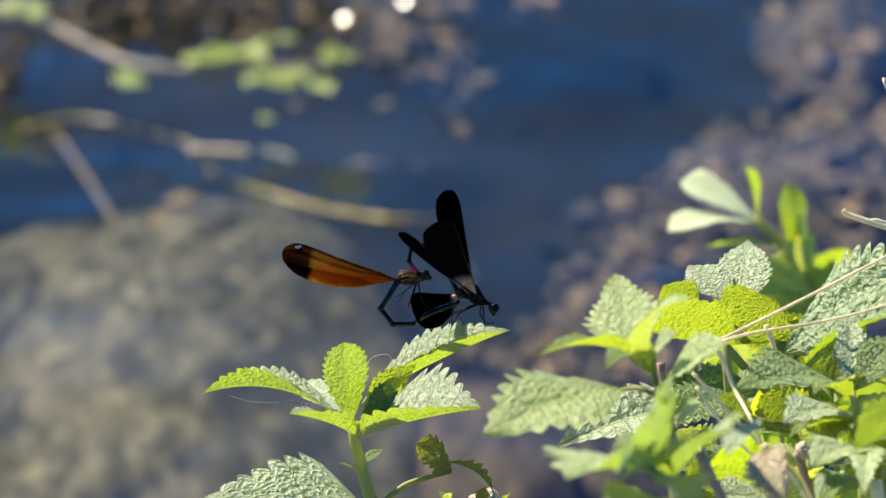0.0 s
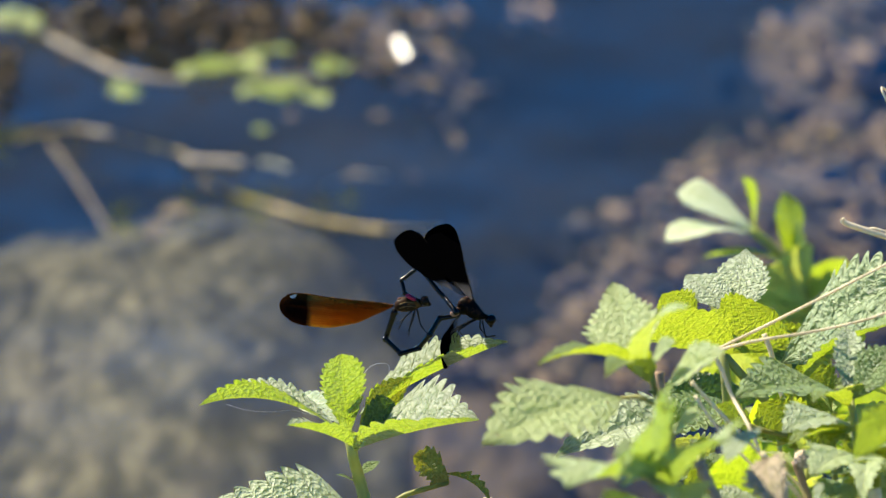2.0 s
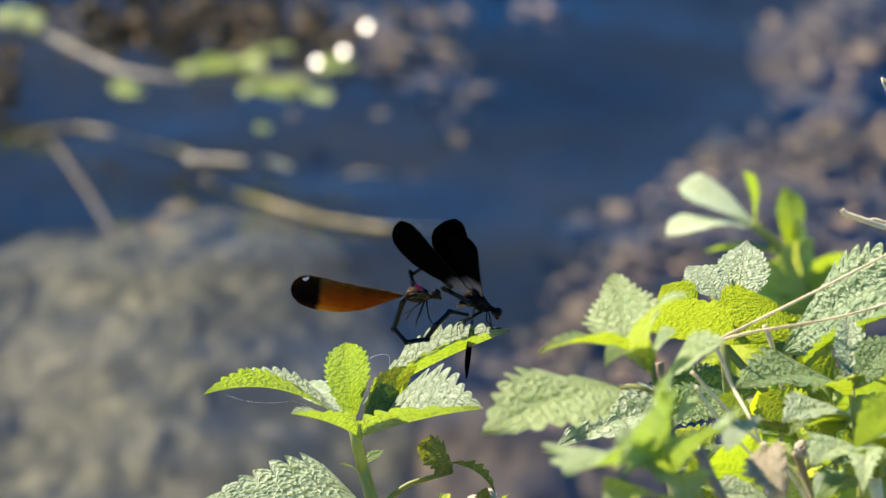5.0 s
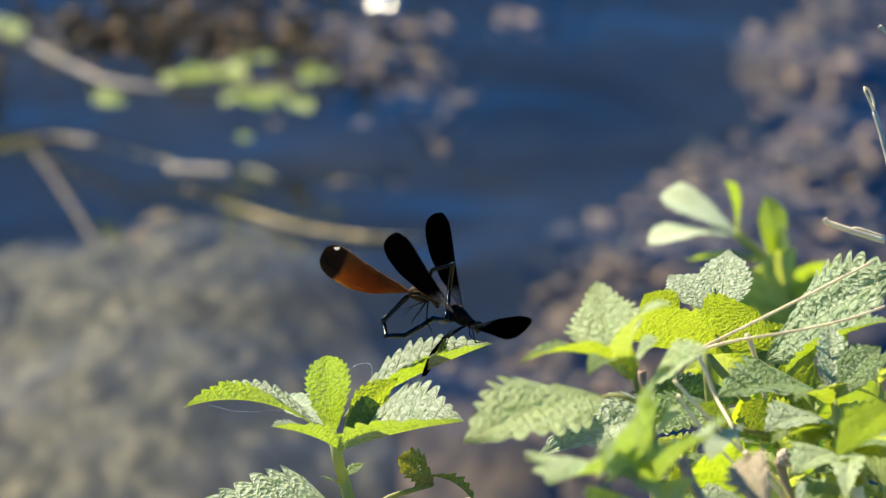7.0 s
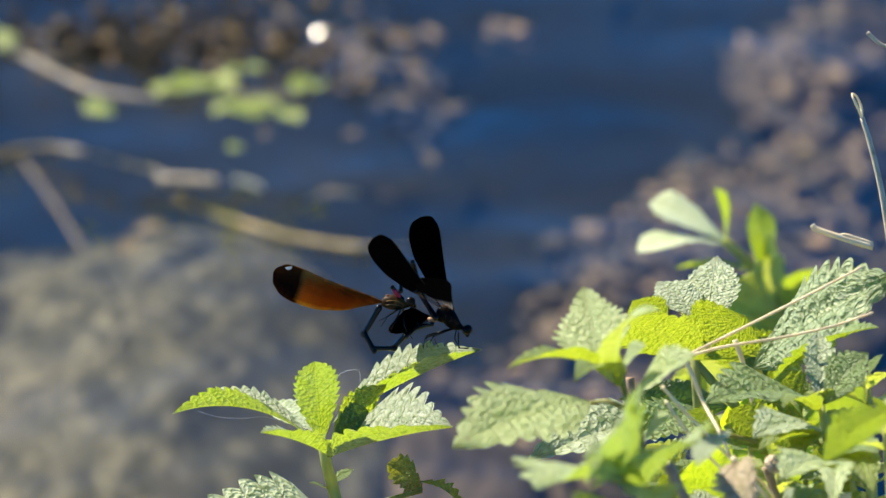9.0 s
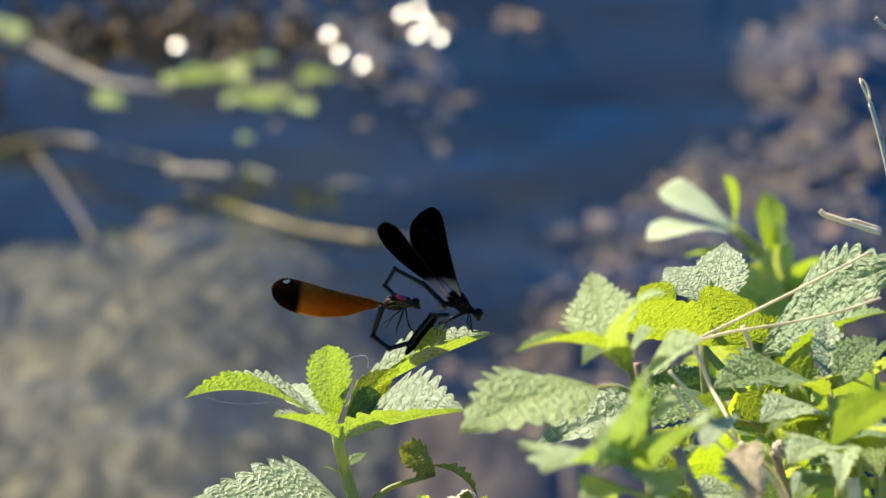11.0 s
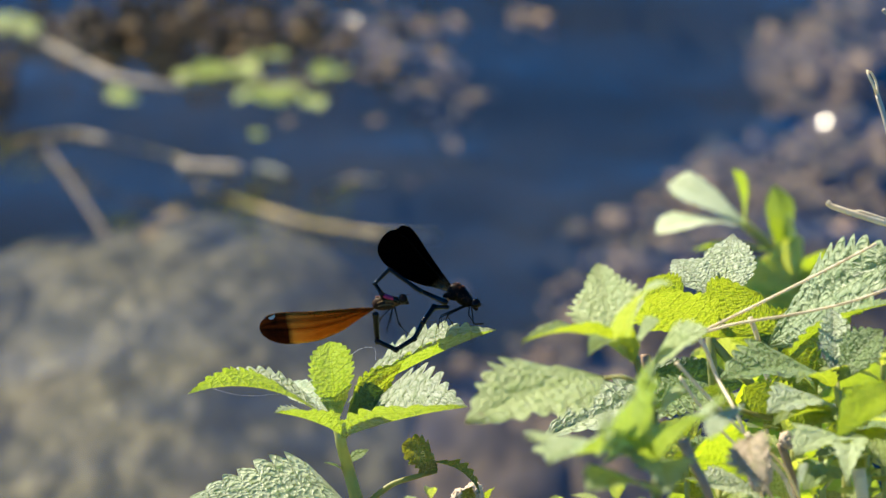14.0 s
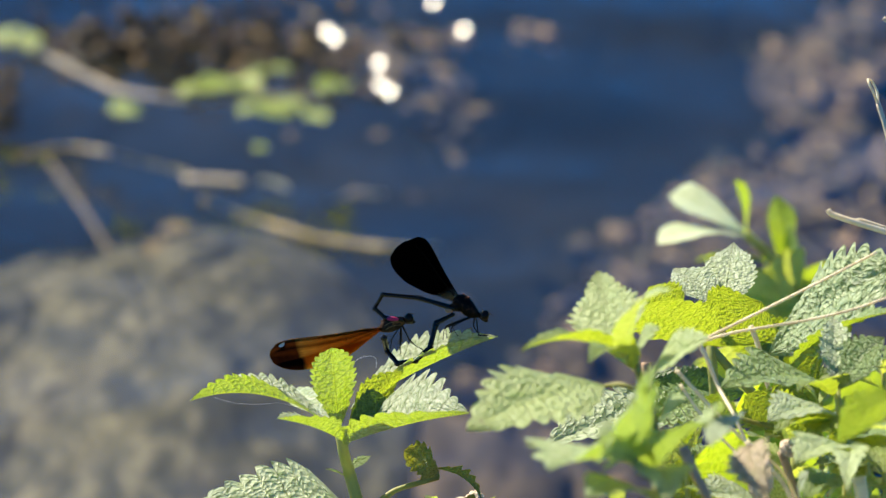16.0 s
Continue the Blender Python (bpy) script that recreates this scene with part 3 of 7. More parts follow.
scatter("leaf_litter", M_LITTER, "dark brown leaf litter breaking the water surface and darkening a shaded left edge", "leaf litter", 33, (
    (240, 330, 120, 15, 34, (0.0, 0.008), (0.0012, 0.0042)), (90, 520, 60, 20, 40, (0.0, 0.006), (0.001, 0.0034)),
    # the first 40 dark flakes stand in for a shadowed patch at the left
    (40, 10, 16, 110, 30, (0.0, 0.004), (0.0015, 0.0040)), (60, 180, 60, 20, 22, (0.0, 0.006), (0.0012, 0.0040))))

# ---- sticks, branch and leaves lying on the water ----
def stick(points, r0, r1, material, label, z=0.001, knots=0, seed=1, dips=()):
    """A stick on the water; at the points named in dips it sinks below the surface."""
    pts = [on_water(e, n, z - (0.012 if i in dips else 0.0)) for i, (e, n) in enumerate(points)]
    org = pts[0].copy()
    ob = tube("stick", [p - org for p in pts], r0, r1, material, sides=10, rough=0.22, knots=knots, seed=seed)
    ob.location = org
    return tagged(ob, label, "stick", "sticks on the water")


stick([(370, 300), (430, 325), (500, 347), (560, 366), (600, 374), (650, 382), (700, 388), (785, 390)], 0.0009, 0.0016, M_WOOD, "yellowish bark-covered stick lying on the water", knots=5, seed=2, dips=(1, 7), z=0.003)
stick([(336, 263), (400, 266), (440, 268)], 0.0018, 0.0016, M_WOODPALE, "short peeled pale stick on the water", seed=3)
stick([(470, 266), (495, 270), (520, 280)], 0.0014, 0.0011, M_WOODPALE, "short peeled pale stick on the water", -0.004, seed=4)
stick([(95, 228), (140, 290), (175, 345), (205, 395)], 0.0010, 0.0009, M_BROWN, "thin brown stick lying on the water", -0.003, seed=5)
stick([(40, 226), (70, 216), (130, 206), (180, 212), (270, 235), (340, 252)], 0.0008, 0.0007, M_WOOD, "yellowish bark-covered stick lying on the water", knots=4, seed=6, dips=(4,))
stick([(165, 211), (185, 213), (203, 215)], 0.0014, 0.0012, M_WOODPALE, "short knotty end of a tan stick on the water", seed=9)
stick([(585, 312), (630, 292), (690, 290)], 0.0009, 0.0007, M_WOODPALE, "thin pale stick under the water surface", -0.006, seed=7)

floating = new("floating_branch")
floating.location = on_water(60, 30, 0.03)
tagged(floating, "grey branch with round green leaves hanging over the water", "branch")
FB = floating.location.copy()
tube("branch", [on_water(e, n, 0.03) - FB for e, n in [(-20, 20), (70, 35), (150, 75), (230, 110), (330, 122), (450, 118), (600, 118)]], 0.0026, 0.0015, M_TWIG, floating, sides=10, rough=0.22)


def water_leaf(e, n, length, width, turn, seed, material=None):
    rnd = random.Random(seed)
    p = on_water(e, n, 0.035) - FB
    d = Vector((math.cos(turn), math.sin(turn), rnd.uniform(-0.2, 0.3))) * length / 2
    return leaf(floating, p - d, p + d, (rnd.uniform(-0.3, 0.3), rnd.uniform(-0.5, 0.2), 1), width, material or M_SMOOTH, 0.15, 0.3, 4, 0.0, 0.4, seed)


lr = random.Random(5)
for e, n, L in ((590, 95, 0.022), (620, 100, 0.022), (575, 105, 0.02), (450, 90, 0.022), (470, 70, 0.018), (455, 110, 0.02), (505, 70, 0.02), (480, 145, 0.026),
                (500, 140, 0.026), (450, 140, 0.02), (530, 130, 0.018), (380, 100, 0.03), (410, 98, 0.025), (340, 105, 0.02), (230, 140, 0.022), (240, 150, 0.02),
                (215, 130, 0.018), (560, 150, 0.02), (580, 155, 0.018), (430, 95, 0.02), (25, 5, 0.03), (60, 15, 0.024), (10, 15, 0.03), (70, 25, 0.018), (472, 210, 0.014)):
    water_leaf(e, n, L * 0.8, L * 0.5, lr.uniform(0, 6.28), int(e + n), M_FLOAT if e > 100 else M_LIME)


def dead_leaf(e, n, size, turn, seed, label="orange-brown dead leaf under the water surface"):
    p = on_water(e, n, -0.012)
    ob = new("dead_leaf")
    ob.location = p
    tagged(ob, label, "leaf", "dead leaves in the stream")
    d = Vector((math.cos(turn), math.sin(turn), 0)) * size / 2
    leaf(ob, -d, d, (0, 0, 1), size * 0.6, M_SUNK, 0.2, 0.3, 4, 0.05, 0.6, seed, name="blade")


for i, (e, n, s, a) in enumerate(((285, 388, 0.02, 1.2), (320, 355, 0.022, 0.4), (858, 140, 0.014, 1), (815, 228, 0.013, 2), (720, 60, 0.016, 0.5), (700, 85, 0.014, 2), (770, 130, 0.016, 2.6),
                                  (1260, 275, 0.014, 0.3), (525, 186, 0.010, 1), (680, 185, 0.012, 0.3), (1480, 215, 0.016, 0.5), (640, 290, 0.014, 0.1))):
    dead_leaf(e, n, s, a, i)

# ---- the mint shoot on which the pair sits ----
BASE1 = spot(700, 2350, 1.66)
mint_shoot = plant_at("mint_shoot", BASE1, "young mint shoot with toothed bright green backlit leaves")
stalk(mint_shoot, [BASE1, spot(690, 1400, 1.655), spot(672, 930), spot(655, 880), spot(641, 830), spot(629, 785, 1.645), spot(622, 745, 1.645)], 0.0021, 0.0015, label="pale green square stem", knots=0)
stalk(mint_shoot, [spot(668, 920), spot(650, 900, 1.64), spot(632, 890, 1.640)], 0.0009, 0.0006, name="petiole")
stalk(mint_shoot, [spot(662, 905), spot(695, 875, 1.65), spot(725, 855, 1.65), spot(798, 834, 1.65)], 0.0010, 0.0007, M_OLIVE, name="side_branch", label="yellow-green side stem")
SEE_UNDER = (0, -0.12, 1)
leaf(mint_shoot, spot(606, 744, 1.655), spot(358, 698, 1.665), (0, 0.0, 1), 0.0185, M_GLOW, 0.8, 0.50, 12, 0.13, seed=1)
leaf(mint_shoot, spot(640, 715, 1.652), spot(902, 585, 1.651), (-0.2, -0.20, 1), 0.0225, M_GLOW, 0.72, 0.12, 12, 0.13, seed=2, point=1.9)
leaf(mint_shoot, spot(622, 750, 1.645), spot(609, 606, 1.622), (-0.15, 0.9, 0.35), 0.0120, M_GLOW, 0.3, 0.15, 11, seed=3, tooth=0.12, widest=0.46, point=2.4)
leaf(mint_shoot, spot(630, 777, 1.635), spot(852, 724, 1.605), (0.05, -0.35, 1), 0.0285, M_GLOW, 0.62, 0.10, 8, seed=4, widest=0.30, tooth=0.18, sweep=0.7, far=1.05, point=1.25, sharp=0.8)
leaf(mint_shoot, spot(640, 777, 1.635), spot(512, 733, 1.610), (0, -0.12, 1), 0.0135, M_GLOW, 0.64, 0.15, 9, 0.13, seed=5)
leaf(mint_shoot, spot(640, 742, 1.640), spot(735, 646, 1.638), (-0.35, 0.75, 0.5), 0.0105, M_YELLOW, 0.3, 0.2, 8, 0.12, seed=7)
# leaf in the shade of its neighbours, darkened by its colour
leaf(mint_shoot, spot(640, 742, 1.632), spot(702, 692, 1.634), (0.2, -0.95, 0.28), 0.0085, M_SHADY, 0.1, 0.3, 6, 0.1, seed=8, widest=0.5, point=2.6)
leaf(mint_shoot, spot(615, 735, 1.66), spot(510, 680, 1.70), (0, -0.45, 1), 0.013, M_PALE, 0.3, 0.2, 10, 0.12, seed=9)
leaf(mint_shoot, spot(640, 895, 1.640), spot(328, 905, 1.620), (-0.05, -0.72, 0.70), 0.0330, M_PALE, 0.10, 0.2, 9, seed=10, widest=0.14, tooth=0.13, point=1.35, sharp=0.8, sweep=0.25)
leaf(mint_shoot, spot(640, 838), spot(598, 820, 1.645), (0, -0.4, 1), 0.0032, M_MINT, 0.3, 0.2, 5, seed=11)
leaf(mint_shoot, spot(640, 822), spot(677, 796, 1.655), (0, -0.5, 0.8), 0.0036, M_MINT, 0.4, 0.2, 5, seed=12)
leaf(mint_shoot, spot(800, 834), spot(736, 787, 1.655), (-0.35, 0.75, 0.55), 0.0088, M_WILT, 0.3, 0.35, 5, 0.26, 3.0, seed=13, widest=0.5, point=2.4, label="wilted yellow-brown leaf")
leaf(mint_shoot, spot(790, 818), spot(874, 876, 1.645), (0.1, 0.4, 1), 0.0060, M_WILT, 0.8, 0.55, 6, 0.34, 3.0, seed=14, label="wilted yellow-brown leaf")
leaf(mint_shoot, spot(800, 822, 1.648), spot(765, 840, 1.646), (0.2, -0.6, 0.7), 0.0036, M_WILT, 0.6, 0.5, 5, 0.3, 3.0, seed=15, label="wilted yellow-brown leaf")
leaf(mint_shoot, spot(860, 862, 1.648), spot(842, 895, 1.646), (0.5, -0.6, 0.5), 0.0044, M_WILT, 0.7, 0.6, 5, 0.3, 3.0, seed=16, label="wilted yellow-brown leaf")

# ---- the other plants of the bank ----
BASE2 = spot(1230, 2500, 1.535)
front = plant_at("mint_plant", BASE2, "mint plant with pale toothed leaves close to the lens", group="mint plants")
stalk(front, [BASE2, spot(1205, 1300, 1.505), spot(1192, 900, 1.465), spot(1190, 770, 1.485), spot(1165, 690, 1.505), spot(1148, 625, 1.505)], 0.0016, 0.0008, M_OLIVE)
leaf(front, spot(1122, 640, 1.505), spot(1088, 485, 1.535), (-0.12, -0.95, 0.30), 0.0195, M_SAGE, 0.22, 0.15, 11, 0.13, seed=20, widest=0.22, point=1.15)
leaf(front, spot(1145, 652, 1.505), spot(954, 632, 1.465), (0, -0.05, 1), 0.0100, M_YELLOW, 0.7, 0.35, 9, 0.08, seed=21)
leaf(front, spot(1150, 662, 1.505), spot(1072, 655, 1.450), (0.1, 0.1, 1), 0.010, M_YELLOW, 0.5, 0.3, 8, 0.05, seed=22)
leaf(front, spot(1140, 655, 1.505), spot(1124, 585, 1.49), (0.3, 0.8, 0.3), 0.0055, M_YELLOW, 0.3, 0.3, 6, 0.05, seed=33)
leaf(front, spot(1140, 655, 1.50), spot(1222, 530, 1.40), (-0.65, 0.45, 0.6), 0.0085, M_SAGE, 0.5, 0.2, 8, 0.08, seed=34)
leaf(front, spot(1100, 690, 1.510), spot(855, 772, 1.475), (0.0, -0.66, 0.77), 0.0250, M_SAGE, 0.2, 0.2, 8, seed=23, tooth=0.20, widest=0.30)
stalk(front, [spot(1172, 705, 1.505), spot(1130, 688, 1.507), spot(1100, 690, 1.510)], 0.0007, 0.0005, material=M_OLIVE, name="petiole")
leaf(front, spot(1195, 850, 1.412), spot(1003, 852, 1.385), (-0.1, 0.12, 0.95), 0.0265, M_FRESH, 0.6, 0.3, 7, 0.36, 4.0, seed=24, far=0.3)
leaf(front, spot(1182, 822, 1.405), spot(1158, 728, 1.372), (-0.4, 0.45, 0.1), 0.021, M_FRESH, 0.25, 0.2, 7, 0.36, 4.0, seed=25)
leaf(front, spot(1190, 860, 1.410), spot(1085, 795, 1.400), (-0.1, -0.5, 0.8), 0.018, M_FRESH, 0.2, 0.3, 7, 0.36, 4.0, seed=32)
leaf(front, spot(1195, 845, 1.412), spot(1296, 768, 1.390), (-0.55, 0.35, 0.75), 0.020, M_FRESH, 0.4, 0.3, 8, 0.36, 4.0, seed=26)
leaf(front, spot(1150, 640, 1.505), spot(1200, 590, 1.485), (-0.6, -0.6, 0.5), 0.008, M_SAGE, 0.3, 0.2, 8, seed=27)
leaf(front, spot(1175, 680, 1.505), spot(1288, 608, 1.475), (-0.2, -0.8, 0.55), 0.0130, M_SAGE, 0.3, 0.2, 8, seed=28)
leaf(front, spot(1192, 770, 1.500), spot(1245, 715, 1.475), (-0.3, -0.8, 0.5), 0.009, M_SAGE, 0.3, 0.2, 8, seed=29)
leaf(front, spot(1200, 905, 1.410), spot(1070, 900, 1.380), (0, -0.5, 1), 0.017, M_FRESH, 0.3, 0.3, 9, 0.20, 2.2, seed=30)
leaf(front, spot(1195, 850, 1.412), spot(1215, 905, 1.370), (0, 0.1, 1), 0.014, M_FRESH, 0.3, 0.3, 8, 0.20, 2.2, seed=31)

BASE3 = spot(1330, 2400, 1.66)
mid = plant_at("mint_plant", BASE3, "mint plant with yellow-green backlit leaves and a whitish top leaf", group="mint plants")
stalk(mid, [BASE3, spot(1310, 1200, 1.65), spot(1300, 800, 1.65), spot(1285, 610, 1.645), spot(1300, 545, 1.665)], 0.0026, 0.0010)
leaf(mid, spot(1300, 612, 1.636), spot(1152, 542, 1.602), (0.15, 0.80, 0.60), 0.0215, M_YELLOW, -0.05, 0.2, 10, 0.10, 1.3, seed=40)
leaf(mid, spot(1262, 612, 1.655), spot(1374, 532, 1.645), (-0.25, 0.88, 0.45), 0.0265, M_YELLOW, -0.08, 0.2, 10, 0.07, 1.5, seed=41)
leaf(mid, spot(1240, 560, 1.656), spot(1174, 505, 1.648), (0.1, 0.85, 0.5), 0.0120, M_YELLOW, 0.1, 0.2, 9, 0.11, 1.3, seed=42)
leaf(mid, spot(1305, 545, 1.665), spot(1324, 424, 1.69), (-0.2, -0.9, 0.45), 0.0165, M_PALE, 0.05, 0.15, 11, 0.09, 1.6, seed=43, sweep=0.4, label="whitish sunlit top leaf")
leaf(mid, spot(1300, 540, 1.665), spot(1217, 472, 1.68), (0.1, -0.8, 0.6), 0.0125, M_PALE, 0.2, 0.25, 9, 0.10, 1.6, seed=44)
leaf(mid, spot(1295, 722, 1.66), spot(984, 794, 1.62), (0.12, -0.6, 0.8), 0.0195, M_PALE, 0.3, 0.3, 14, 0.14, 1.5, seed=45, widest=0.42)
# shadowed leaf; the shadow is in its dark colour
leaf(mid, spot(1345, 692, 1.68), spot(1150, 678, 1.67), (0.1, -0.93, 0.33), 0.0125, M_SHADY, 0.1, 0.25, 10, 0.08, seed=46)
leaf(mid, spot(1400, 650, 1.74), spot(1325, 565, 1.72), (0.1, 0.7, 0.7), 0.014, M_YELLOW, 0.1, 0.2, 9, seed=47)
leaf(mid, spot(1300, 700, 1.66), spot(1150, 760, 1.63), (0.1, -0.8, 0.6), 0.014, M_MINT, 0.3, 0.3, 11, seed=48)

BASE4 = spot(1480, 2400, 1.68)
right = plant_at("mint_plant", BASE4, "mint plant with large crinkled dark green leaves", group="mint plants")
stalk(right, [BASE4, spot(1450, 1200, 1.66), spot(1420, 800, 1.65), spot(1395, 620, 1.63)], 0.0026, 0.0012)
stalk(right, [spot(1430, 800, 1.645), spot(1405, 742, 1.645), spot(1345, 680, 1.645), spot(1284, 612, 1.645)], 0.0016, 0.0012, name="side_branch")
stalk(right, [spot(1396, 755, 1.60), spot(1360, 748, 1.60), spot(1326, 736, 1.60)], 0.0008, 0.0006, M_OLIVE, name="petiole")
leaf(right, spot(1390, 628, 1.63), spot(1645, 462, 1.60), (-0.42, -0.78, 0.6), 0.0285, M_QUILT, 0.12, 0.25, 10, 0.16, 5.0, seed=50)
# three leaves coloured dark to stand for shade low in the plant
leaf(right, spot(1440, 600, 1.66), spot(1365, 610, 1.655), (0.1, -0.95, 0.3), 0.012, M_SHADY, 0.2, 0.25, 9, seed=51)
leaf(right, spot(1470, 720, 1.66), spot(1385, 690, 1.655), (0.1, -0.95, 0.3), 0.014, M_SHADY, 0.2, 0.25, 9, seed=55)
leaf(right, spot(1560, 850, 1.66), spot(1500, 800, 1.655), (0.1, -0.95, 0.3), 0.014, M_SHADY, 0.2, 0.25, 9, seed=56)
leaf(right, spot(1425, 665, 1.63), spot(1610, 555, 1.58), (-0.1, -0.5, 0.9), 0.016, M_MINT, 0.35, 0.25, 11, seed=52)
leaf(right, spot(1440, 740, 1.64), spot(1350, 700, 1.62), (0, 0.7, 0.7), 0.012, M_YELLOW, 0.1, 0.2, 9, seed=53)
leaf(right, spot(1352, 872, 1.565), spot(1286, 786, 1.56), (-0.3, 0.85, 0.45), 0.0180, M_BROAD, 0.1, 0.25, 5, seed=54, tooth=0, widest=0.45, label="smooth rounded lime leaf")
leaf(right, spot(1348, 742, 1.425), spot(1288, 808, 1.415), (-0.6, -0.6, 0.5), 0.0090, M_PALE, 0.25, 0.3, 8, 0.10, seed=58)
leaf(right, spot(1425, 738, 1.67), spot(1345, 690, 1.66), (-0.3, 0.85, 0.45), 0.0190, M_BROAD, 0.1, 0.25, 5, seed=57, tooth=0, widest=0.45, label="smooth rounded lime leaf")

for i, (b, t, u, w, m, f) in enumerate((
        ((1450, 650, 1.71), (1330, 572, 1.70), (0, 0.6, 0.8), 0.018, M_YELLOW, 0.1), 
        ((1470, 800, 1.62), (1380, 760, 1.60), (0, -0.5, 0.8), 0.013, M_PALE, 0.3),
        ((1390, 905, 1.56), (1260, 880, 1.54), (0, -0.6, 0.8), 0.015, M_PALE, 0.3), ((1446, 900, 1.50), (1462, 842, 1.49), (-0.5, -0.6, 0.5), 0.0065, M_PALE, 0.3),
        ((1400, 640, 1.70), (1440, 560, 1.70), (0.1, 0.8, 0.5), 0.016, M_YELLOW, 0.1), ((1480, 880, 1.58), (1560, 830, 1.56), (0, -0.3, 1), 0.014, M_YELLOW, 0.3),
        ((1340, 760, 1.64), (1270, 700, 1.64), (0.1, 0.4, 0.9), 0.013, M_MINT, 0.2),
        ((1420, 770, 1.60), (1345, 700, 1.60), (-0.2, 0.8, 0.5), 0.014, M_YELLOW, 0.1), ((1480, 800, 1.60), (1420, 720, 1.60), (-0.3, 0.8, 0.5), 0.014, M_YELLOW, 0.1),
        ((1570, 850, 1.60), (1500, 760, 1.60), (-0.3, 0.8, 0.5), 0.015, M_YELLOW, 0.1), ((1290, 905, 1.60), (1225, 815, 1.60), (-0.3, 0.8, 0.5), 0.015, M_YELLOW, 0.1),
        ((1480, 720, 1.63), (1415, 630, 1.63), (-0.3, 0.8, 0.5), 0.015, M_YELLOW, 0.1),
        ((1590, 810, 1.62), (1520, 700, 1.62), (-0.3, 0.8, 0.5), 0.018, M_LIME, 0.1),
        ((1260, 850, 1.62), (1200, 760, 1.62), (-0.3, 0.8, 0.5), 0.016, M_LIME, 0.1), ((1420, 905, 1.60), (1400, 800, 1.60), (-0.3, 0.8, 0.5), 0.016, M_LIME, 0.1))):
    leaf(right, spot(*b), spot(*t), u, w, m, f, 0.25, 8, seed=150 + i)

BASE5 = spot(1560, 2500, 1.57)
rosette = plant_at("mint_plant", BASE5, "small-leaved mint plant with dense leaf tufts", group="mint plants")
stalk(rosette, [BASE5, spot(1540, 1300, 1.57), spot(1528, 900, 1.56), spot(1520, 780, 1.56), spot(1508, 690, 1.57)], 0.0020, 0.0009)
for i, (b, t, u, w, m, f) in enumerate((
        ((1500, 690, 1.50), (1302, 690, 1.46), (0.0, -0.60, 0.8), 0.020, M_MINT, 0.3), ((1507, 690, 1.50), (1500, 562, 1.52), (0.1, -1, 0.1), 0.0085, M_PALE, 0.4),
        ((1512, 692, 1.50), (1592, 600, 1.50), (-0.4, -0.8, 0.4), 0.012, M_MINT, 0.3), ((1512, 800, 1.37), (1640, 705, 1.35), (-0.3, 0.8, 0.5), 0.0125, M_MINT, 0.3),
        ((1508, 700, 1.50), (1506, 648, 1.505), (0, -1, 0.1), 0.0075, M_YELLOW, 0.3), ((1502, 735, 1.50), (1386, 752, 1.47), (-0.1, -0.7, 0.75), 0.0145, M_PALE, 0.3),
        ((1540, 805, 1.47), (1436, 828, 1.43), (-0.1, -0.7, 0.7), 0.016, M_SAGE, 0.3), ((1525, 800, 1.49), (1610, 780, 1.46), (0, -0.7, 0.7), 0.012, M_MINT, 0.3),
        ((1532, 800, 1.47), (1528, 880, 1.41), (0, -0.5, 0.6), 0.0085, M_SAGE, 0.3), ((1506, 765, 1.49), (1395, 775, 1.46), (0, 0.0, 1), 0.008, M_YELLOW, 0.5),
        ((1505, 705, 1.50), (1440, 700, 1.46), (0, 0.2, 1), 0.008, M_YELLOW, 0.3), ((1520, 770, 1.49), (1600, 850, 1.45), (0, -0.3, 1), 0.013, M_YELLOW, 0.3),
        ((1515, 740, 1.50), (1460, 790, 1.47), (0, -0.2, 1), 0.009, M_YELLOW, 0.3), ((1530, 850, 1.49), (1450, 890, 1.46), (0, -0.6, 0.8), 0.012, M_MINT, 0.3))):
    back = 0.105 if i == 0 else 0.07
    leaf(rosette, spot(b[0], b[1], b[2] + back), spot(t[0], t[1], t[2] + back), u, w * 1.045, m, f, 0.3, 8, seed=60 + i)

BASE6 = spot(1420, 2400, 1.75)
under = plant_at("undergrowth", BASE6, "dense low green leaves among dry stems on the bank", "plant")
under["kind"] = "stuff"
ur = random.Random(11)
stalk(under, [BASE6, spot(1420, 1200, 1.72), spot(1430, 850, 1.70)], 0.002, 0.001)


def tuft(plant, top, size, seed, tone=None):
    """A shoot tip: two crossed pairs of leaves, a young pair in the middle, on a short stem."""
    tr = random.Random(seed)
    c = spot(*top)
    stalk(plant, [c + Vector((size * 0.25, 0.002, -0.10)), c + Vector((size * 0.1, 0.001, -0.03)), c], 0.0012, 0.0007)
    turn = tr.uniform(0, math.pi)
    for k in range(6):
        a = turn + k * math.pi + (k // 2) * math.pi / 2 + tr.uniform(-0.25, 0.25)
        far_out = (1.0, 0.75, 0.45)[k // 2]
        L = size * far_out * tr.uniform(0.85, 1.15)
        rise = (0.0, 0.4, 1.1)[k // 2] + tr.uniform(-0.15, 0.2)
        way = Vector((math.cos(a), math.sin(a), rise)).normalized()
        base = c - Vector((0, 0, 0.004 * (2 - k // 2)))
        leaf(plant, base, base + way * L, (-way.x * 0.8, -way.y * 0.8 - 0.25, 1), L * tr.uniform(0.5, 0.62), tone or tr.choice((M_MINT, M_LIME, M_LIME, M_LIME, M_YELLOW)), tr.uniform(0.2, 0.5), 0.3, 7, seed=seed * 10 + k)


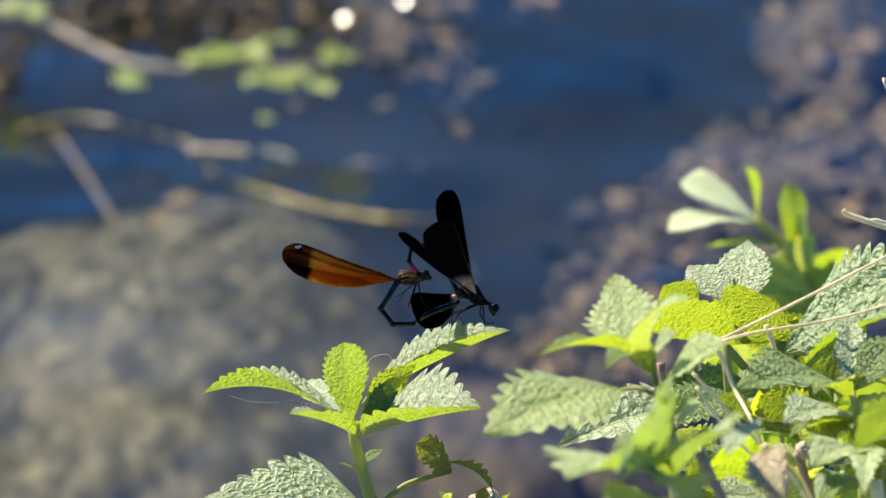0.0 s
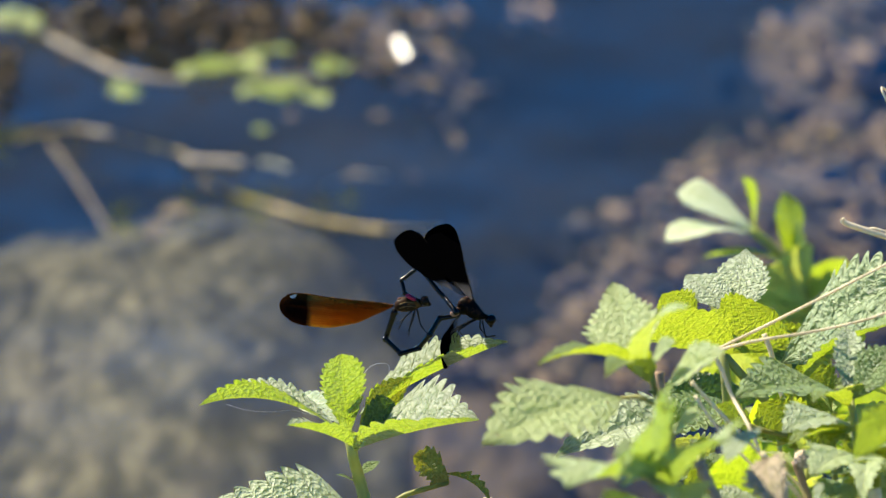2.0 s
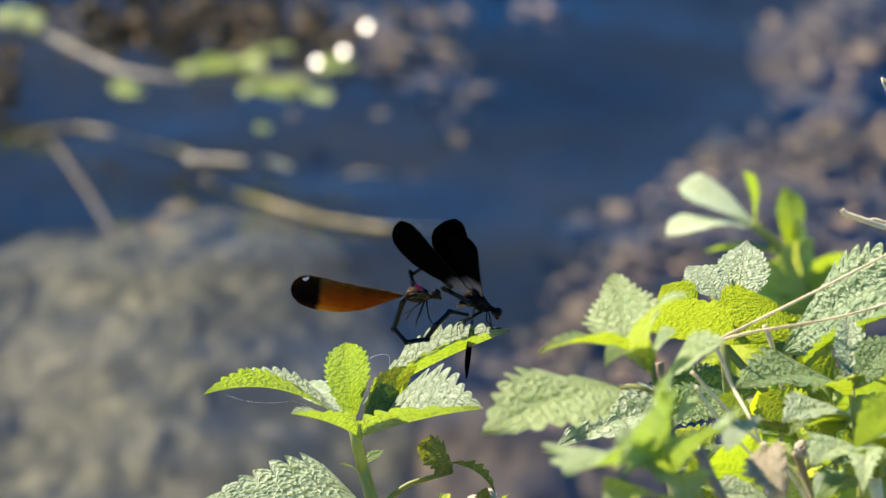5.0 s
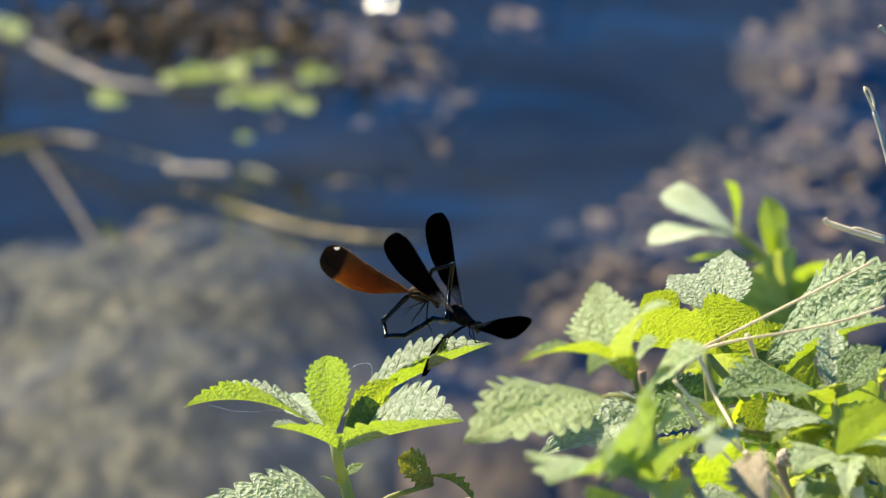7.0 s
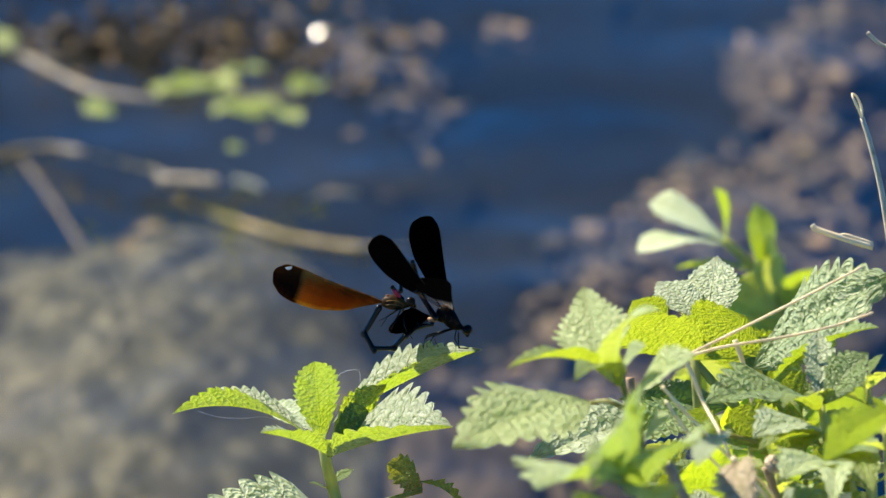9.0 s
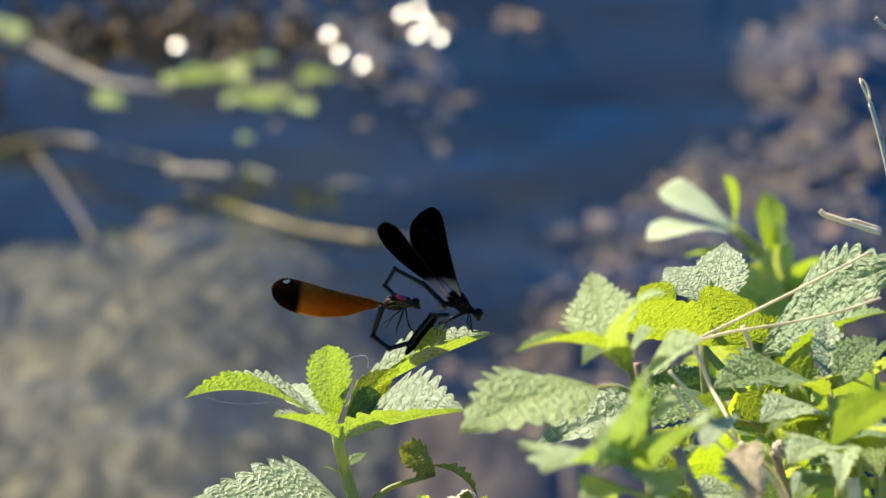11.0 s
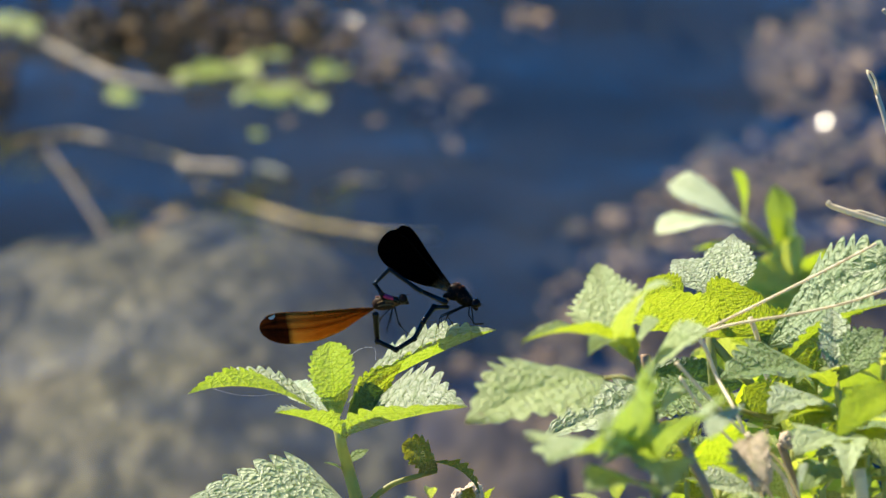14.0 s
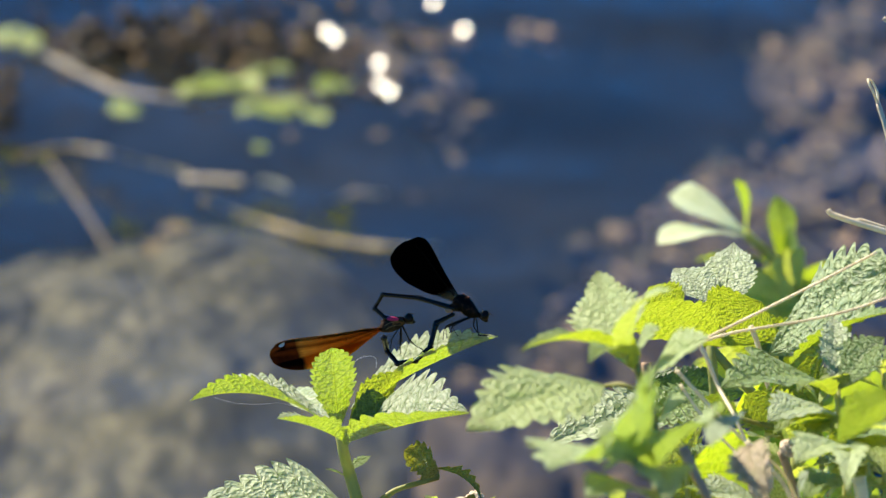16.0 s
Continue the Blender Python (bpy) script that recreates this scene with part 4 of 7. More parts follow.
for i, (e, n, d, size) in enumerate(((1300, 875, 1.58, 0.016), (1430, 800, 1.585, 0.017), (1470, 870, 1.55, 0.018), (1560, 775, 1.57, 0.017), (1590, 640, 1.58, 0.018), (1380, 720, 1.70, 0.018), (1120, 905, 1.55, 0.017),
                                     (1240, 790, 1.60, 0.015), (1550, 880, 1.53, 0.016), (1475, 715, 1.61, 0.016), (1010, 925, 1.66, 0.015), (885, 905, 1.68, 0.013), (790, 893, 1.70, 0.012), (1340, 940, 1.52, 0.018), (1620, 720, 1.52, 0.018), (1590, 815, 1.60, 0.018), (1560, 850, 1.62, 0.017))):
    tuft(under, (e, n, d), size, 300 + i)

BASE7 = spot(1560, 1900, 2.06)
shoot = plant_at("willow_shoot", BASE7, "shoot with smooth oblong leaves standing behind the mint")
stalk(shoot, [BASE7, spot(1500, 900, 2.05), spot(1455, 560, 2.06), (spot(1400, 450, 2.06)), spot(1338, 388, 2.06)], 0.0028, 0.0016)
for i, (b, t, u, w, f) in enumerate((((1345, 392), (1203, 322), (-0.1, -0.38, 0.95), 0.026, 0.1), ((1340, 396), (1184, 410), (-0.1, -0.4, 0.95), 0.018, 0.2), ((1340, 390), (1318, 296), (0.8, -0.4, 0.1), 0.010, 0.3),
                                     ((1405, 450), (1392, 322), (0.5, -0.8, 0.1), 0.012, 0.2), ((1400, 450), (1418, 372), (0.9, 0.3, 0.1), 0.010, 0.2), ((1440, 520), (1496, 440), (-0.3, 0.8, 0.3), 0.013, 0.1),
                                     ((1410, 460), (1340, 470), (0, 0.3, 1), 0.010, 0.2), ((1445, 540), (1370, 520), (0, -0.2, 1), 0.012, 0.2), ((1450, 550), (1360, 580), (0, 0.5, 0.8), 0.014, 0.1),
                                     ((1400, 440), (1250, 438), (0, 0.2, 1), 0.010, 0.2), ((1450, 560), (1330, 478), (-0.2, 0.7, 0.6), 0.024, 0.1), ((1455, 590), (1300, 560), (0, 0.6, 0.8), 0.026, 0.1),
                                     ((1470, 640), (1350, 640), (0, 0.6, 0.8), 0.026, 0.1), ((1440, 520), (1408, 420), (-0.6, 0.7, 0.3), 0.018, 0.1), ((1450, 600), (1260, 500), (-0.1, 0.7, 0.7), 0.020, 0.1),
                                     ((1480, 560), (1540, 470), (-0.5, 0.7, 0.4), 0.020, 0.1))):
    leaf(shoot, spot(*b, 2.06), spot(*t, 2.06 - (0.035 if i == 1 else 0.01 * (i % 3))), u, w, M_WILLOW if i < 2 else M_LIME if i > 9 else M_SMOOTH, f, 0.25, 5, 0.0, 0.3, 80 + i, widest=0.55)

for i, (e, n, ex, en, m) in enumerate(((1345, 690, 1300, 600, M_LIME), (1440, 690, 1380, 600, M_BROAD), (1300, 740, 1240, 650, M_SMOOTH), (1420, 800, 1360, 740, M_SMOOTH), (1500, 830, 1440, 740, M_BROAD),
                                     (1330, 900, 1230, 850, M_SMOOTH), (1480, 900, 1390, 860, M_BROAD), (1590, 760, 1520, 660, M_SMOOTH), (1590, 900, 1500, 850, M_SMOOTH))):
    leaf(shoot, spot(e, n, 1.86), spot(ex, en, 1.85), (-0.3, 0.8, 0.5), 0.024, m, 0.1, 0.25, 5, 0.0, 0.3, 400 + i, widest=0.5)

# ---- dry stems and straws ----
def straw(points, r, label="thin dry straw lying between green leaves", material=None, r1=None, name="straw", **more):
    return loose(name, [spot(*p) for p in points], r * 0.85, (r1 or r * 0.7) * 0.85, material or M_STRAW, label, "dry stem", "dry stems", **more)


straw([(1246, 618, 1.585), (1262, 608, 1.58), (1340, 570, 1.58), (1450, 515, 1.58), (1580, 448, 1.58)], 0.0006, "long thin bent straw over the mint leaves", sides=6)
straw([(1255, 611, 1.575), (1330, 590, 1.575), (1440, 572, 1.575), (1530, 552, 1.575), (1600, 528, 1.575)], 0.00055, "long thin bent straw over the mint leaves", sides=6)
straw([(1492, 372, 1.60), (1500, 380, 1.60), (1535, 392, 1.60), (1600, 412, 1.60)], 0.0009, "broken pale straw with a split tip", r1=0.0011)
straw([(1535, 393, 1.60), (1552, 390, 1.60), (1600, 405, 1.60)], 0.0007, "broken pale straw with a split tip")
straw([(1700, 1500, 1.62), (1647, 552, 1.62), (1617, 322, 1.62), (1595, 227, 1.62), (1581, 182, 1.62)], 0.0011, "upright dry stalk with a split husk", M_HUSK, r1=0.0008)
straw([(1581, 184, 1.62), (1573, 164, 1.619), (1565, 147, 1.619), (1563, 139, 1.62)], 0.0005, "papery half of a split dry husk", M_STRAW, sides=6)
straw([(1581, 184, 1.62), (1579, 162, 1.621), (1571, 144, 1.621), (1563, 139, 1.62)], 0.0005, "papery half of a split dry husk", M_STRAW, sides=6)
straw([(1590, 30, 1.63), (1612, 50, 1.63), (1640, 62, 1.63), (1700, 120, 1.63)], 0.0007, "thin dry stalk tip beside the husk", M_HUSK)
straw([(1266, 612, 1.56), (1280, 640, 1.56), (1300, 690, 1.56), (1330, 745, 1.55), (1360, 820, 1.55), (1400, 1000, 1.56)], 0.0007, "pale dry stem leaning among leaves")
straw([(1355, 575, 1.62), (1368, 610, 1.62), (1378, 660, 1.62), (1400, 720, 1.62), (1425, 800, 1.62), (1440, 1000, 1.63)], 0.0009, "brown-streaked dry stem standing among green mint leaves", M_STRAW)
straw([(1225, 660, 1.53), (1262, 700, 1.53), (1310, 750, 1.53), (1350, 790, 1.53), (1420, 850, 1.54), (1480, 1000, 1.55)], 0.0006, "pale dry stem leaning among leaves")
straw([(1232, 685, 1.54), (1262, 730, 1.54), (1300, 775, 1.54), (1370, 850, 1.54), (1420, 950, 1.55)], 0.0005, "pale dry stem leaning among leaves")
straw([(1350, 786, 1.525), (1385, 828, 1.525), (1420, 870, 1.525), (1470, 1000, 1.53)], 0.0009, "pale dry stem leaning among leaves")
straw([(1295, 795, 1.58), (1320, 797, 1.58), (1360, 812, 1.58)], 0.0006, "thin curved dry straw between green leaves")
straw([(1238, 800, 1.47), (1258, 845, 1.47), (1285, 900, 1.47), (1330, 1200, 1.49)], 0.0017, "brown woody stem among green leaves", M_BROWN)
straw([(1410, 800, 1.57), (1425, 845, 1.57), (1440, 900, 1.57), (1450, 1200, 1.58)], 0.0014, "brown woody stem among green leaves", M_BROWN)
straw([(1170, 642, 1.60), (1172, 668, 1.60), (1180, 760, 1.60), (1200, 1000, 1.61)], 0.0015, "cut brown dry stem among leaves", M_BROWN)
straw([(1548, 850, 1.52), (1556, 900, 1.52), (1570, 1200, 1.54)], 0.0022, "cut grey dry stem among leaves", M_STRAW)


def crumpled(e, n, d, size, tall, seed, label="crumpled brown dry leaf caught between stems"):
    """A dry leaf rolled up into a wrinkled ball."""
    bm = bmesh.new()
    bmesh.ops.create_icosphere(bm, subdivisions=5, radius=1)
    o = Vector((seed * 2.7, seed, 0))
    for v in bm.verts:
        q = v.co.copy()
        ridge = 1 - abs(noise.noise(q * 2.2 + o)) * 2
        fine = 1 - abs(noise.noise(q * 6 + o)) * 2
        r = 0.62 + 0.30 * ridge + 0.14 * fine
        v.co = Vector((q.x * r * size, q.y * r * size, q.z * r * size * tall))
    ob = part("dry_leaf", bm, M_CRUMPLED, None)
    ob.matrix_world = SIGHT @ Matrix.Translation(spot(e, n, d))
    tagged(ob, label, "leaf", "dry leaves")


crumpled(1426, 797, 1.545, 0.0028, 0.9, 3)


def dry_blade(a, b, up, width, seed, label="crumpled beige dry leaf hanging among straws"):
    """A dead leaf, folded lengthwise and strongly wrinkled."""
    ob = new("dry_leaf")
    ob["origin_sight"] = tuple(spot(*a))
    ob.matrix_world = SIGHT @ Matrix.Translation(spot(*a))
    tagged(ob, label, "leaf", "dry leaves")
    leaf(ob, spot(*a), spot(*b), up, width, M_DRY, 0.55, 0.5, 8, 0.22, 5.0, seed, name="blade", twist=0.6)


dry_blade((1392, 885, 1.45), (1364, 798, 1.47), (-0.75, -0.55, 0.5), 0.0110, 5)
crumpled(1374, 850, 1.535, 0.0036, 1.7, 12, "crumpled beige dry leaf hanging among straws")
dry_blade((1392, 830, 1.52), (1398, 900, 1.515), (-0.8, -0.5, 0.2), 0.0065, 9)
crumpled(866, 886, 1.672, 0.0030, 1.2, 6, "pale crumpled dry leaf beside the mint shoot")
crumpled(842, 892, 1.672, 0.0028, 1.0, 9, "pale crumpled dry leaf beside the mint shoot")
loose("silk_thread", [spot(405, 700), spot(440, 710), spot(480, 713), spot(520, 710), spot(545, 716)], 0.00002, 0.00002, M_SILK, "fine spider silk thread below the leaf", "thread", sides=4)
loose("silk_thread", [spot(641, 655), spot(655, 636), spot(672, 628), (spot(690, 630)), spot(692, 650)], 0.00004, 0.00004, M_SILK, "fine curled spider silk thread on the leaf", "thread", sides=4)

# ---- the pair of damselflies ----
MALE_SEGMENTS = [(0.0091, 0.00095, 0.00072), (0.0099, 0.00072, 0.00066), (0.0055, 0.00066, 0.00062), (0.0038, 0.00062, 0.00066), (0.0045, 0.00066, 0.00075)]
FEMALE_SEGMENTS = [(0.0083, 0.00095, 0.00080), (0.0057, 0.00080, 0.00078), (0.0058, 0.00078, 0.00080), (0.0054, 0.00080, 0.00085), (0.0052, 0.00085, 0.00085), (0.0048, 0.00085, 0.00060)]
FEMALE_WING = 0.0322
MALE_LEGS = [
    [(2.9, -1.2, -1.1), (3.3, -1.2, -3.5), (5.8, -1.2, -5.4), (8.1, -1.2, -4.4)], [(3.5, 1.2, -1.3), (5.5, 1.2, -5.6), (7.9, 1.2, -4.7)],
    [(1.5, -1.2, -1.6), (-2.2, -1.8, -5.5), (0.2, -1.8, -7.5)], [(1.8, 1.2, -1.6), (-2.1, 1.6, -4.3), (-2.3, 1.6, -7.4)],
    [(1.3, -1.2, -1.5), (-4.1, -1.6, -6.7), (-3.4, -1.6, -9.7)], [(1.2, 1.2, -1.6), (-4.0, 2, -5.9), (-2.5, 2, -9.0)]]
FEMALE_LEGS = [
    [(2.6, -0.8, -0.8), (3.3, -1, -5.9), (6.1, -1, -9.1)], [(2.4, 0.8, -0.8), (3.1, 1, -4.7), (4.4, 1, -7.4)],
    [(2.1, -1, -1.0), (1.1, -1.3, -4.5), (-0.3, -1.3, -7.1)], [(2.0, 1, -1.0), (0.4, 1.2, -5.4), (-0.2, 1.2, -8.3)],
    [(1.6, -1.1, -1.2), (-2.2, -1.5, -4.2), (-3.6, -1.5, -5.0)], [(1.4, 1.1, -1.2), (-1.2, 1.5, -3.4), (-3.0, 1.5, -6.7)]]
insects = {}


def blob(rings, sides=14, flat=1.0):
    """A body along x: rings of (x, z, half height, half width)."""
    bm = bmesh.new()
    loops = []
    for x, z, h, w in rings:
        loops.append([bm.verts.new((x, w * math.cos(2 * math.pi * j / sides), z + h * math.sin(2 * math.pi * j / sides))) for j in range(sides)])
    for a, b in zip(loops, loops[1:]):
        for j in range(sides):
            bm.faces.new((a[j], b[j], b[(j + 1) % sides], a[(j + 1) % sides]))
    bm.faces.new(loops[0])
    bm.faces.new(list(reversed(loops[-1])))
    return bm


def ball(r, squash=(1, 1, 1), at=(0, 0, 0)):
    bm = bmesh.new()
    bmesh.ops.create_icosphere(bm, subdivisions=3, radius=r)
    for v in bm.verts:
        v.co = Vector((v.co.x * squash[0] + at[0], v.co.y * squash[1] + at[1], v.co.z * squash[2] + at[2]))
    return bm


MM = 0.001


def head_of(key, parent, skin, eye):
    h = part("head", blob([(-1.5 * MM, 0, 0.5 * MM, 0.5 * MM), (-0.7 * MM, 0.1 * MM, 1.1 * MM, 1.5 * MM), (0.1 * MM, 0, 1.25 * MM, 1.7 * MM), (0.8 * MM, -0.2 * MM, 1.0 * MM, 1.2 * MM), (1.3 * MM, -0.4 * MM, 0.5 * MM, 0.6 * MM)]), skin, parent)
    for s in (-1, 1):
        part("eye", ball(1.3 * MM, (1, 0.85, 1.1), (0.1 * MM, s * 1.7 * MM, 0.45 * MM)), eye, h)
        tube("antenna", [(0.7 * MM, s * 0.5 * MM, 0.6 * MM), (1.6 * MM, s * 0.8 * MM, 1.2 * MM), (2.6 * MM, s * 1.2 * MM, 0.9 * MM)], 0.09 * MM, 0.05 * MM, skin, h, sides=5)
    part("jaw", ball(0.55 * MM, (1, 1.1, 0.9), (0.9 * MM, 0, -0.95 * MM)), skin, h)
    insects[key] = h
    return h


def segment(key, parent, name, length, r0, r1, skin, ring=None, label=""):
    """One stiff piece of the abdomen, from the origin along x, with thickened ends."""
    n = 12
    rows = []
    for i in range(n + 1):
        t = i / n
        r = 0.86 * (r0 + (r1 - r0) * t)
        r *= 1 + 0.28 * math.exp(-((t - 1) / 0.07) ** 2) + 0.18 * math.exp(-(t / 0.07) ** 2)
        rows.append((length * (1.04 * t - 0.02), 0, r, r * 0.92))
    for end, way in ((0, -1), (-1, 1)):
        x, _, r, _ = rows[end]
        cap = [(x + way * r * a, 0, r * b, r * b * 0.92) for a, b in ((0.45, 0.88), (0.80, 0.58), (0.98, 0.18))]
        rows = list(reversed(cap)) + rows if end == 0 else rows + cap
    ob = part(name, blob(rows, 12), skin, parent, label)
    if ring:
        part("ring", blob([(length * 0.955, 0, r1 * 1.30, r1 * 1.2), (length * 0.975, 0, r1 * 1.36, r1 * 1.26), (length * 0.995, 0, r1 * 1.30, r1 * 1.2)], 12), ring, ob)
    insects[key] = ob
    return ob


def wing_of(key, parent, length, chord, material, spot_material=None, label=""):
    """A paddle-shaped wing from the origin along x; the trailing edge lies towards y."""
    nx, ny = 60, 12
    stations = (0, 0.06, 0.15, 0.32, 0.55, 0.75, 0.87, 0.945, 0.985, 1.0)
    front = (0.02, 0.06, 0.11, 0.16, 0.25, 0.36, 0.38, 0.32, 0.20, 0.02) if spot_material else (0.02, 0.04, 0.06, 0.09, 0.14, 0.20, 0.22, 0.19, 0.12, 0.02)
    back = (0.03, 0.13, 0.27, 0.55, 0.70, 0.65, 0.55, 0.42, 0.26, 0.02) if spot_material else (0.03, 0.12, 0.25, 0.56, 0.79, 0.80, 0.70, 0.52, 0.32, 0.02)
    verts, faces, uvs = [], [], []
    for i in range(nx + 1):
        t = 1 - (1 - i / nx) ** 1.5
        near = [t + min(0.05, t, 1 - t) * q / 4 for q in range(-4, 5)]
        lead, trail = -chord * float(np.mean(np.interp(near, stations, front))), chord * float(np.mean(np.interp(near, stations, back)))
        for j in range(ny + 1):
            s = j / ny
            y = lead + (trail - lead) * s
            z = 0.006 * chord * math.sin(s * 22) * (1 - s) + (0.012 if spot_material else 0.05) * chord * math.sin(t * 3.0) * (s - 0.4)
            verts.append((t * length, y, z))
            uvs.append((t, s))
    n = ny + 1
    faces = [(i * n + j, i * n + j + 1, (i + 1) * n + j + 1, (i + 1) * n + j) for i in range(nx) for j in range(ny)]
    ob = link_mesh("wing", verts, faces, material, parent, label, uvs)
    tube("leading_vein", [(length * t, -chord * f, 0) for t, f in zip(stations[:8], front)], 0.15 * MM, 0.09 * MM, M_VEIN if not spot_material else M_BRONZE, ob, sides=5, steps=3)
    if spot_material:
        for up in (0.00012, -0.00012):
            bm = bmesh.new()
            bmesh.ops.create_circle(bm, cap_ends=True, segments=14, radius=1)
            for v in bm.verts:
                v.co = Vector((length * 0.878 + v.co.x * 0.026 * length + v.co.y * 0.014 * length, -0.275 * chord + v.co.y * 0.065 * chord * (1.0 - 0.45 * v.co.x), up))
            part("wing_spot", bm, spot_material, ob, "white wing spot")
    insects[key] = ob
    return ob


def leg_of(parent, pts, skin, r=0.16):
    """A thin leg in two or three straight pieces with spines on the shank."""
    ob = tube("leg", [tuple(v * MM for v in p) for p in pts], r * MM, r * 0.55 * MM, skin, parent, sides=6, steps=1)
    return ob


male = tagged(new("damselfly"), "black-winged male damselfly perched on a mint leaf tip, flicking its wings", "damselfly", "mating damselflies")
insects["male"] = male
part("thorax", blob([(x * MM, z * MM, h * MM, w * MM) for x, z, h, w in ((-4.2, 1.6, 0.8, 0.8), (-3.4, 2.0, 1.6, 1.3), (-2.0, 1.8, 2.3, 1.6), (-0.2, 1.2, 2.6, 1.7), (1.4, 0.5, 2.2, 1.5), (2.7, 0.0, 1.5, 1.2), (3.6, -0.1, 0.95, 0.9), (4.6, 0, 0.55, 0.6), (5.8, 0.1, 0.4, 0.45))]), M_BLACK, male)
for x, z in ((-0.4, 3.6), (-1.9, 3.9)):
    part("wing_joint", ball(0.55 * MM, (1.2, 1.4, 0.6), (x * MM, 0, z * MM)), M_RUSTBLACK, male, "rusty brown wing joint")
part("waist", blob([(x * MM, z * MM, h * MM, w * MM) for x, z, h, w in ((-1.4, 0.6, 1.6, 1.3), (-2.6, 0.3, 1.4, 1.1), (-3.6, 0.0, 1.1, 0.9), (-4.4, -0.3, 0.85, 0.75), (-5.0, -0.5, 0.5, 0.45))]), M_BLACK, male)
part("genital_hook", blob([(-5.6 * MM, -1.4 * MM, 0.3 * MM, 0.3 * MM), (-4.8 * MM, -1.5 * MM, 0.75 * MM, 0.6 * MM), (-3.8 * MM, -1.1 * MM, 0.8 * MM, 0.7 * MM), (-3.0 * MM, -0.7 * MM, 0.5 * MM, 0.5 * MM)]), M_PALECUT, male, "tan joint under the abdomen base")
head_of("m_head", male, M_BLACK, M_EYE)
for i, (L, a, b) in enumerate(MALE_SEGMENTS):
    segment("m_ab%d" % i, male, "abdomen_segment", L, a, b, M_SHINY)
part("tail_mark", blob([(0.25 * MM, -0.18 * MM, 0.3 * MM, 0.35 * MM), (1.0 * MM, -0.12 * MM, 0.62 * MM, 0.62 * MM), (2.4 * MM, -0.1 * MM, 0.66 * MM, 0.68 * MM), (3.6 * MM, -0.1 * MM, 0.45 * MM, 0.5 * MM)]), M_PINK, insects["m_ab4"], "magenta mark").location = (0, -0.00022, 0)
for i in range(4):
    wing_of("m_w%d" % i, male, 0.0298, 0.0102 if i % 2 == 0 else 0.0104, M_MALEWING)
for pts in MALE_LEGS:
    leg_of(male, pts, M_LEG, 0.22)

female = tagged(new("damselfly"), "female damselfly with amber wings, dark wing tips and white spots", "damselfly", "mating damselflies")
insects["female"] = female
part("thorax", blob([(x * MM, z * MM, h * MM, w * MM) for x, z, h, w in ((-3.6, 0, 0.8, 0.7), (-2.6, 0.3, 1.7, 1.3), (-0.9, 0.4, 2.2, 1.6), (0.9, 0.3, 2.0, 1.5), (2.2, 0.1, 1.4, 1.2), (3.2, 0, 0.8, 0.8), (4.2, 0, 0.5, 0.55), (5.6, 0, 0.4, 0.45))]), M_BRONZE, female)
for s in (-1, 1):
    for h in (-0.35, 0.75):
        tube("stripe", [(-2.2 * MM, s * 1.36 * MM, (h - 0.3) * MM), (-0.6 * MM, s * 1.64 * MM, (h + 0.1) * MM), (1.2 * MM, s * 1.45 * MM, h * MM), (2.2 * MM, s * 1.0 * MM, (h - 0.2) * MM)], 0.10 * MM, 0.07 * MM, M_YELLOWSTRIPE, female, "pale yellow side stripe", sides=6)
for x in (-2.0, -0.8):
    part("wing_joint", ball(0.65 * MM, (1.2, 1.4, 0.6), (x * MM, 0, 2.0 * MM)), M_RUSTBLACK, female, "rusty brown wing joint")
head_of("f_head", female, M_BLACK, M_EYEBROWN)
for i, (L, a, b) in enumerate(FEMALE_SEGMENTS):
    segment("f_ab%d" % i, female, "abdomen_segment", L, a, b, M_SHINY)
for i in range(4):
    wing_of("f_w%d" % i, female, FEMALE_WING * (1, 0.97, 1, 0.97)[i], 0.0085 if i % 2 == 0 else 0.0088, M_FEMWING, M_WHITE)
for pts in FEMALE_LEGS:
    leg_of(female, pts, M_LEG, 0.18)

# ---- wavelets that catch the sun ----
wavelets = []


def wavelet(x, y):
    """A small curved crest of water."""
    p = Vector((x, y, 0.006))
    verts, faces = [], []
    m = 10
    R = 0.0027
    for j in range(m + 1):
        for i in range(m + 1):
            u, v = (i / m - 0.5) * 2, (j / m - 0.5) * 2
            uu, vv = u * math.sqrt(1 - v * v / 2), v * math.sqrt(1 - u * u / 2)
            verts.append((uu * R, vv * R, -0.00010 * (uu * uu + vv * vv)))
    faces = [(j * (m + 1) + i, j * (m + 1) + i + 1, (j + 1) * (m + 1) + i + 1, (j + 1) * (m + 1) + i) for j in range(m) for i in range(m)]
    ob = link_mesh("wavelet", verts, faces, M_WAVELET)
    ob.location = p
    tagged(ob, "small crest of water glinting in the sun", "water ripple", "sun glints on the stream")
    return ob


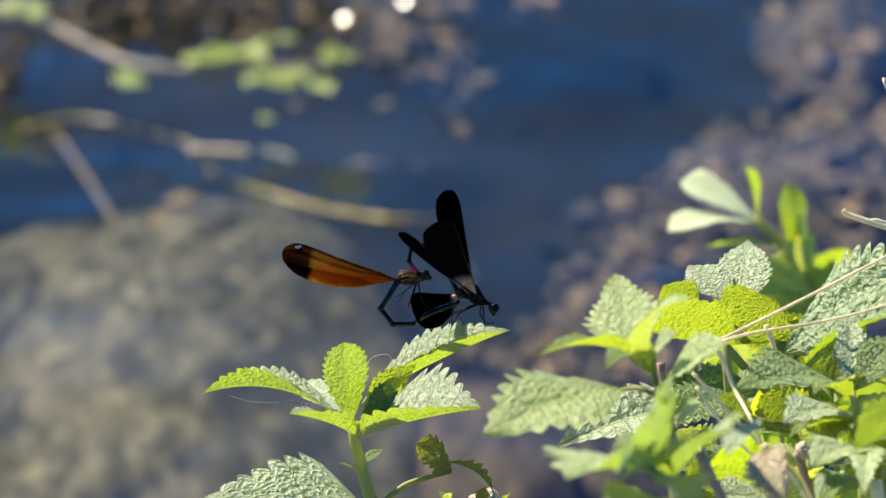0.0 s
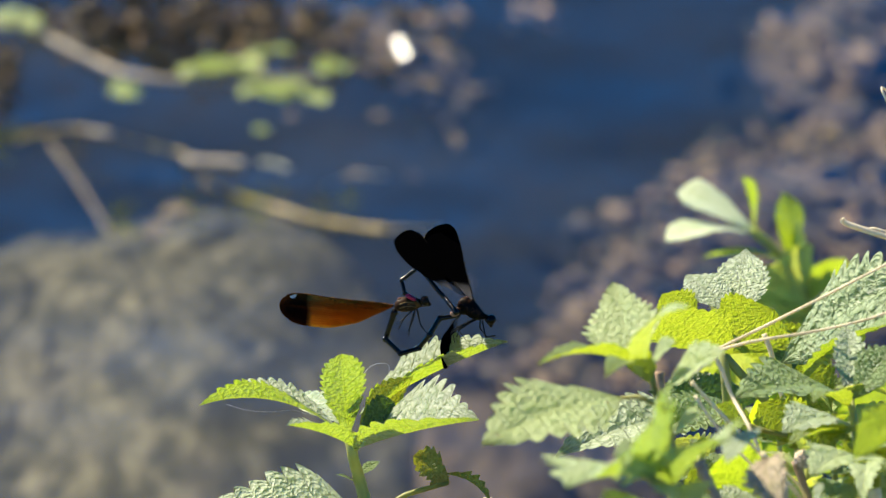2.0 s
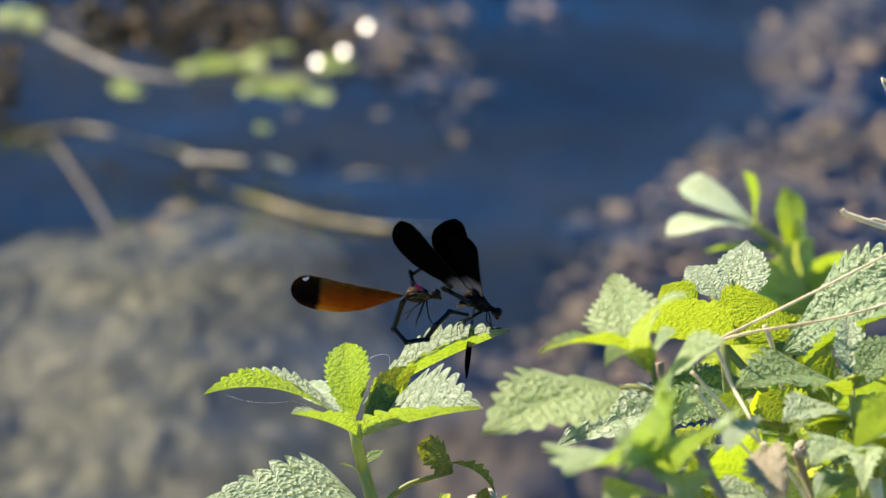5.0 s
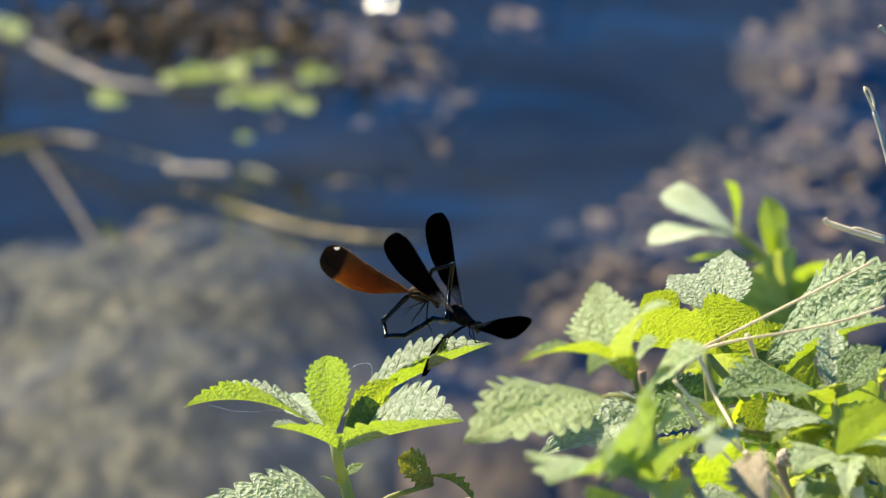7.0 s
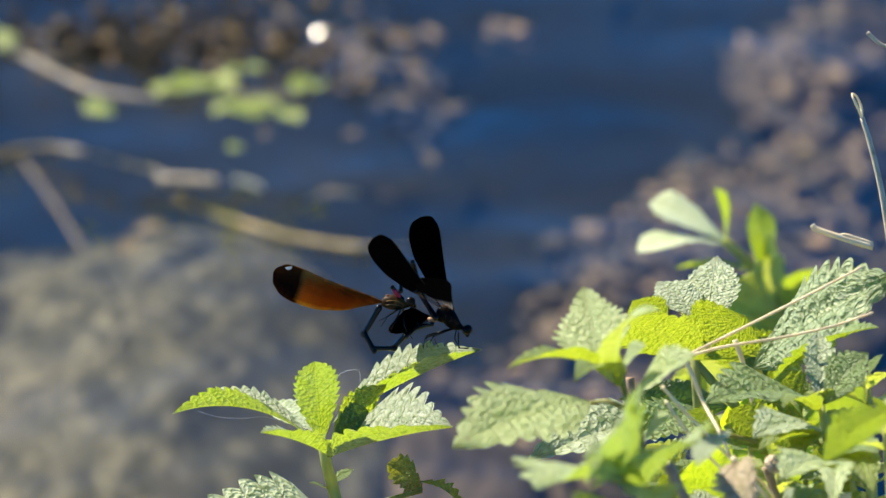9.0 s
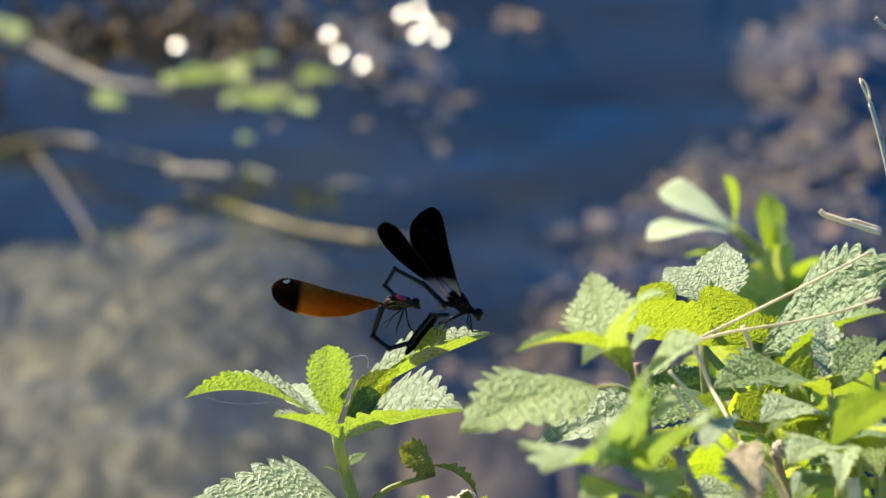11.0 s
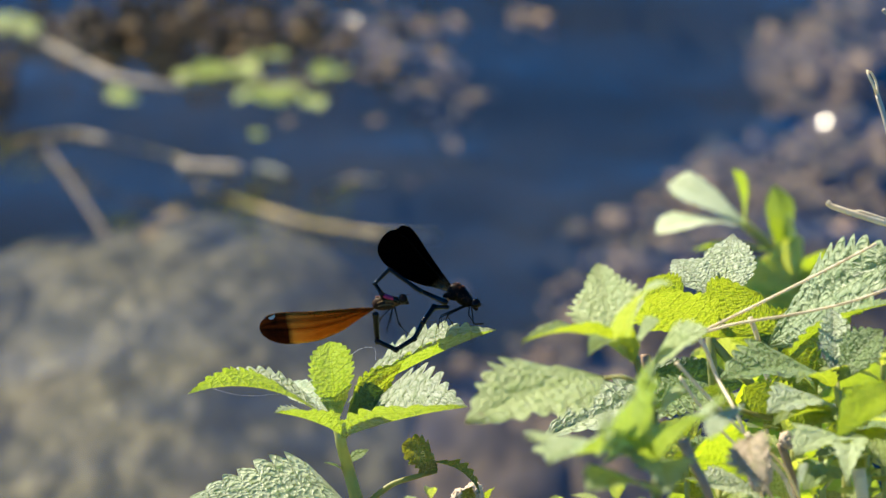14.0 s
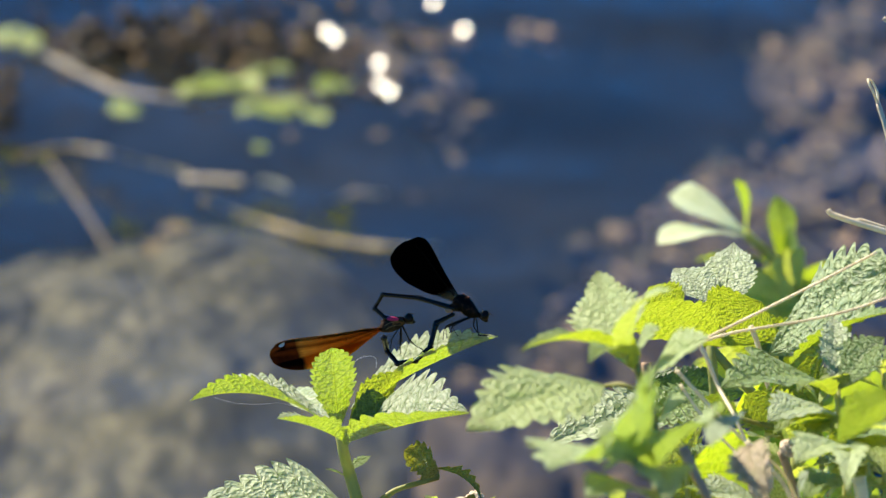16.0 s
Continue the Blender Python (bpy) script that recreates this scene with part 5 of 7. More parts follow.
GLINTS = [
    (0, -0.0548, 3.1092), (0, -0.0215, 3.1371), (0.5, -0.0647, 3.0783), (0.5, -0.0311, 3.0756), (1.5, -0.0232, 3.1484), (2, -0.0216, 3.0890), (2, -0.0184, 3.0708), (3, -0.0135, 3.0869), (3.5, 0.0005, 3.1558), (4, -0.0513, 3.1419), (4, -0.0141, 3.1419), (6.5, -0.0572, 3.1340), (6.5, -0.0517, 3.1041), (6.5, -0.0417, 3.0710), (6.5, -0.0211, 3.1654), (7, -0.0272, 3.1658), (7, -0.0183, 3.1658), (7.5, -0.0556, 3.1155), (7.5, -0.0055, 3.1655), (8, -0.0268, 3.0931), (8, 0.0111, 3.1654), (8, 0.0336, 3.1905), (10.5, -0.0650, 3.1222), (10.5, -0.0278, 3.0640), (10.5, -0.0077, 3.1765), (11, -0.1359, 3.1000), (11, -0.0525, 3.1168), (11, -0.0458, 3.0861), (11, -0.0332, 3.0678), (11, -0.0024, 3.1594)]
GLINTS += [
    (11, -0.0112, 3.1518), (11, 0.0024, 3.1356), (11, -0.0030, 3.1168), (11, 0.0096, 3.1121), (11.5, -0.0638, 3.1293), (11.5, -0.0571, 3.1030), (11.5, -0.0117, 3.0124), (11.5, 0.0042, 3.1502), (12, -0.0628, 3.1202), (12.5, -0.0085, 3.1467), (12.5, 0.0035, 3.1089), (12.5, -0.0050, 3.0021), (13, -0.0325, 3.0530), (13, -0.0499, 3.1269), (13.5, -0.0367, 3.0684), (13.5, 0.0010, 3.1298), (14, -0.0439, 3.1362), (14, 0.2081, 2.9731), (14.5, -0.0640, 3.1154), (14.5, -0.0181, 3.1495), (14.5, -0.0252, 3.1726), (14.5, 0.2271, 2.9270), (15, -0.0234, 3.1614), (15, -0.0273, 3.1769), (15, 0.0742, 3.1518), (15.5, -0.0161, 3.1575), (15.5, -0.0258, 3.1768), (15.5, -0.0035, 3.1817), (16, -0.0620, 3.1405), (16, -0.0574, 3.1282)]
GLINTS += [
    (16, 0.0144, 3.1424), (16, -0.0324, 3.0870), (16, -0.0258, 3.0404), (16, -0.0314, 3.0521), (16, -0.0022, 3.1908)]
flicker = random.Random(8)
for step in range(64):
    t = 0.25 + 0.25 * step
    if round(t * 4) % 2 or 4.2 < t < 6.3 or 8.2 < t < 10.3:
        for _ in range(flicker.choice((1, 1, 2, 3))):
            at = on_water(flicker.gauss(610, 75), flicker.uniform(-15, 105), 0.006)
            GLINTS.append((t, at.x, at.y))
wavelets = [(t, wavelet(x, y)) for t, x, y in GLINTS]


def motions():
    walk(insects["male"], [
        (0, SIGHT @ pose(0.0082, 1.6435, -0.0134, 0.0, 20.0, 0.0)), (0.5, SIGHT @ pose(0.0097, 1.6435, -0.0152, 0.0, 12.5, 0.0)),
        (1, SIGHT @ pose(0.0102, 1.6435, -0.0159, 0.0, 17.4, 0.0)), (1.5, SIGHT @ pose(0.0086, 1.6435, -0.0148, 0.0, 10.6, 0.0)),
        (2, SIGHT @ pose(0.0082, 1.6435, -0.0151, 0.0, 13.2, 0.0)), (2.5, SIGHT @ pose(0.0105, 1.6435, -0.0161, 0.0, 18.4, 0.0)),
        (3, SIGHT @ pose(0.0094, 1.6435, -0.0147, 0.0, 12.1, 0.0)), (3.5, SIGHT @ pose(0.0089, 1.6435, -0.0152, 0.0, 19.7, 0.0)),
        (4, SIGHT @ pose(0.0105, 1.6435, -0.0154, 0.0, 13.0, 0.0)), (6.5, SIGHT @ pose(0.0088, 1.6435, -0.0153, 0.0, 15.9, 0.0)),
        (7, SIGHT @ pose(0.0099, 1.6435, -0.0170, 0.0, 10.6, 0.0)), (7.5, SIGHT @ pose(0.0128, 1.6435, -0.0162, 0.0, 19.4, 0.0)),
        (8, SIGHT @ pose(0.0117, 1.6435, -0.0156, 0.0, 26.6, 0.0)), (10.5, SIGHT @ pose(0.0096, 1.6435, -0.0160, 0.0, 18.4, 0.0)),
        (11, SIGHT @ pose(0.0109, 1.6435, -0.0155, 0.0, 18.4, 0.0)), (11.5, SIGHT @ pose(0.0103, 1.6435, -0.0157, 0.0, 18.4, 0.0)),
        (12, SIGHT @ pose(0.0093, 1.6435, -0.0166, 0.0, 10.6, 0.0)), (12.5, SIGHT @ pose(0.0100, 1.6435, -0.0163, 0.0, 10.0, 0.0)),
        (13, SIGHT @ pose(0.0108, 1.6435, -0.0163, 0.0, 18.4, 0.0)), (13.5, SIGHT @ pose(0.0100, 1.6435, -0.0159, 0.0, 17.1, 0.0)),
        (14, SIGHT @ pose(0.0092, 1.6435, -0.0158, 0.0, 17.1, 0.0)), (14.5, SIGHT @ pose(0.0103, 1.6435, -0.0161, 0.0, 11.3, 0.0)),
        (15, SIGHT @ pose(0.0105, 1.6435, -0.0158, 0.0, 15.9, 0.0)), (15.5, SIGHT @ pose(0.0094, 1.6435, -0.0161, 0.0, 11.3, 0.0)),
        (16, SIGHT @ pose(0.0104, 1.6435, -0.0165, 0.0, 18.4, 0.0)),
    ])
    walk(insects["female"], [
        (0, SIGHT @ pose(-0.0093, 1.6445, -0.0082, 0.0, -0.0, 0.0)), (0.5, SIGHT @ pose(-0.0088, 1.6445, -0.0085, 0.0, 10.6, 0.0)),
        (1, SIGHT @ pose(-0.0083, 1.6445, -0.0079, 0.0, 11.2, 0.0)), (1.5, SIGHT @ pose(-0.0088, 1.6445, -0.0135, 0.0, -0.0, 0.0)),
        (2, SIGHT @ pose(-0.0093, 1.6445, -0.0131, 0.0, -3.4, 0.0)), (2.5, SIGHT @ pose(-0.0045, 1.6445, -0.0094, 0.0, 10.0, 0.0)),
        (3, SIGHT @ pose(-0.0092, 1.6445, -0.0158, 0.0, -3.8, 0.0)), (3.5, SIGHT @ pose(-0.0077, 1.6445, -0.0123, 0.0, -3.6, 0.0)),
        (4, SIGHT @ pose(-0.0084, 1.6445, -0.0163, 0.0, -6.7, 0.0)), (6.5, SIGHT @ pose(-0.0028, 1.6445, -0.0070, 0.0, 18.4, 0.0)),
        (7, SIGHT @ pose(-0.0010, 1.6445, -0.0103, 0.0, 15.9, 0.0)), (7.5, SIGHT @ pose(0.0038, 1.6445, -0.0086, 0.0, 16.6, 0.0)),
        (8, SIGHT @ pose(0.0014, 1.6445, -0.0067, 0.0, 14.0, 0.0)), (10.5, SIGHT @ pose(-0.0093, 1.6445, -0.0184, 0.0, -0.0, 0.0)),
        (11, SIGHT @ pose(-0.0065, 1.6445, -0.0150, 0.0, -0.0, 0.0)), (11.5, SIGHT @ pose(-0.0058, 1.6445, -0.0114, 0.0, 4.1, 0.0)),
        (12, SIGHT @ pose(-0.0076, 1.6445, -0.0133, 0.0, -0.0, 0.0)), (12.5, SIGHT @ pose(-0.0071, 1.6445, -0.0149, 0.0, -3.8, 0.0)),
        (13, SIGHT @ pose(-0.0068, 1.6445, -0.0136, 0.0, -0.0, 0.0)), (13.5, SIGHT @ pose(-0.0094, 1.6445, -0.0140, 0.0, 1.6, 0.0)),
        (14, SIGHT @ pose(-0.0116, 1.6445, -0.0171, 0.0, -4.1, 0.0)), (14.5, SIGHT @ pose(-0.0101, 1.6445, -0.0192, 0.0, -15.9, 0.0)),
        (15, SIGHT @ pose(-0.0098, 1.6445, -0.0193, 0.0, -12.1, 0.0)), (15.5, SIGHT @ pose(-0.0107, 1.6445, -0.0203, 0.0, -8.1, 0.0)),
        (16, SIGHT @ pose(-0.0098, 1.6445, -0.0206, 0.0, -17.1, 0.0)),
    ])
    walk(insects["m_head"], [
        (0, pose(0.0064, 0.0000, -0.0011, 0.0, 19.5, 0.0)), (0.5, pose(0.0060, 0.0000, -0.0013, 0.0, 25.5, 0.0)),
        (1, pose(0.0056, 0.0000, -0.0011, 0.0, 22.5, 0.0)), (1.5, pose(0.0052, 0.0000, -0.0012, 0.0, 27.5, 0.0)),
        (2, pose(0.0056, 0.0000, -0.0009, 0.0, 20.4, 0.0)), (2.5, pose(0.0057, 0.0000, -0.0008, 0.0, 18.1, 0.0)),
        (3, pose(0.0052, 0.0000, -0.0011, 0.0, 23.6, 0.0)), (3.5, pose(0.0051, 0.0000, -0.0003, 0.0, 6.9, 0.0)),
        (4, pose(0.0052, 0.0000, -0.0008, 0.0, 16.8, 0.0)), (6.5, pose(0.0059, 0.0000, -0.0011, 0.0, 23.9, 0.0)),
        (7, pose(0.0050, 0.0000, -0.0011, 0.0, 28.0, 0.0)), (7.5, pose(0.0055, 0.0000, -0.0008, 0.0, 19.2, 0.0)),
        (8, pose(0.0056, 0.0000, -0.0004, 0.0, 10.0, 0.0)), (10.5, pose(0.0053, 0.0000, -0.0003, 0.0, 8.1, 0.0)),
        (11, pose(0.0053, 0.0000, -0.0005, 0.0, 12.5, 0.0)), (11.5, pose(0.0056, 0.0000, -0.0006, 0.0, 12.8, 0.0)),
        (12, pose(0.0053, 0.0000, -0.0007, 0.0, 15.9, 0.0)), (12.5, pose(0.0052, 0.0000, -0.0007, 0.0, 19.0, 0.0)),
        (13, pose(0.0053, 0.0000, -0.0003, 0.0, 8.1, 0.0)), (13.5, pose(0.0047, 0.0000, -0.0006, 0.0, 15.1, 0.0)),
        (14, pose(0.0041, 0.0000, -0.0003, 0.0, 9.5, 0.0)), (14.5, pose(0.0048, 0.0000, -0.0003, 0.0, 9.0, 0.0)),
        (15, pose(0.0049, 0.0000, -0.0001, 0.0, 2.5, 0.0)), (15.5, pose(0.0052, 0.0000, -0.0010, 0.0, 22.4, 0.0)),
        (16, pose(0.0052, 0.0000, 0.0000, 0.0, -0.0, 0.0)),
    ])
    walk(insects["f_head"], [
        (0, pose(0.0045, 0.0000, 0.0007, 0.0, -26.6, 0.0)), (0.5, pose(0.0054, 0.0000, 0.0005, 0.0, -10.6, 0.0)),
        (1, pose(0.0051, 0.0000, 0.0008, 0.0, -19.5, 0.0)), (1.5, pose(0.0049, 0.0000, 0.0004, 0.0, -10.1, 0.0)),
        (2, pose(0.0048, 0.0000, 0.0006, 0.0, -19.2, 0.0)), (2.5, pose(0.0049, 0.0000, 0.0003, 0.0, -10.0, 0.0)),
        (3, pose(0.0046, 0.0000, 0.0006, 0.0, -18.0, 0.0)), (3.5, pose(0.0047, 0.0000, 0.0005, 0.0, -14.2, 0.0)),
        (4, pose(0.0050, 0.0000, 0.0005, 0.0, -15.1, 0.0)), (6.5, pose(0.0052, 0.0000, 0.0000, 0.0, -0.0, 0.0)),
        (7, pose(0.0047, 0.0000, -0.0005, 0.0, 15.0, 0.0)), (7.5, pose(0.0046, 0.0000, -0.0005, 0.0, 13.4, 0.0)),
        (8, pose(0.0045, 0.0000, 0.0001, 0.0, -3.5, 0.0)), (10.5, pose(0.0045, 0.0000, 0.0007, 0.0, -21.8, 0.0)),
        (11, pose(0.0052, 0.0000, 0.0001, 0.0, -3.3, 0.0)), (11.5, pose(0.0054, 0.0000, 0.0002, 0.0, -4.1, 0.0)),
        (12, pose(0.0049, 0.0000, 0.0000, 0.0, -0.0, 0.0)), (12.5, pose(0.0049, 0.0000, 0.0001, 0.0, -1.9, 0.0)),
        (13, pose(0.0049, 0.0000, -0.0002, 0.0, 5.4, 0.0)), (13.5, pose(0.0047, 0.0000, 0.0004, 0.0, -11.1, 0.0)),
        (14, pose(0.0049, 0.0000, 0.0006, 0.0, -13.3, 0.0)), (14.5, pose(0.0050, 0.0000, 0.0004, 0.0, -10.6, 0.0)),
        (15, pose(0.0049, 0.0000, 0.0006, 0.0, -14.5, 0.0)), (15.5, pose(0.0047, 0.0000, 0.0012, 0.0, -28.4, 0.0)),
        (16, pose(0.0048, 0.0000, 0.0001, 0.0, -1.3, 0.0)),
    ])
    walk(insects["m_ab0"], [
        (0, pose(-0.0036, -0.0026, -0.0005, -153.7, -32.6, 137.4)), (0.5, pose(-0.0044, -0.0028, -0.0002, -146.5, -35.1, 131.0)),
        (1, pose(-0.0048, -0.0037, -0.0005, -137.8, -25.1, 115.0)), (1.5, pose(-0.0035, -0.0035, -0.0008, -147.1, -23.4, 121.6)),
        (2, pose(-0.0041, -0.0035, -0.0006, -149.5, -22.0, 122.5)), (2.5, pose(-0.0039, -0.0033, 0.0002, -139.4, -31.7, 121.5)),
        (3, pose(-0.0037, 0.0000, 0.0001, 180.0, -31.4, 180.0)), (3.5, pose(-0.0050, 0.0000, -0.0007, 180.0, -42.9, 180.0)),
        (4, pose(-0.0023, -0.0023, -0.0005, -175.1, -8.5, 149.6)), (6.5, pose(-0.0035, -0.0026, 0.0007, -131.5, -46.4, 122.6)),
        (7, pose(-0.0037, -0.0027, -0.0001, -98.2, -53.0, 96.6)), (7.5, pose(-0.0029, -0.0031, 0.0001, -104.4, -45.8, 100.4)),
        (8, pose(-0.0039, -0.0032, -0.0003, -121.9, -41.3, 112.3)), (10.5, pose(-0.0038, 0.0000, -0.0003, 180.0, -7.1, 180.0)),
        (11, pose(-0.0041, -0.0021, -0.0008, -167.6, -22.9, 150.6)), (11.5, pose(-0.0046, -0.0035, -0.0006, -142.0, -26.2, 119.5)),
        (12, pose(-0.0044, -0.0023, -0.0003, -152.7, -38.2, 140.1)), (12.5, pose(-0.0052, -0.0028, -0.0007, -153.6, -30.0, 135.2)),
        (13, pose(-0.0057, -0.0034, -0.0006, -153.0, -21.5, 125.7)), (13.5, pose(-0.0049, -0.0037, -0.0019, -161.4, -12.4, 122.5)),
        (14, pose(-0.0041, -0.0028, -0.0020, -175.7, -5.4, 141.6)), (14.5, pose(-0.0040, 0.0000, -0.0013, 180.0, -17.3, 180.0)),
        (15, pose(-0.0038, 0.0000, -0.0014, 180.0, -9.6, 180.0)), (15.5, pose(-0.0036, 0.0000, -0.0004, 180.0, -5.2, 180.0)),
        (16, pose(-0.0038, 0.0000, -0.0006, 180.0, 1.7, 180.0)),
    ])
    walk(insects["m_ab1"], [
        (0, pose(-0.0092, 0.0025, 0.0044, 155.4, -35.7, -141.9)), (0.5, pose(-0.0093, 0.0002, 0.0050, 177.4, -51.4, -176.6)),
        (1, pose(-0.0087, 0.0000, 0.0038, 180.0, -48.1, 180.0)), (1.5, pose(-0.0081, 0.0000, 0.0029, 180.0, -30.1, 180.0)),
        (2, pose(-0.0088, 0.0000, 0.0029, 180.0, -36.3, 180.0)), (2.5, pose(-0.0079, 0.0012, 0.0050, 164.0, -47.4, -158.8)),
        (3, pose(-0.0118, 0.0020, 0.0051, -179.4, 1.4, -156.0)), (3.5, pose(-0.0121, 0.0037, 0.0059, 167.9, -10.3, -129.8)),
        (4, pose(-0.0101, 0.0000, 0.0009, 180.0, -21.8, 180.0)), (6.5, pose(-0.0069, 0.0038, 0.0073, 125.8, -33.9, -111.9)),
        (7, pose(-0.0043, 0.0033, 0.0071, 95.9, -48.4, -94.4)), (7.5, pose(-0.0041, 0.0028, 0.0066, 101.6, -54.9, -99.5)),
        (8, pose(-0.0065, 0.0016, 0.0057, 121.2, -68.5, -119.4)), (9.25, pose(-0.0102, 0.0020, 0.0033, 165.6, -33.2, -151.4)),
        (10.5, pose(-0.0139, 0.0024, 0.0009, -176.4, 6.5, -151.2)), (11, pose(-0.0114, 0.0022, 0.0027, 175.7, -8.4, -152.8)),
        (11.5, pose(-0.0086, 0.0012, 0.0034, 169.9, -36.1, -163.2)), (12, pose(-0.0098, 0.0027, 0.0053, 156.6, -32.0, -140.8)),
        (12.5, pose(-0.0108, 0.0022, 0.0038, 165.2, -27.2, -150.0)), (13, pose(-0.0106, 0.0021, 0.0027, 167.1, -25.3, -151.8)),
        (13.5, pose(-0.0108, 0.0000, 0.0007, 180.0, -31.4, 180.0)), (14, pose(-0.0115, 0.0000, -0.0011, 180.0, -18.2, 180.0)),
        (14.5, pose(-0.0126, 0.0021, 0.0013, 176.4, -7.7, -155.0)), (15, pose(-0.0128, 0.0012, 0.0001, 179.6, -1.5, -166.5)),
        (15.5, pose(-0.0132, 0.0000, 0.0005, 180.0, 1.6, 180.0)), (16, pose(-0.0136, 0.0011, -0.0009, -177.1, 12.5, -167.1)),
    ])
    walk(insects["m_ab2"], [
        (0, pose(-0.0158, 0.0000, 0.0101, 180.0, 30.6, 180.0)), (0.5, pose(-0.0154, -0.0006, 0.0127, 174.5, 23.7, 166.5)),
        (1, pose(-0.0158, 0.0000, 0.0117, 180.0, 22.7, 180.0)), (1.5, pose(-0.0168, -0.0002, 0.0079, 173.4, 53.2, 171.7)),
        (2, pose(-0.0171, 0.0000, 0.0087, 180.0, 49.7, 180.0)), (2.5, pose(-0.0144, 0.0000, 0.0121, 180.0, 40.0, 180.0)),
        (3, pose(-0.0209, -0.0010, 0.0048, 135.3, 61.9, 131.8)), (3.5, pose(-0.0183, -0.0003, 0.0076, 169.5, 63.1, 168.3)),
        (4, pose(-0.0195, -0.0004, 0.0046, 164.2, 59.4, 161.8)), (5.25, pose(-0.0147, -0.0014, 0.0087, 164.5, 29.8, 138.5)),
        (6.5, pose(-0.0100, -0.0024, 0.0128, 176.0, 2.2, 118.2)), (7, pose(-0.0049, 0.0000, 0.0145, 180.0, 25.2, 180.0)),
        (7.5, pose(-0.0050, -0.0006, 0.0147, 174.0, 26.6, 166.7)), (8, pose(-0.0083, -0.0008, 0.0149, 170.5, 29.1, 161.0)),
        (10.5, pose(-0.0225, -0.0013, -0.0002, 111.2, 59.9, 108.6)), (11, pose(-0.0201, -0.0005, 0.0042, 142.2, 71.7, 140.8)),
        (11.5, pose(-0.0163, -0.0004, 0.0093, 170.8, 50.2, 168.1)), (12, pose(-0.0164, -0.0005, 0.0106, 168.2, 47.9, 164.2)),
        (12.5, pose(-0.0184, -0.0011, 0.0083, 147.9, 49.7, 140.5)), (13, pose(-0.0185, 0.0000, 0.0070, 180.0, 58.0, 180.0)),
        (13.5, pose(-0.0204, -0.0019, 0.0066, 130.1, 38.8, 117.8)), (14, pose(-0.0213, 0.0000, 0.0021, 180.0, 62.1, 180.0)),
        (14.5, pose(-0.0215, -0.0011, 0.0027, 144.3, 52.6, 137.9)), (15, pose(-0.0225, -0.0012, 0.0004, 130.4, 58.0, 125.9)),
        (15.5, pose(-0.0231, -0.0016, 0.0002, 122.3, 50.7, 116.1)), (16, pose(-0.0231, -0.0016, -0.0031, 111.6, 53.3, 107.6)),
    ])
    walk(insects["m_ab3"], [
        (0, pose(-0.0206, 0.0003, 0.0072, -50.6, 76.3, -51.4)), (0.5, pose(-0.0203, 0.0007, 0.0105, -75.4, 68.1, -76.4)),
        (1, pose(-0.0208, 0.0007, 0.0096, -81.5, 69.0, -82.1)), (1.5, pose(-0.0200, 0.0011, 0.0036, -38.3, 42.4, -49.5)),
        (2, pose(-0.0207, 0.0003, 0.0044, -15.0, 62.2, -16.8)), (2.5, pose(-0.0187, 0.0000, 0.0085, 0.0, 71.6, 0.0)),
        (3, pose(-0.0226, 0.0008, 0.0000, -15.8, 29.2, -30.1)), (3.5, pose(-0.0208, 0.0008, 0.0028, -23.8, 39.2, -34.9)),
        (4, pose(-0.0221, 0.0010, -0.0001, -25.4, 35.9, -39.0)), (6.5, pose(-0.0125, 0.0000, 0.0126, 180.0, 80.8, 180.0)),
        (7, pose(-0.0100, 0.0003, 0.0121, -141.3, 74.0, -140.2)), (7.5, pose(-0.0098, 0.0000, 0.0121, 180.0, 78.3, 180.0)),
        (8, pose(-0.0128, 0.0000, 0.0120, 180.0, 84.8, 180.0)), (9.25, pose(-0.0180, 0.0000, 0.0035, 0.0, 56.7, 0.0)),
        (10.5, pose(-0.0233, 0.0000, -0.0049, 0.0, 18.2, 0.0)), (11, pose(-0.0215, 0.0005, -0.0010, -7.0, 24.9, -16.2)),
        (11.5, pose(-0.0197, 0.0005, 0.0051, -27.1, 61.3, -30.2)), (12, pose(-0.0199, 0.0007, 0.0066, -39.8, 58.3, -44.4)),
        (12.5, pose(-0.0211, 0.0002, 0.0042, -8.8, 50.4, -11.4)), (13, pose(-0.0214, 0.0005, 0.0024, -16.5, 48.5, -21.6)),
        (13.5, pose(-0.0224, 0.0000, 0.0031, 0.0, 65.4, 0.0)), (14, pose(-0.0239, 0.0008, -0.0028, -19.8, 36.5, -31.2)),
        (14.5, pose(-0.0240, 0.0010, -0.0017, -24.5, 34.0, -39.2)), (15, pose(-0.0242, 0.0006, -0.0043, -9.5, 27.6, -19.8)),
        (15.5, pose(-0.0246, 0.0004, -0.0040, -6.9, 31.4, -13.0)), (16, pose(-0.0240, 0.0000, -0.0075, 0.0, 22.8, 0.0)),
    ])
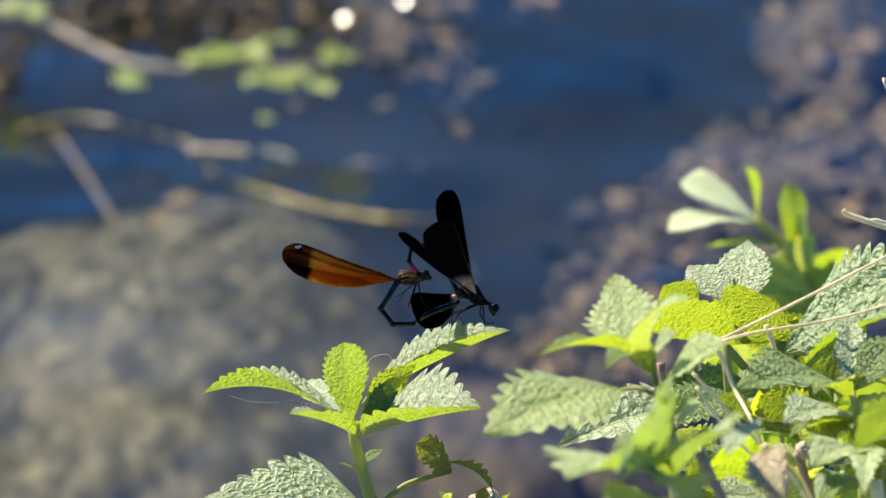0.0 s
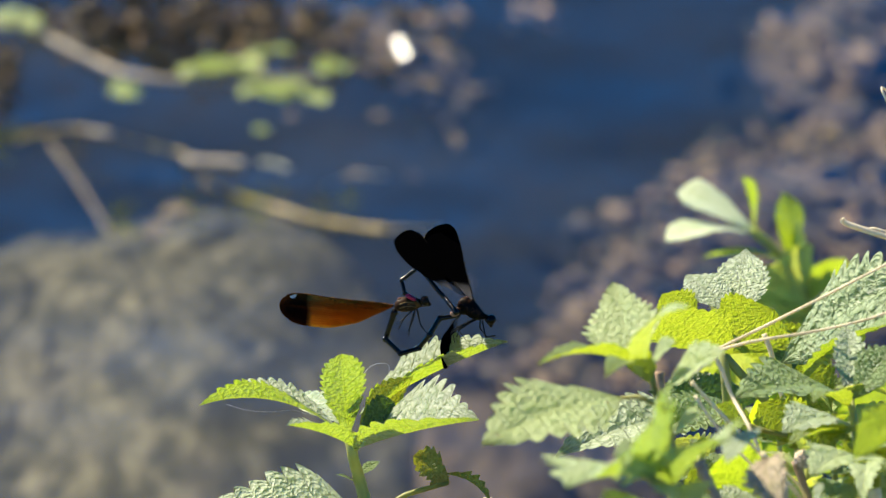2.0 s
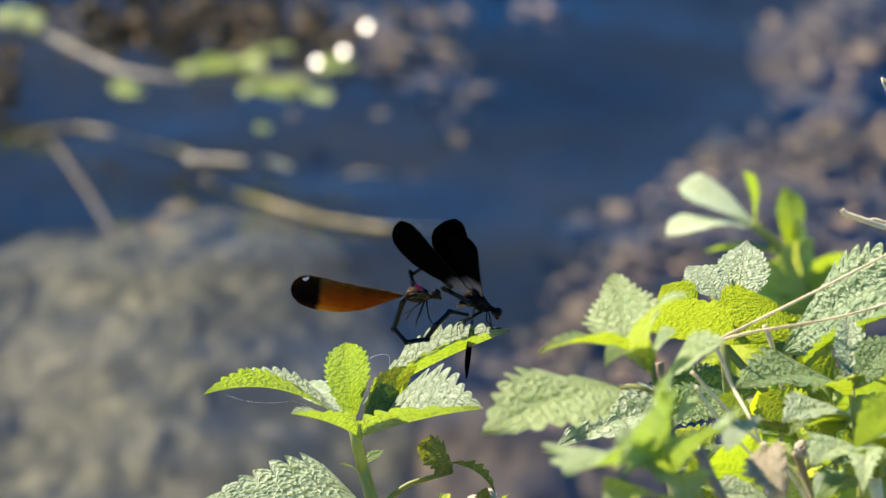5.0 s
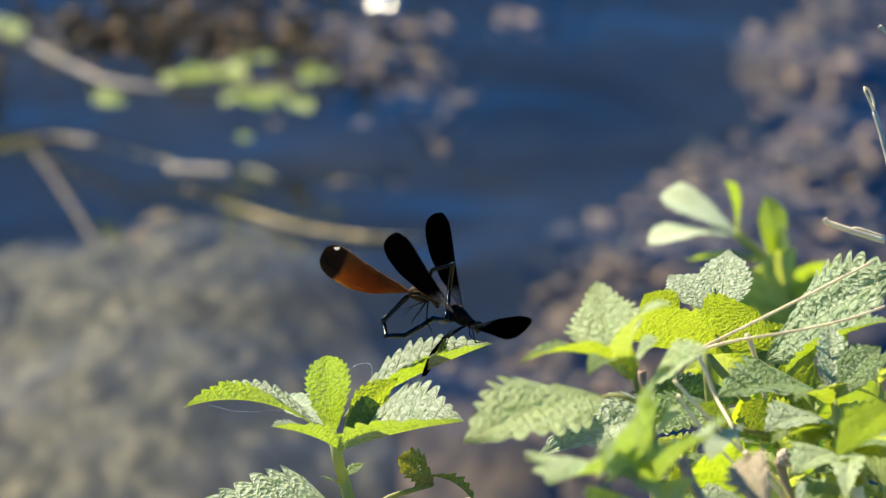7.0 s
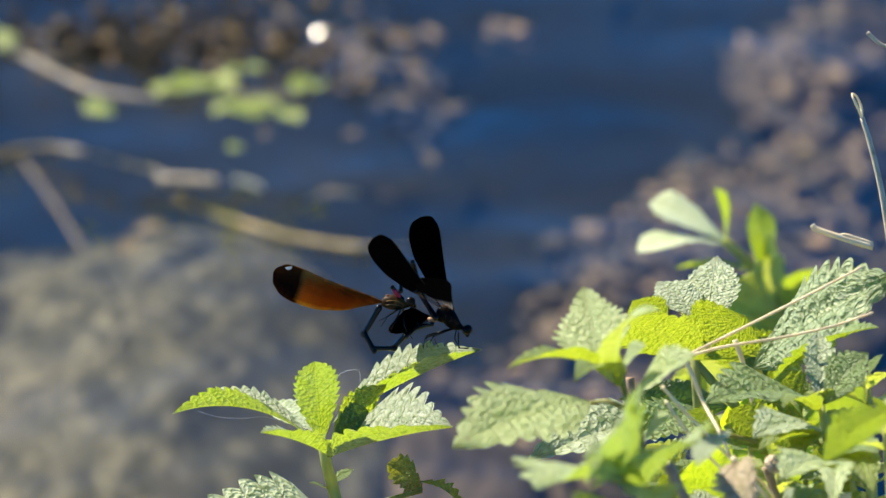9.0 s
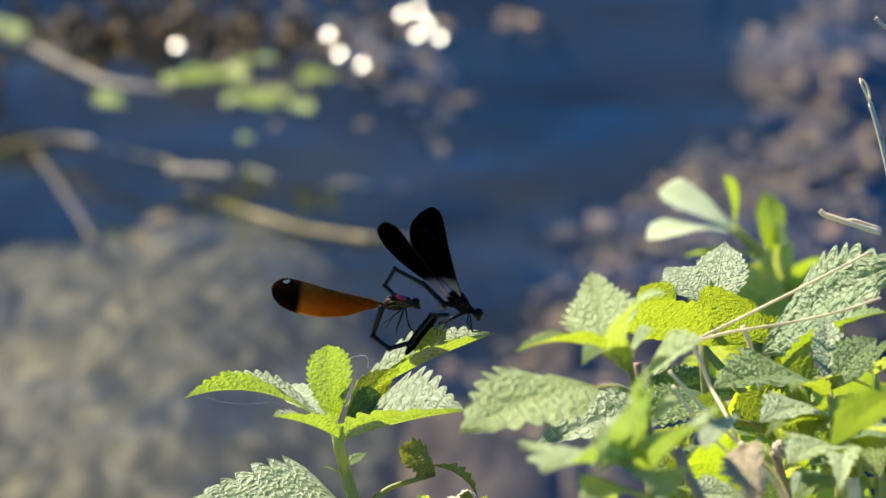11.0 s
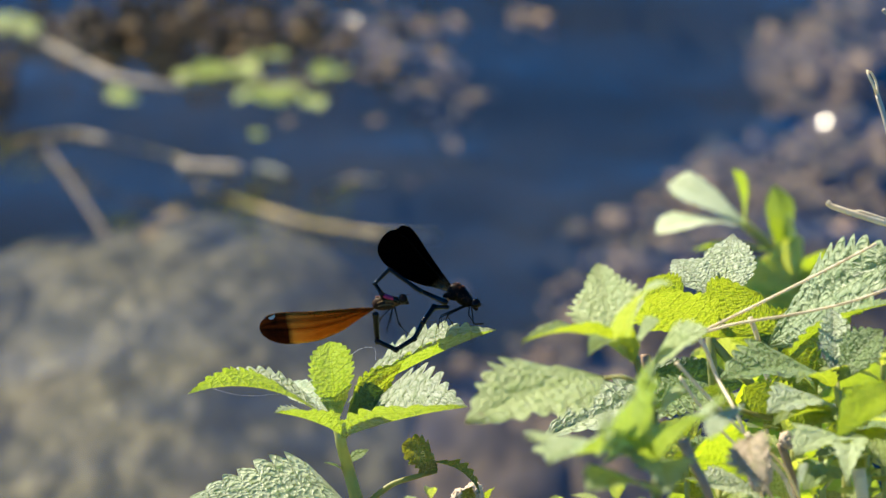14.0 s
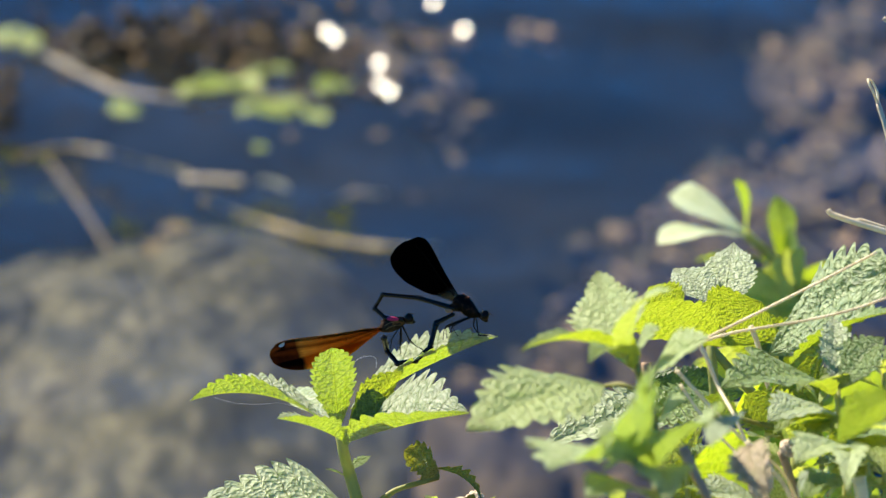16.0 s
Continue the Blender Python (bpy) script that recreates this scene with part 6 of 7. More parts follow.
    walk(insects["m_ab4"], [
        (0, pose(-0.0198, 0.0000, 0.0033, 0.0, 35.0, 0.0)), (0.5, pose(-0.0200, -0.0004, 0.0071, 11.8, 49.5, 15.3)),
        (1, pose(-0.0204, 0.0000, 0.0058, 0.0, 48.2, 0.0)), (1.5, pose(-0.0182, -0.0011, 0.0010, 10.1, 17.5, 30.7)),
        (2, pose(-0.0190, -0.0008, 0.0011, 6.7, 16.5, 22.4)), (2.5, pose(-0.0175, -0.0002, 0.0049, 1.6, 21.3, 4.5)),
        (3, pose(-0.0198, -0.0003, -0.0018, 1.3, 11.5, 6.7)), (3.5, pose(-0.0184, -0.0015, 0.0004, 5.9, 6.9, 40.5)),
        (4, pose(-0.0197, -0.0013, -0.0023, 0.9, 1.3, 34.5)), (6.5, pose(-0.0131, -0.0002, 0.0089, 8.8, 57.9, 10.4)),
        (7, pose(-0.0108, 0.0000, 0.0085, 0.0, 50.8, 0.0)), (7.5, pose(-0.0106, -0.0008, 0.0083, 31.2, 52.6, 37.3)),
        (8, pose(-0.0131, -0.0010, 0.0080, 33.5, 46.7, 42.3)), (10.5, pose(-0.0197, -0.0010, -0.0061, -2.2, -4.6, 25.7)),
        (11, pose(-0.0182, -0.0009, -0.0026, 0.7, 1.7, 23.2)), (11.5, pose(-0.0181, -0.0016, 0.0018, 11.1, 11.1, 45.6)),
        (12, pose(-0.0185, -0.0006, 0.0034, 5.7, 18.5, 17.6)), (12.5, pose(-0.0188, -0.0013, 0.0013, 3.7, 5.6, 33.7)),
        (13, pose(-0.0191, -0.0008, -0.0005, 4.6, 11.6, 21.9)), (13.5, pose(-0.0208, -0.0002, -0.0003, 1.8, 22.6, 4.5)),
        (14, pose(-0.0213, 0.0000, -0.0051, 0.0, 3.0, 0.0)), (14.5, pose(-0.0216, -0.0004, -0.0038, 0.4, 2.7, 9.2)),
        (15, pose(-0.0210, 0.0000, -0.0060, 0.0, 0.2, 0.0)), (15.5, pose(-0.0212, 0.0000, -0.0060, 0.0, -1.6, 0.0)),
        (16, pose(-0.0204, 0.0000, -0.0089, 0.0, -12.3, 0.0)),
    ])
    walk(insects["f_ab0"], [
        (0, pose(-0.0034, -0.0005, -0.0010, 180.0, 58.2, 180.0)), (0.5, pose(-0.0036, -0.0005, -0.0016, 180.0, 68.0, 180.0)),
        (1, pose(-0.0038, -0.0028, -0.0013, 118.7, 53.1, 113.6)), (1.5, pose(-0.0038, -0.0009, -0.0018, 168.1, 65.8, 167.0)),
        (2, pose(-0.0038, -0.0022, -0.0018, 134.6, 58.2, 129.9)), (2.5, pose(-0.0043, -0.0015, -0.0017, 141.3, 68.6, 139.3)),
        (3, pose(-0.0036, -0.0005, -0.0013, 180.0, 65.7, 180.0)), (3.5, pose(-0.0037, -0.0017, -0.0018, 142.7, 63.2, 139.5)),
        (4, pose(-0.0040, -0.0025, -0.0017, 114.3, 58.5, 111.1)), (6.5, pose(-0.0039, -0.0005, -0.0018, 180.0, 64.1, 180.0)),
        (7, pose(-0.0038, -0.0005, -0.0019, 180.0, 61.6, 180.0)), (7.5, pose(-0.0043, -0.0005, -0.0016, 180.0, 58.4, 180.0)),
        (8, pose(-0.0043, -0.0005, -0.0015, 180.0, 54.1, 180.0)), (10.5, pose(-0.0038, -0.0026, -0.0022, 87.7, 60.3, 88.0)),
        (11, pose(-0.0042, -0.0022, -0.0014, 128.0, 60.3, 124.1)), (11.5, pose(-0.0039, -0.0016, -0.0015, 145.9, 63.7, 142.9)),
        (12, pose(-0.0038, -0.0016, -0.0012, 146.9, 62.4, 143.7)), (12.5, pose(-0.0043, -0.0024, -0.0013, 120.2, 58.8, 116.5)),
        (13, pose(-0.0038, -0.0025, -0.0018, 124.4, 55.6, 119.5)), (13.5, pose(-0.0036, -0.0013, -0.0013, 134.7, 74.0, 133.6)),
        (14, pose(-0.0029, -0.0025, -0.0029, 90.2, 60.5, 90.1)), (14.5, pose(-0.0034, -0.0027, -0.0020, 97.5, 57.3, 96.3)),
        (15, pose(-0.0033, -0.0024, -0.0017, 85.6, 63.5, 86.1)), (15.5, pose(-0.0026, -0.0041, -0.0029, 81.8, 29.4, 86.0)),
        (16, pose(-0.0033, -0.0042, -0.0028, 94.0, 26.5, 91.8)),
    ])
    walk(insects["f_ab1"], [
        (0, pose(-0.0079, 0.0004, -0.0083, -22.1, 47.2, -29.0)), (0.5, pose(-0.0067, -0.0005, -0.0093, 0.0, 45.1, 0.0)),
        (1, pose(-0.0058, 0.0002, -0.0080, -11.0, 36.7, -18.1)), (1.5, pose(-0.0071, 0.0009, -0.0094, -22.0, 34.7, -35.4)),
        (2, pose(-0.0066, -0.0005, -0.0089, 0.0, 46.9, 0.0)), (2.5, pose(-0.0066, 0.0009, -0.0094, -21.5, 34.1, -35.1)),
        (3, pose(-0.0072, 0.0009, -0.0091, -24.8, 37.8, -37.0)), (3.5, pose(-0.0066, 0.0006, -0.0092, -18.1, 37.9, -28.0)),
        (4, pose(-0.0056, 0.0005, -0.0088, -18.1, 39.0, -27.4)), (6.5, pose(-0.0077, 0.0014, -0.0096, -45.2, 39.5, -57.7)),
        (7, pose(-0.0079, 0.0014, -0.0094, -54.2, 42.1, -64.2)), (7.5, pose(-0.0089, 0.0014, -0.0091, -58.9, 45.2, -66.8)),
        (8, pose(-0.0094, 0.0008, -0.0086, -54.6, 57.5, -59.1)), (10.5, pose(-0.0036, -0.0005, -0.0094, 0.0, 25.6, 0.0)),
        (11, pose(-0.0065, 0.0000, -0.0087, -7.7, 36.5, -12.8)), (11.5, pose(-0.0068, 0.0002, -0.0090, -10.5, 35.4, -17.7)),
        (12, pose(-0.0069, 0.0009, -0.0085, -22.0, 34.7, -35.4)), (12.5, pose(-0.0062, -0.0005, -0.0085, -0.0, 38.5, -0.0)),
        (13, pose(-0.0061, -0.0005, -0.0087, 0.0, 42.5, 0.0)), (13.5, pose(-0.0052, -0.0005, -0.0093, 0.0, 33.1, 0.0)),
        (14, pose(-0.0029, 0.0002, -0.0101, -7.1, 27.8, -15.0)), (14.5, pose(-0.0039, -0.0005, -0.0091, 0.0, 30.5, 0.0)),
        (15, pose(-0.0028, -0.0005, -0.0093, 0.0, 26.6, 0.0)), (15.5, pose(-0.0021, 0.0015, -0.0070, -50.5, 38.8, -62.7)),
        (16, pose(-0.0035, 0.0014, -0.0065, -57.4, 43.3, -66.4)),
    ])
    walk(insects["f_ab2"], [
        (0, pose(-0.0045, -0.0015, -0.0125, 0.0, -0.0, 20.5)), (0.5, pose(-0.0026, -0.0019, -0.0134, -6.4, -11.4, 29.6)),
        (1, pose(-0.0014, -0.0005, -0.0114, 0.0, -13.3, 0.0)), (1.5, pose(-0.0033, -0.0022, -0.0127, -2.6, -3.6, 35.6)),
        (2, pose(-0.0027, -0.0017, -0.0131, -5.3, -11.3, 25.1)), (2.5, pose(-0.0027, -0.0019, -0.0127, -6.1, -10.9, 29.5)),
        (3, pose(-0.0035, -0.0005, -0.0126, 0.0, -6.8, 0.0)), (3.5, pose(-0.0026, -0.0024, -0.0127, -3.8, -4.5, 40.7)),
        (4, pose(-0.0015, -0.0005, -0.0124, 0.0, -12.6, 0.0)), (6.5, pose(-0.0053, -0.0021, -0.0133, -3.0, -4.5, 33.7)),
        (7, pose(-0.0060, -0.0019, -0.0132, -7.9, -13.9, 30.0)), (7.5, pose(-0.0073, -0.0021, -0.0131, -3.0, -4.4, 34.2)),
        (8, pose(-0.0078, -0.0017, -0.0134, 0.8, 1.7, 24.6)), (10.5, pose(0.0017, -0.0005, -0.0119, 0.0, -21.8, 0.0)),
        (11, pose(-0.0019, -0.0005, -0.0121, 0.0, -15.4, 0.0)), (11.5, pose(-0.0024, -0.0019, -0.0123, -5.8, -10.8, 28.5)),
        (12, pose(-0.0029, -0.0005, -0.0118, 0.0, -10.0, 0.0)), (12.5, pose(-0.0017, -0.0016, -0.0120, -6.0, -14.7, 22.6)),
        (13, pose(-0.0018, -0.0017, -0.0127, -6.8, -14.5, 25.4)), (13.5, pose(-0.0004, -0.0020, -0.0124, -10.1, -15.8, 33.3)),
        (14, pose(0.0020, -0.0005, -0.0128, 0.0, -26.9, 0.0)), (14.5, pose(0.0011, -0.0010, -0.0120, -3.1, -18.5, 9.6)),
        (15, pose(0.0026, -0.0020, -0.0120, -17.3, -26.3, 35.1)), (15.5, pose(-0.0001, -0.0019, -0.0106, 4.0, 7.1, 29.3)),
        (16, pose(-0.0019, -0.0019, -0.0104, 4.2, 7.9, 28.3)),
    ])
    walk(insects["f_ab3"], [
        (0, pose(0.0009, 0.0013, -0.0125, 25.8, -26.4, -47.5)), (0.5, pose(0.0023, -0.0005, -0.0123, 0.0, -47.5, 0.0)),
        (1, pose(0.0042, 0.0012, -0.0101, 29.3, -31.8, -46.8)), (1.5, pose(0.0014, 0.0006, -0.0123, 21.0, -37.3, -32.3)),
        (2, pose(0.0024, 0.0009, -0.0119, 29.3, -39.7, -41.3)), (2.5, pose(0.0022, 0.0003, -0.0116, 18.8, -46.5, -25.2)),
        (3, pose(0.0023, 0.0003, -0.0119, 17.4, -44.3, -24.2)), (3.5, pose(0.0018, 0.0012, -0.0123, 29.8, -30.2, -48.7)),
        (4, pose(0.0043, 0.0008, -0.0111, 40.8, -49.7, -48.6)), (6.5, pose(-0.0005, 0.0005, -0.0128, 22.8, -42.6, -31.9)),
        (7, pose(-0.0011, -0.0005, -0.0118, 0.0, -46.3, 0.0)), (7.5, pose(-0.0025, 0.0000, -0.0127, 10.5, -42.5, -15.4)),
        (8, pose(-0.0025, -0.0002, -0.0136, 6.1, -42.0, -9.0)), (10.5, pose(0.0071, 0.0012, -0.0098, 59.5, -47.7, -66.4)),
        (11, pose(0.0038, 0.0006, -0.0105, 29.0, -47.7, -36.9)), (11.5, pose(0.0026, 0.0014, -0.0112, 42.7, -34.8, -58.3)),
        (12, pose(0.0031, 0.0012, -0.0107, 33.0, -32.6, -50.3)), (12.5, pose(0.0035, 0.0008, -0.0106, 33.2, -45.0, -42.8)),
        (13, pose(0.0033, 0.0018, -0.0112, 45.6, -23.8, -68.4)), (13.5, pose(0.0043, -0.0005, -0.0108, 0.0, -49.4, 0.0)),
        (14, pose(0.0073, -0.0002, -0.0101, 10.4, -57.0, -12.4)), (14.5, pose(0.0065, -0.0005, -0.0101, 0.0, -54.4, 0.0)),
        (15, pose(0.0070, -0.0005, -0.0092, 0.0, -56.1, 0.0)), (15.5, pose(0.0051, -0.0005, -0.0112, 0.0, -36.9, 0.0)),
        (16, pose(0.0032, -0.0005, -0.0112, 0.0, -25.2, 0.0)),
    ])
    walk(insects["f_ab4"], [
        (0, pose(0.0042, -0.0017, -0.0101, -10.4, -20.2, 28.1)), (0.5, pose(0.0060, -0.0018, -0.0083, -22.4, -35.0, 35.7)),
        (1, pose(0.0073, -0.0021, -0.0072, -27.1, -30.0, 45.7)), (1.5, pose(0.0051, -0.0005, -0.0090, 0.0, -47.7, 0.0)),
        (2, pose(0.0056, -0.0005, -0.0084, 0.0, -54.9, 0.0)), (2.5, pose(0.0056, -0.0019, -0.0077, -28.3, -36.6, 42.1)),
        (3, pose(0.0058, -0.0015, -0.0082, -19.9, -40.3, 29.2)), (3.5, pose(0.0052, -0.0005, -0.0092, 0.0, -50.9, 0.0)),
        (4, pose(0.0067, -0.0008, -0.0070, -6.5, -49.3, 8.5)), (6.5, pose(0.0029, -0.0005, -0.0092, 0.0, -44.6, 0.0)),
        (7, pose(0.0026, -0.0023, -0.0079, -37.0, -32.8, 54.2)), (7.5, pose(0.0013, -0.0023, -0.0091, -37.0, -32.3, 54.7)),
        (8, pose(0.0014, -0.0023, -0.0100, -25.8, -25.8, 48.0)), (10.5, pose(0.0085, -0.0019, -0.0058, -50.5, -49.4, 58.0)),
        (11, pose(0.0067, -0.0017, -0.0065, -30.3, -43.6, 40.3)), (11.5, pose(0.0049, -0.0013, -0.0082, -22.8, -49.5, 29.0)),
        (12, pose(0.0060, -0.0017, -0.0078, -30.3, -43.6, 40.3)), (12.5, pose(0.0063, -0.0019, -0.0068, -33.8, -41.0, 45.6)),
        (13, pose(0.0053, -0.0005, -0.0088, 0.0, -47.5, 0.0)), (13.5, pose(0.0078, -0.0011, -0.0067, -13.0, -45.2, 18.0)),
        (14, pose(0.0101, -0.0014, -0.0056, -22.3, -45.9, 29.7)), (14.5, pose(0.0096, -0.0021, -0.0058, -29.0, -33.4, 45.3)),
        (15, pose(0.0101, -0.0021, -0.0046, -27.4, -30.4, 45.7)), (15.5, pose(0.0098, -0.0005, -0.0071, 0.0, -68.3, 0.0)),
        (16, pose(0.0085, -0.0005, -0.0081, 0.0, -58.2, 0.0)),
    ])
    walk(insects["f_ab5"], [
        (0, pose(0.0088, -0.0005, -0.0082, 0.0, -19.7, 0.0)), (0.5, pose(0.0096, -0.0005, -0.0053, 0.0, -0.9, 0.0)),
        (1, pose(0.0105, 0.0005, -0.0046, 0.7, -1.6, -24.2)), (1.5, pose(0.0089, -0.0005, -0.0050, 0.0, -19.7, 0.0)),
        (2, pose(0.0089, -0.0005, -0.0040, 0.0, -4.7, 0.0)), (2.5, pose(0.0087, 0.0005, -0.0045, 2.3, -4.7, -25.6)),
        (3, pose(0.0093, 0.0013, -0.0048, -7.5, 6.9, -47.7)), (3.5, pose(0.0088, 0.0006, -0.0047, -1.6, 3.2, -26.0)),
        (4, pose(0.0100, 0.0005, -0.0030, -5.0, 10.3, -26.0)), (6.5, pose(0.0066, 0.0004, -0.0055, 0.9, -2.4, -20.8)),
        (7, pose(0.0052, 0.0008, -0.0051, 4.3, -6.4, -33.8)), (7.5, pose(0.0039, 0.0010, -0.0063, 2.0, -2.4, -39.6)),
        (8, pose(0.0046, 0.0011, -0.0077, 13.3, -14.7, -42.9)), (10.5, pose(0.0103, 0.0009, -0.0018, 2.9, -4.3, -34.2)),
        (11, pose(0.0096, 0.0006, -0.0029, 0.0, -0.0, -25.9)), (11.5, pose(0.0079, 0.0005, -0.0042, 3.0, -6.3, -25.9)),
        (12, pose(0.0089, -0.0005, -0.0042, 0.0, -13.0, 0.0)), (12.5, pose(0.0090, 0.0009, -0.0033, -5.1, 7.4, -34.4)),
        (13, pose(0.0091, 0.0005, -0.0047, 2.1, -4.3, -25.6)), (13.5, pose(0.0113, 0.0009, -0.0030, -2.0, 2.9, -34.2)),
        (14, pose(0.0133, 0.0011, -0.0019, -2.7, 3.1, -41.5)), (14.5, pose(0.0127, 0.0008, -0.0029, -4.9, 7.2, -34.1)),
        (15, pose(0.0133, 0.0008, -0.0019, -1.0, 1.5, -33.1)), (15.5, pose(0.0124, -0.0005, -0.0013, 0.0, -17.4, 0.0)),
        (16, pose(0.0118, -0.0005, -0.0029, 0.0, -9.5, 0.0)),
    ])
    walk(insects["m_w0"], [
        (0, pose(-0.0004, 0.0075, 0.0019, -163.0, -53.7, -150.4)), (0.5, pose(-0.0004, 0.0065, 0.0025, 175.7, -63.4, -144.8)),
        (1, pose(-0.0001, 0.0102, 0.0036, 121.3, -66.2, -108.5)), (1.5, pose(-0.0002, 0.0195, 0.0031, 162.8, -42.4, -109.8)),
        (2, pose(-0.0002, 0.0181, 0.0033, -155.5, -39.7, -122.4)), (2.5, pose(0.0005, 0.0073, 0.0044, -139.7, -63.7, -139.6)),
        (3, pose(-0.0006, 0.0128, 0.0027, -145.8, -52.2, -129.9)), (3.5, pose(-0.0005, 0.0031, 0.0015, -130.8, -60.1, -163.1)),
        (4, pose(0.0003, 0.0165, 0.0028, -158.7, -45.3, -122.3)), (6.5, pose(0.0005, 0.0177, 0.0026, -143.5, -38.6, -125.6)),
        (7, pose(0.0003, 0.0087, 0.0021, -177.0, -60.7, -137.5)), (7.5, pose(0.0006, 0.0144, 0.0021, -136.0, -49.5, -126.3)),
        (8, pose(-0.0013, 0.0156, 0.0034, -139.4, -41.5, -131.3)), (10.5, pose(-0.0000, 0.0092, 0.0029, 179.8, -60.7, -134.3)),
        (11, pose(-0.0007, 0.0134, 0.0026, -122.9, -44.1, -137.1)), (11.5, pose(-0.0005, 0.0167, 0.0031, -126.7, -38.4, -129.8)),
        (12, pose(-0.0008, 0.0108, 0.0041, -122.3, -50.6, -140.7)), (12.5, pose(-0.0004, 0.0149, 0.0031, -127.9, -43.8, -131.7)),
        (13, pose(-0.0015, 0.0179, 0.0027, -121.1, -31.7, -131.1)), (13.5, pose(-0.0015, 0.0162, 0.0018, -114.7, -30.2, -137.5)),
        (14, pose(-0.0021, 0.0169, 0.0013, -111.5, -25.5, -137.6)), (14.5, pose(-0.0016, 0.0189, 0.0017, -134.0, -29.9, -129.0)),
        (15, pose(-0.0020, 0.0183, 0.0017, -129.2, -27.4, -132.4)), (15.5, pose(-0.0013, 0.0178, 0.0021, -133.2, -31.8, -131.5)),
        (16, pose(-0.0018, 0.0188, 0.0015, -128.9, -26.2, -131.6)),
    ])
    walk(insects["m_w1"], [
        (0, pose(0.0004, -0.0184, 0.0014, -37.4, -32.5, 127.5)), (0.5, pose(-0.0027, -0.0156, 0.0020, -6.8, -27.3, 139.9)),
        (1, pose(-0.0051, -0.0156, 0.0005, 15.5, -40.1, 131.4)), (1.5, pose(-0.0021, -0.0215, 0.0035, -32.5, -26.5, 120.5)),
        (2, pose(-0.0030, -0.0165, 0.0041, -26.9, -28.6, 136.5)), (2.5, pose(-0.0035, -0.0158, 0.0038, -27.5, -33.1, 136.2)),
        (3, pose(-0.0036, -0.0051, 0.0013, -40.8, -39.1, 163.5)), (3.5, pose(-0.0048, -0.0112, 0.0016, -31.8, -30.4, 150.3)),
        (4, pose(-0.0018, -0.0061, 0.0024, -42.5, -30.5, 162.9)), (6.5, pose(-0.0023, -0.0109, 0.0018, -26.4, -29.9, 151.3)),
        (7, pose(-0.0021, -0.0106, 0.0016, -26.8, -39.0, 148.5)), (7.5, pose(-0.0040, -0.0122, 0.0020, -27.7, -29.4, 148.2)),
        (8, pose(-0.0036, -0.0121, 0.0031, -32.9, -21.7, 150.6)), (10.5, pose(-0.0034, -0.0127, 0.0017, -34.1, -28.6, 147.0)),
        (11, pose(-0.0034, -0.0110, 0.0017, -21.6, -28.1, 151.7)), (11.5, pose(-0.0040, -0.0101, 0.0011, -36.0, -32.0, 152.6)),
        (12, pose(-0.0048, -0.0118, 0.0019, -30.4, -35.8, 146.7)), (12.5, pose(-0.0040, -0.0107, 0.0006, -13.6, -40.3, 147.6)),
        (13, pose(-0.0047, -0.0101, 0.0009, -43.9, -32.0, 152.6)), (13.25, pose(-0.0034, 0.0037, 0.0013, -93.4, -40.9, -173.1)),
        (13.5, pose(-0.0022, 0.0175, 0.0016, -138.9, -26.1, -143.3)), (14, pose(-0.0021, 0.0180, 0.0013, -131.2, -21.5, -143.6)),
        (14.5, pose(-0.0016, 0.0204, 0.0017, -139.0, -25.4, -135.4)), (15, pose(-0.0020, 0.0198, 0.0017, -135.2, -22.9, -138.3)),
        (15.5, pose(-0.0013, 0.0191, 0.0021, -138.4, -27.5, -138.3)), (16, pose(-0.0018, 0.0203, 0.0015, -135.2, -22.0, -137.3)),
    ])
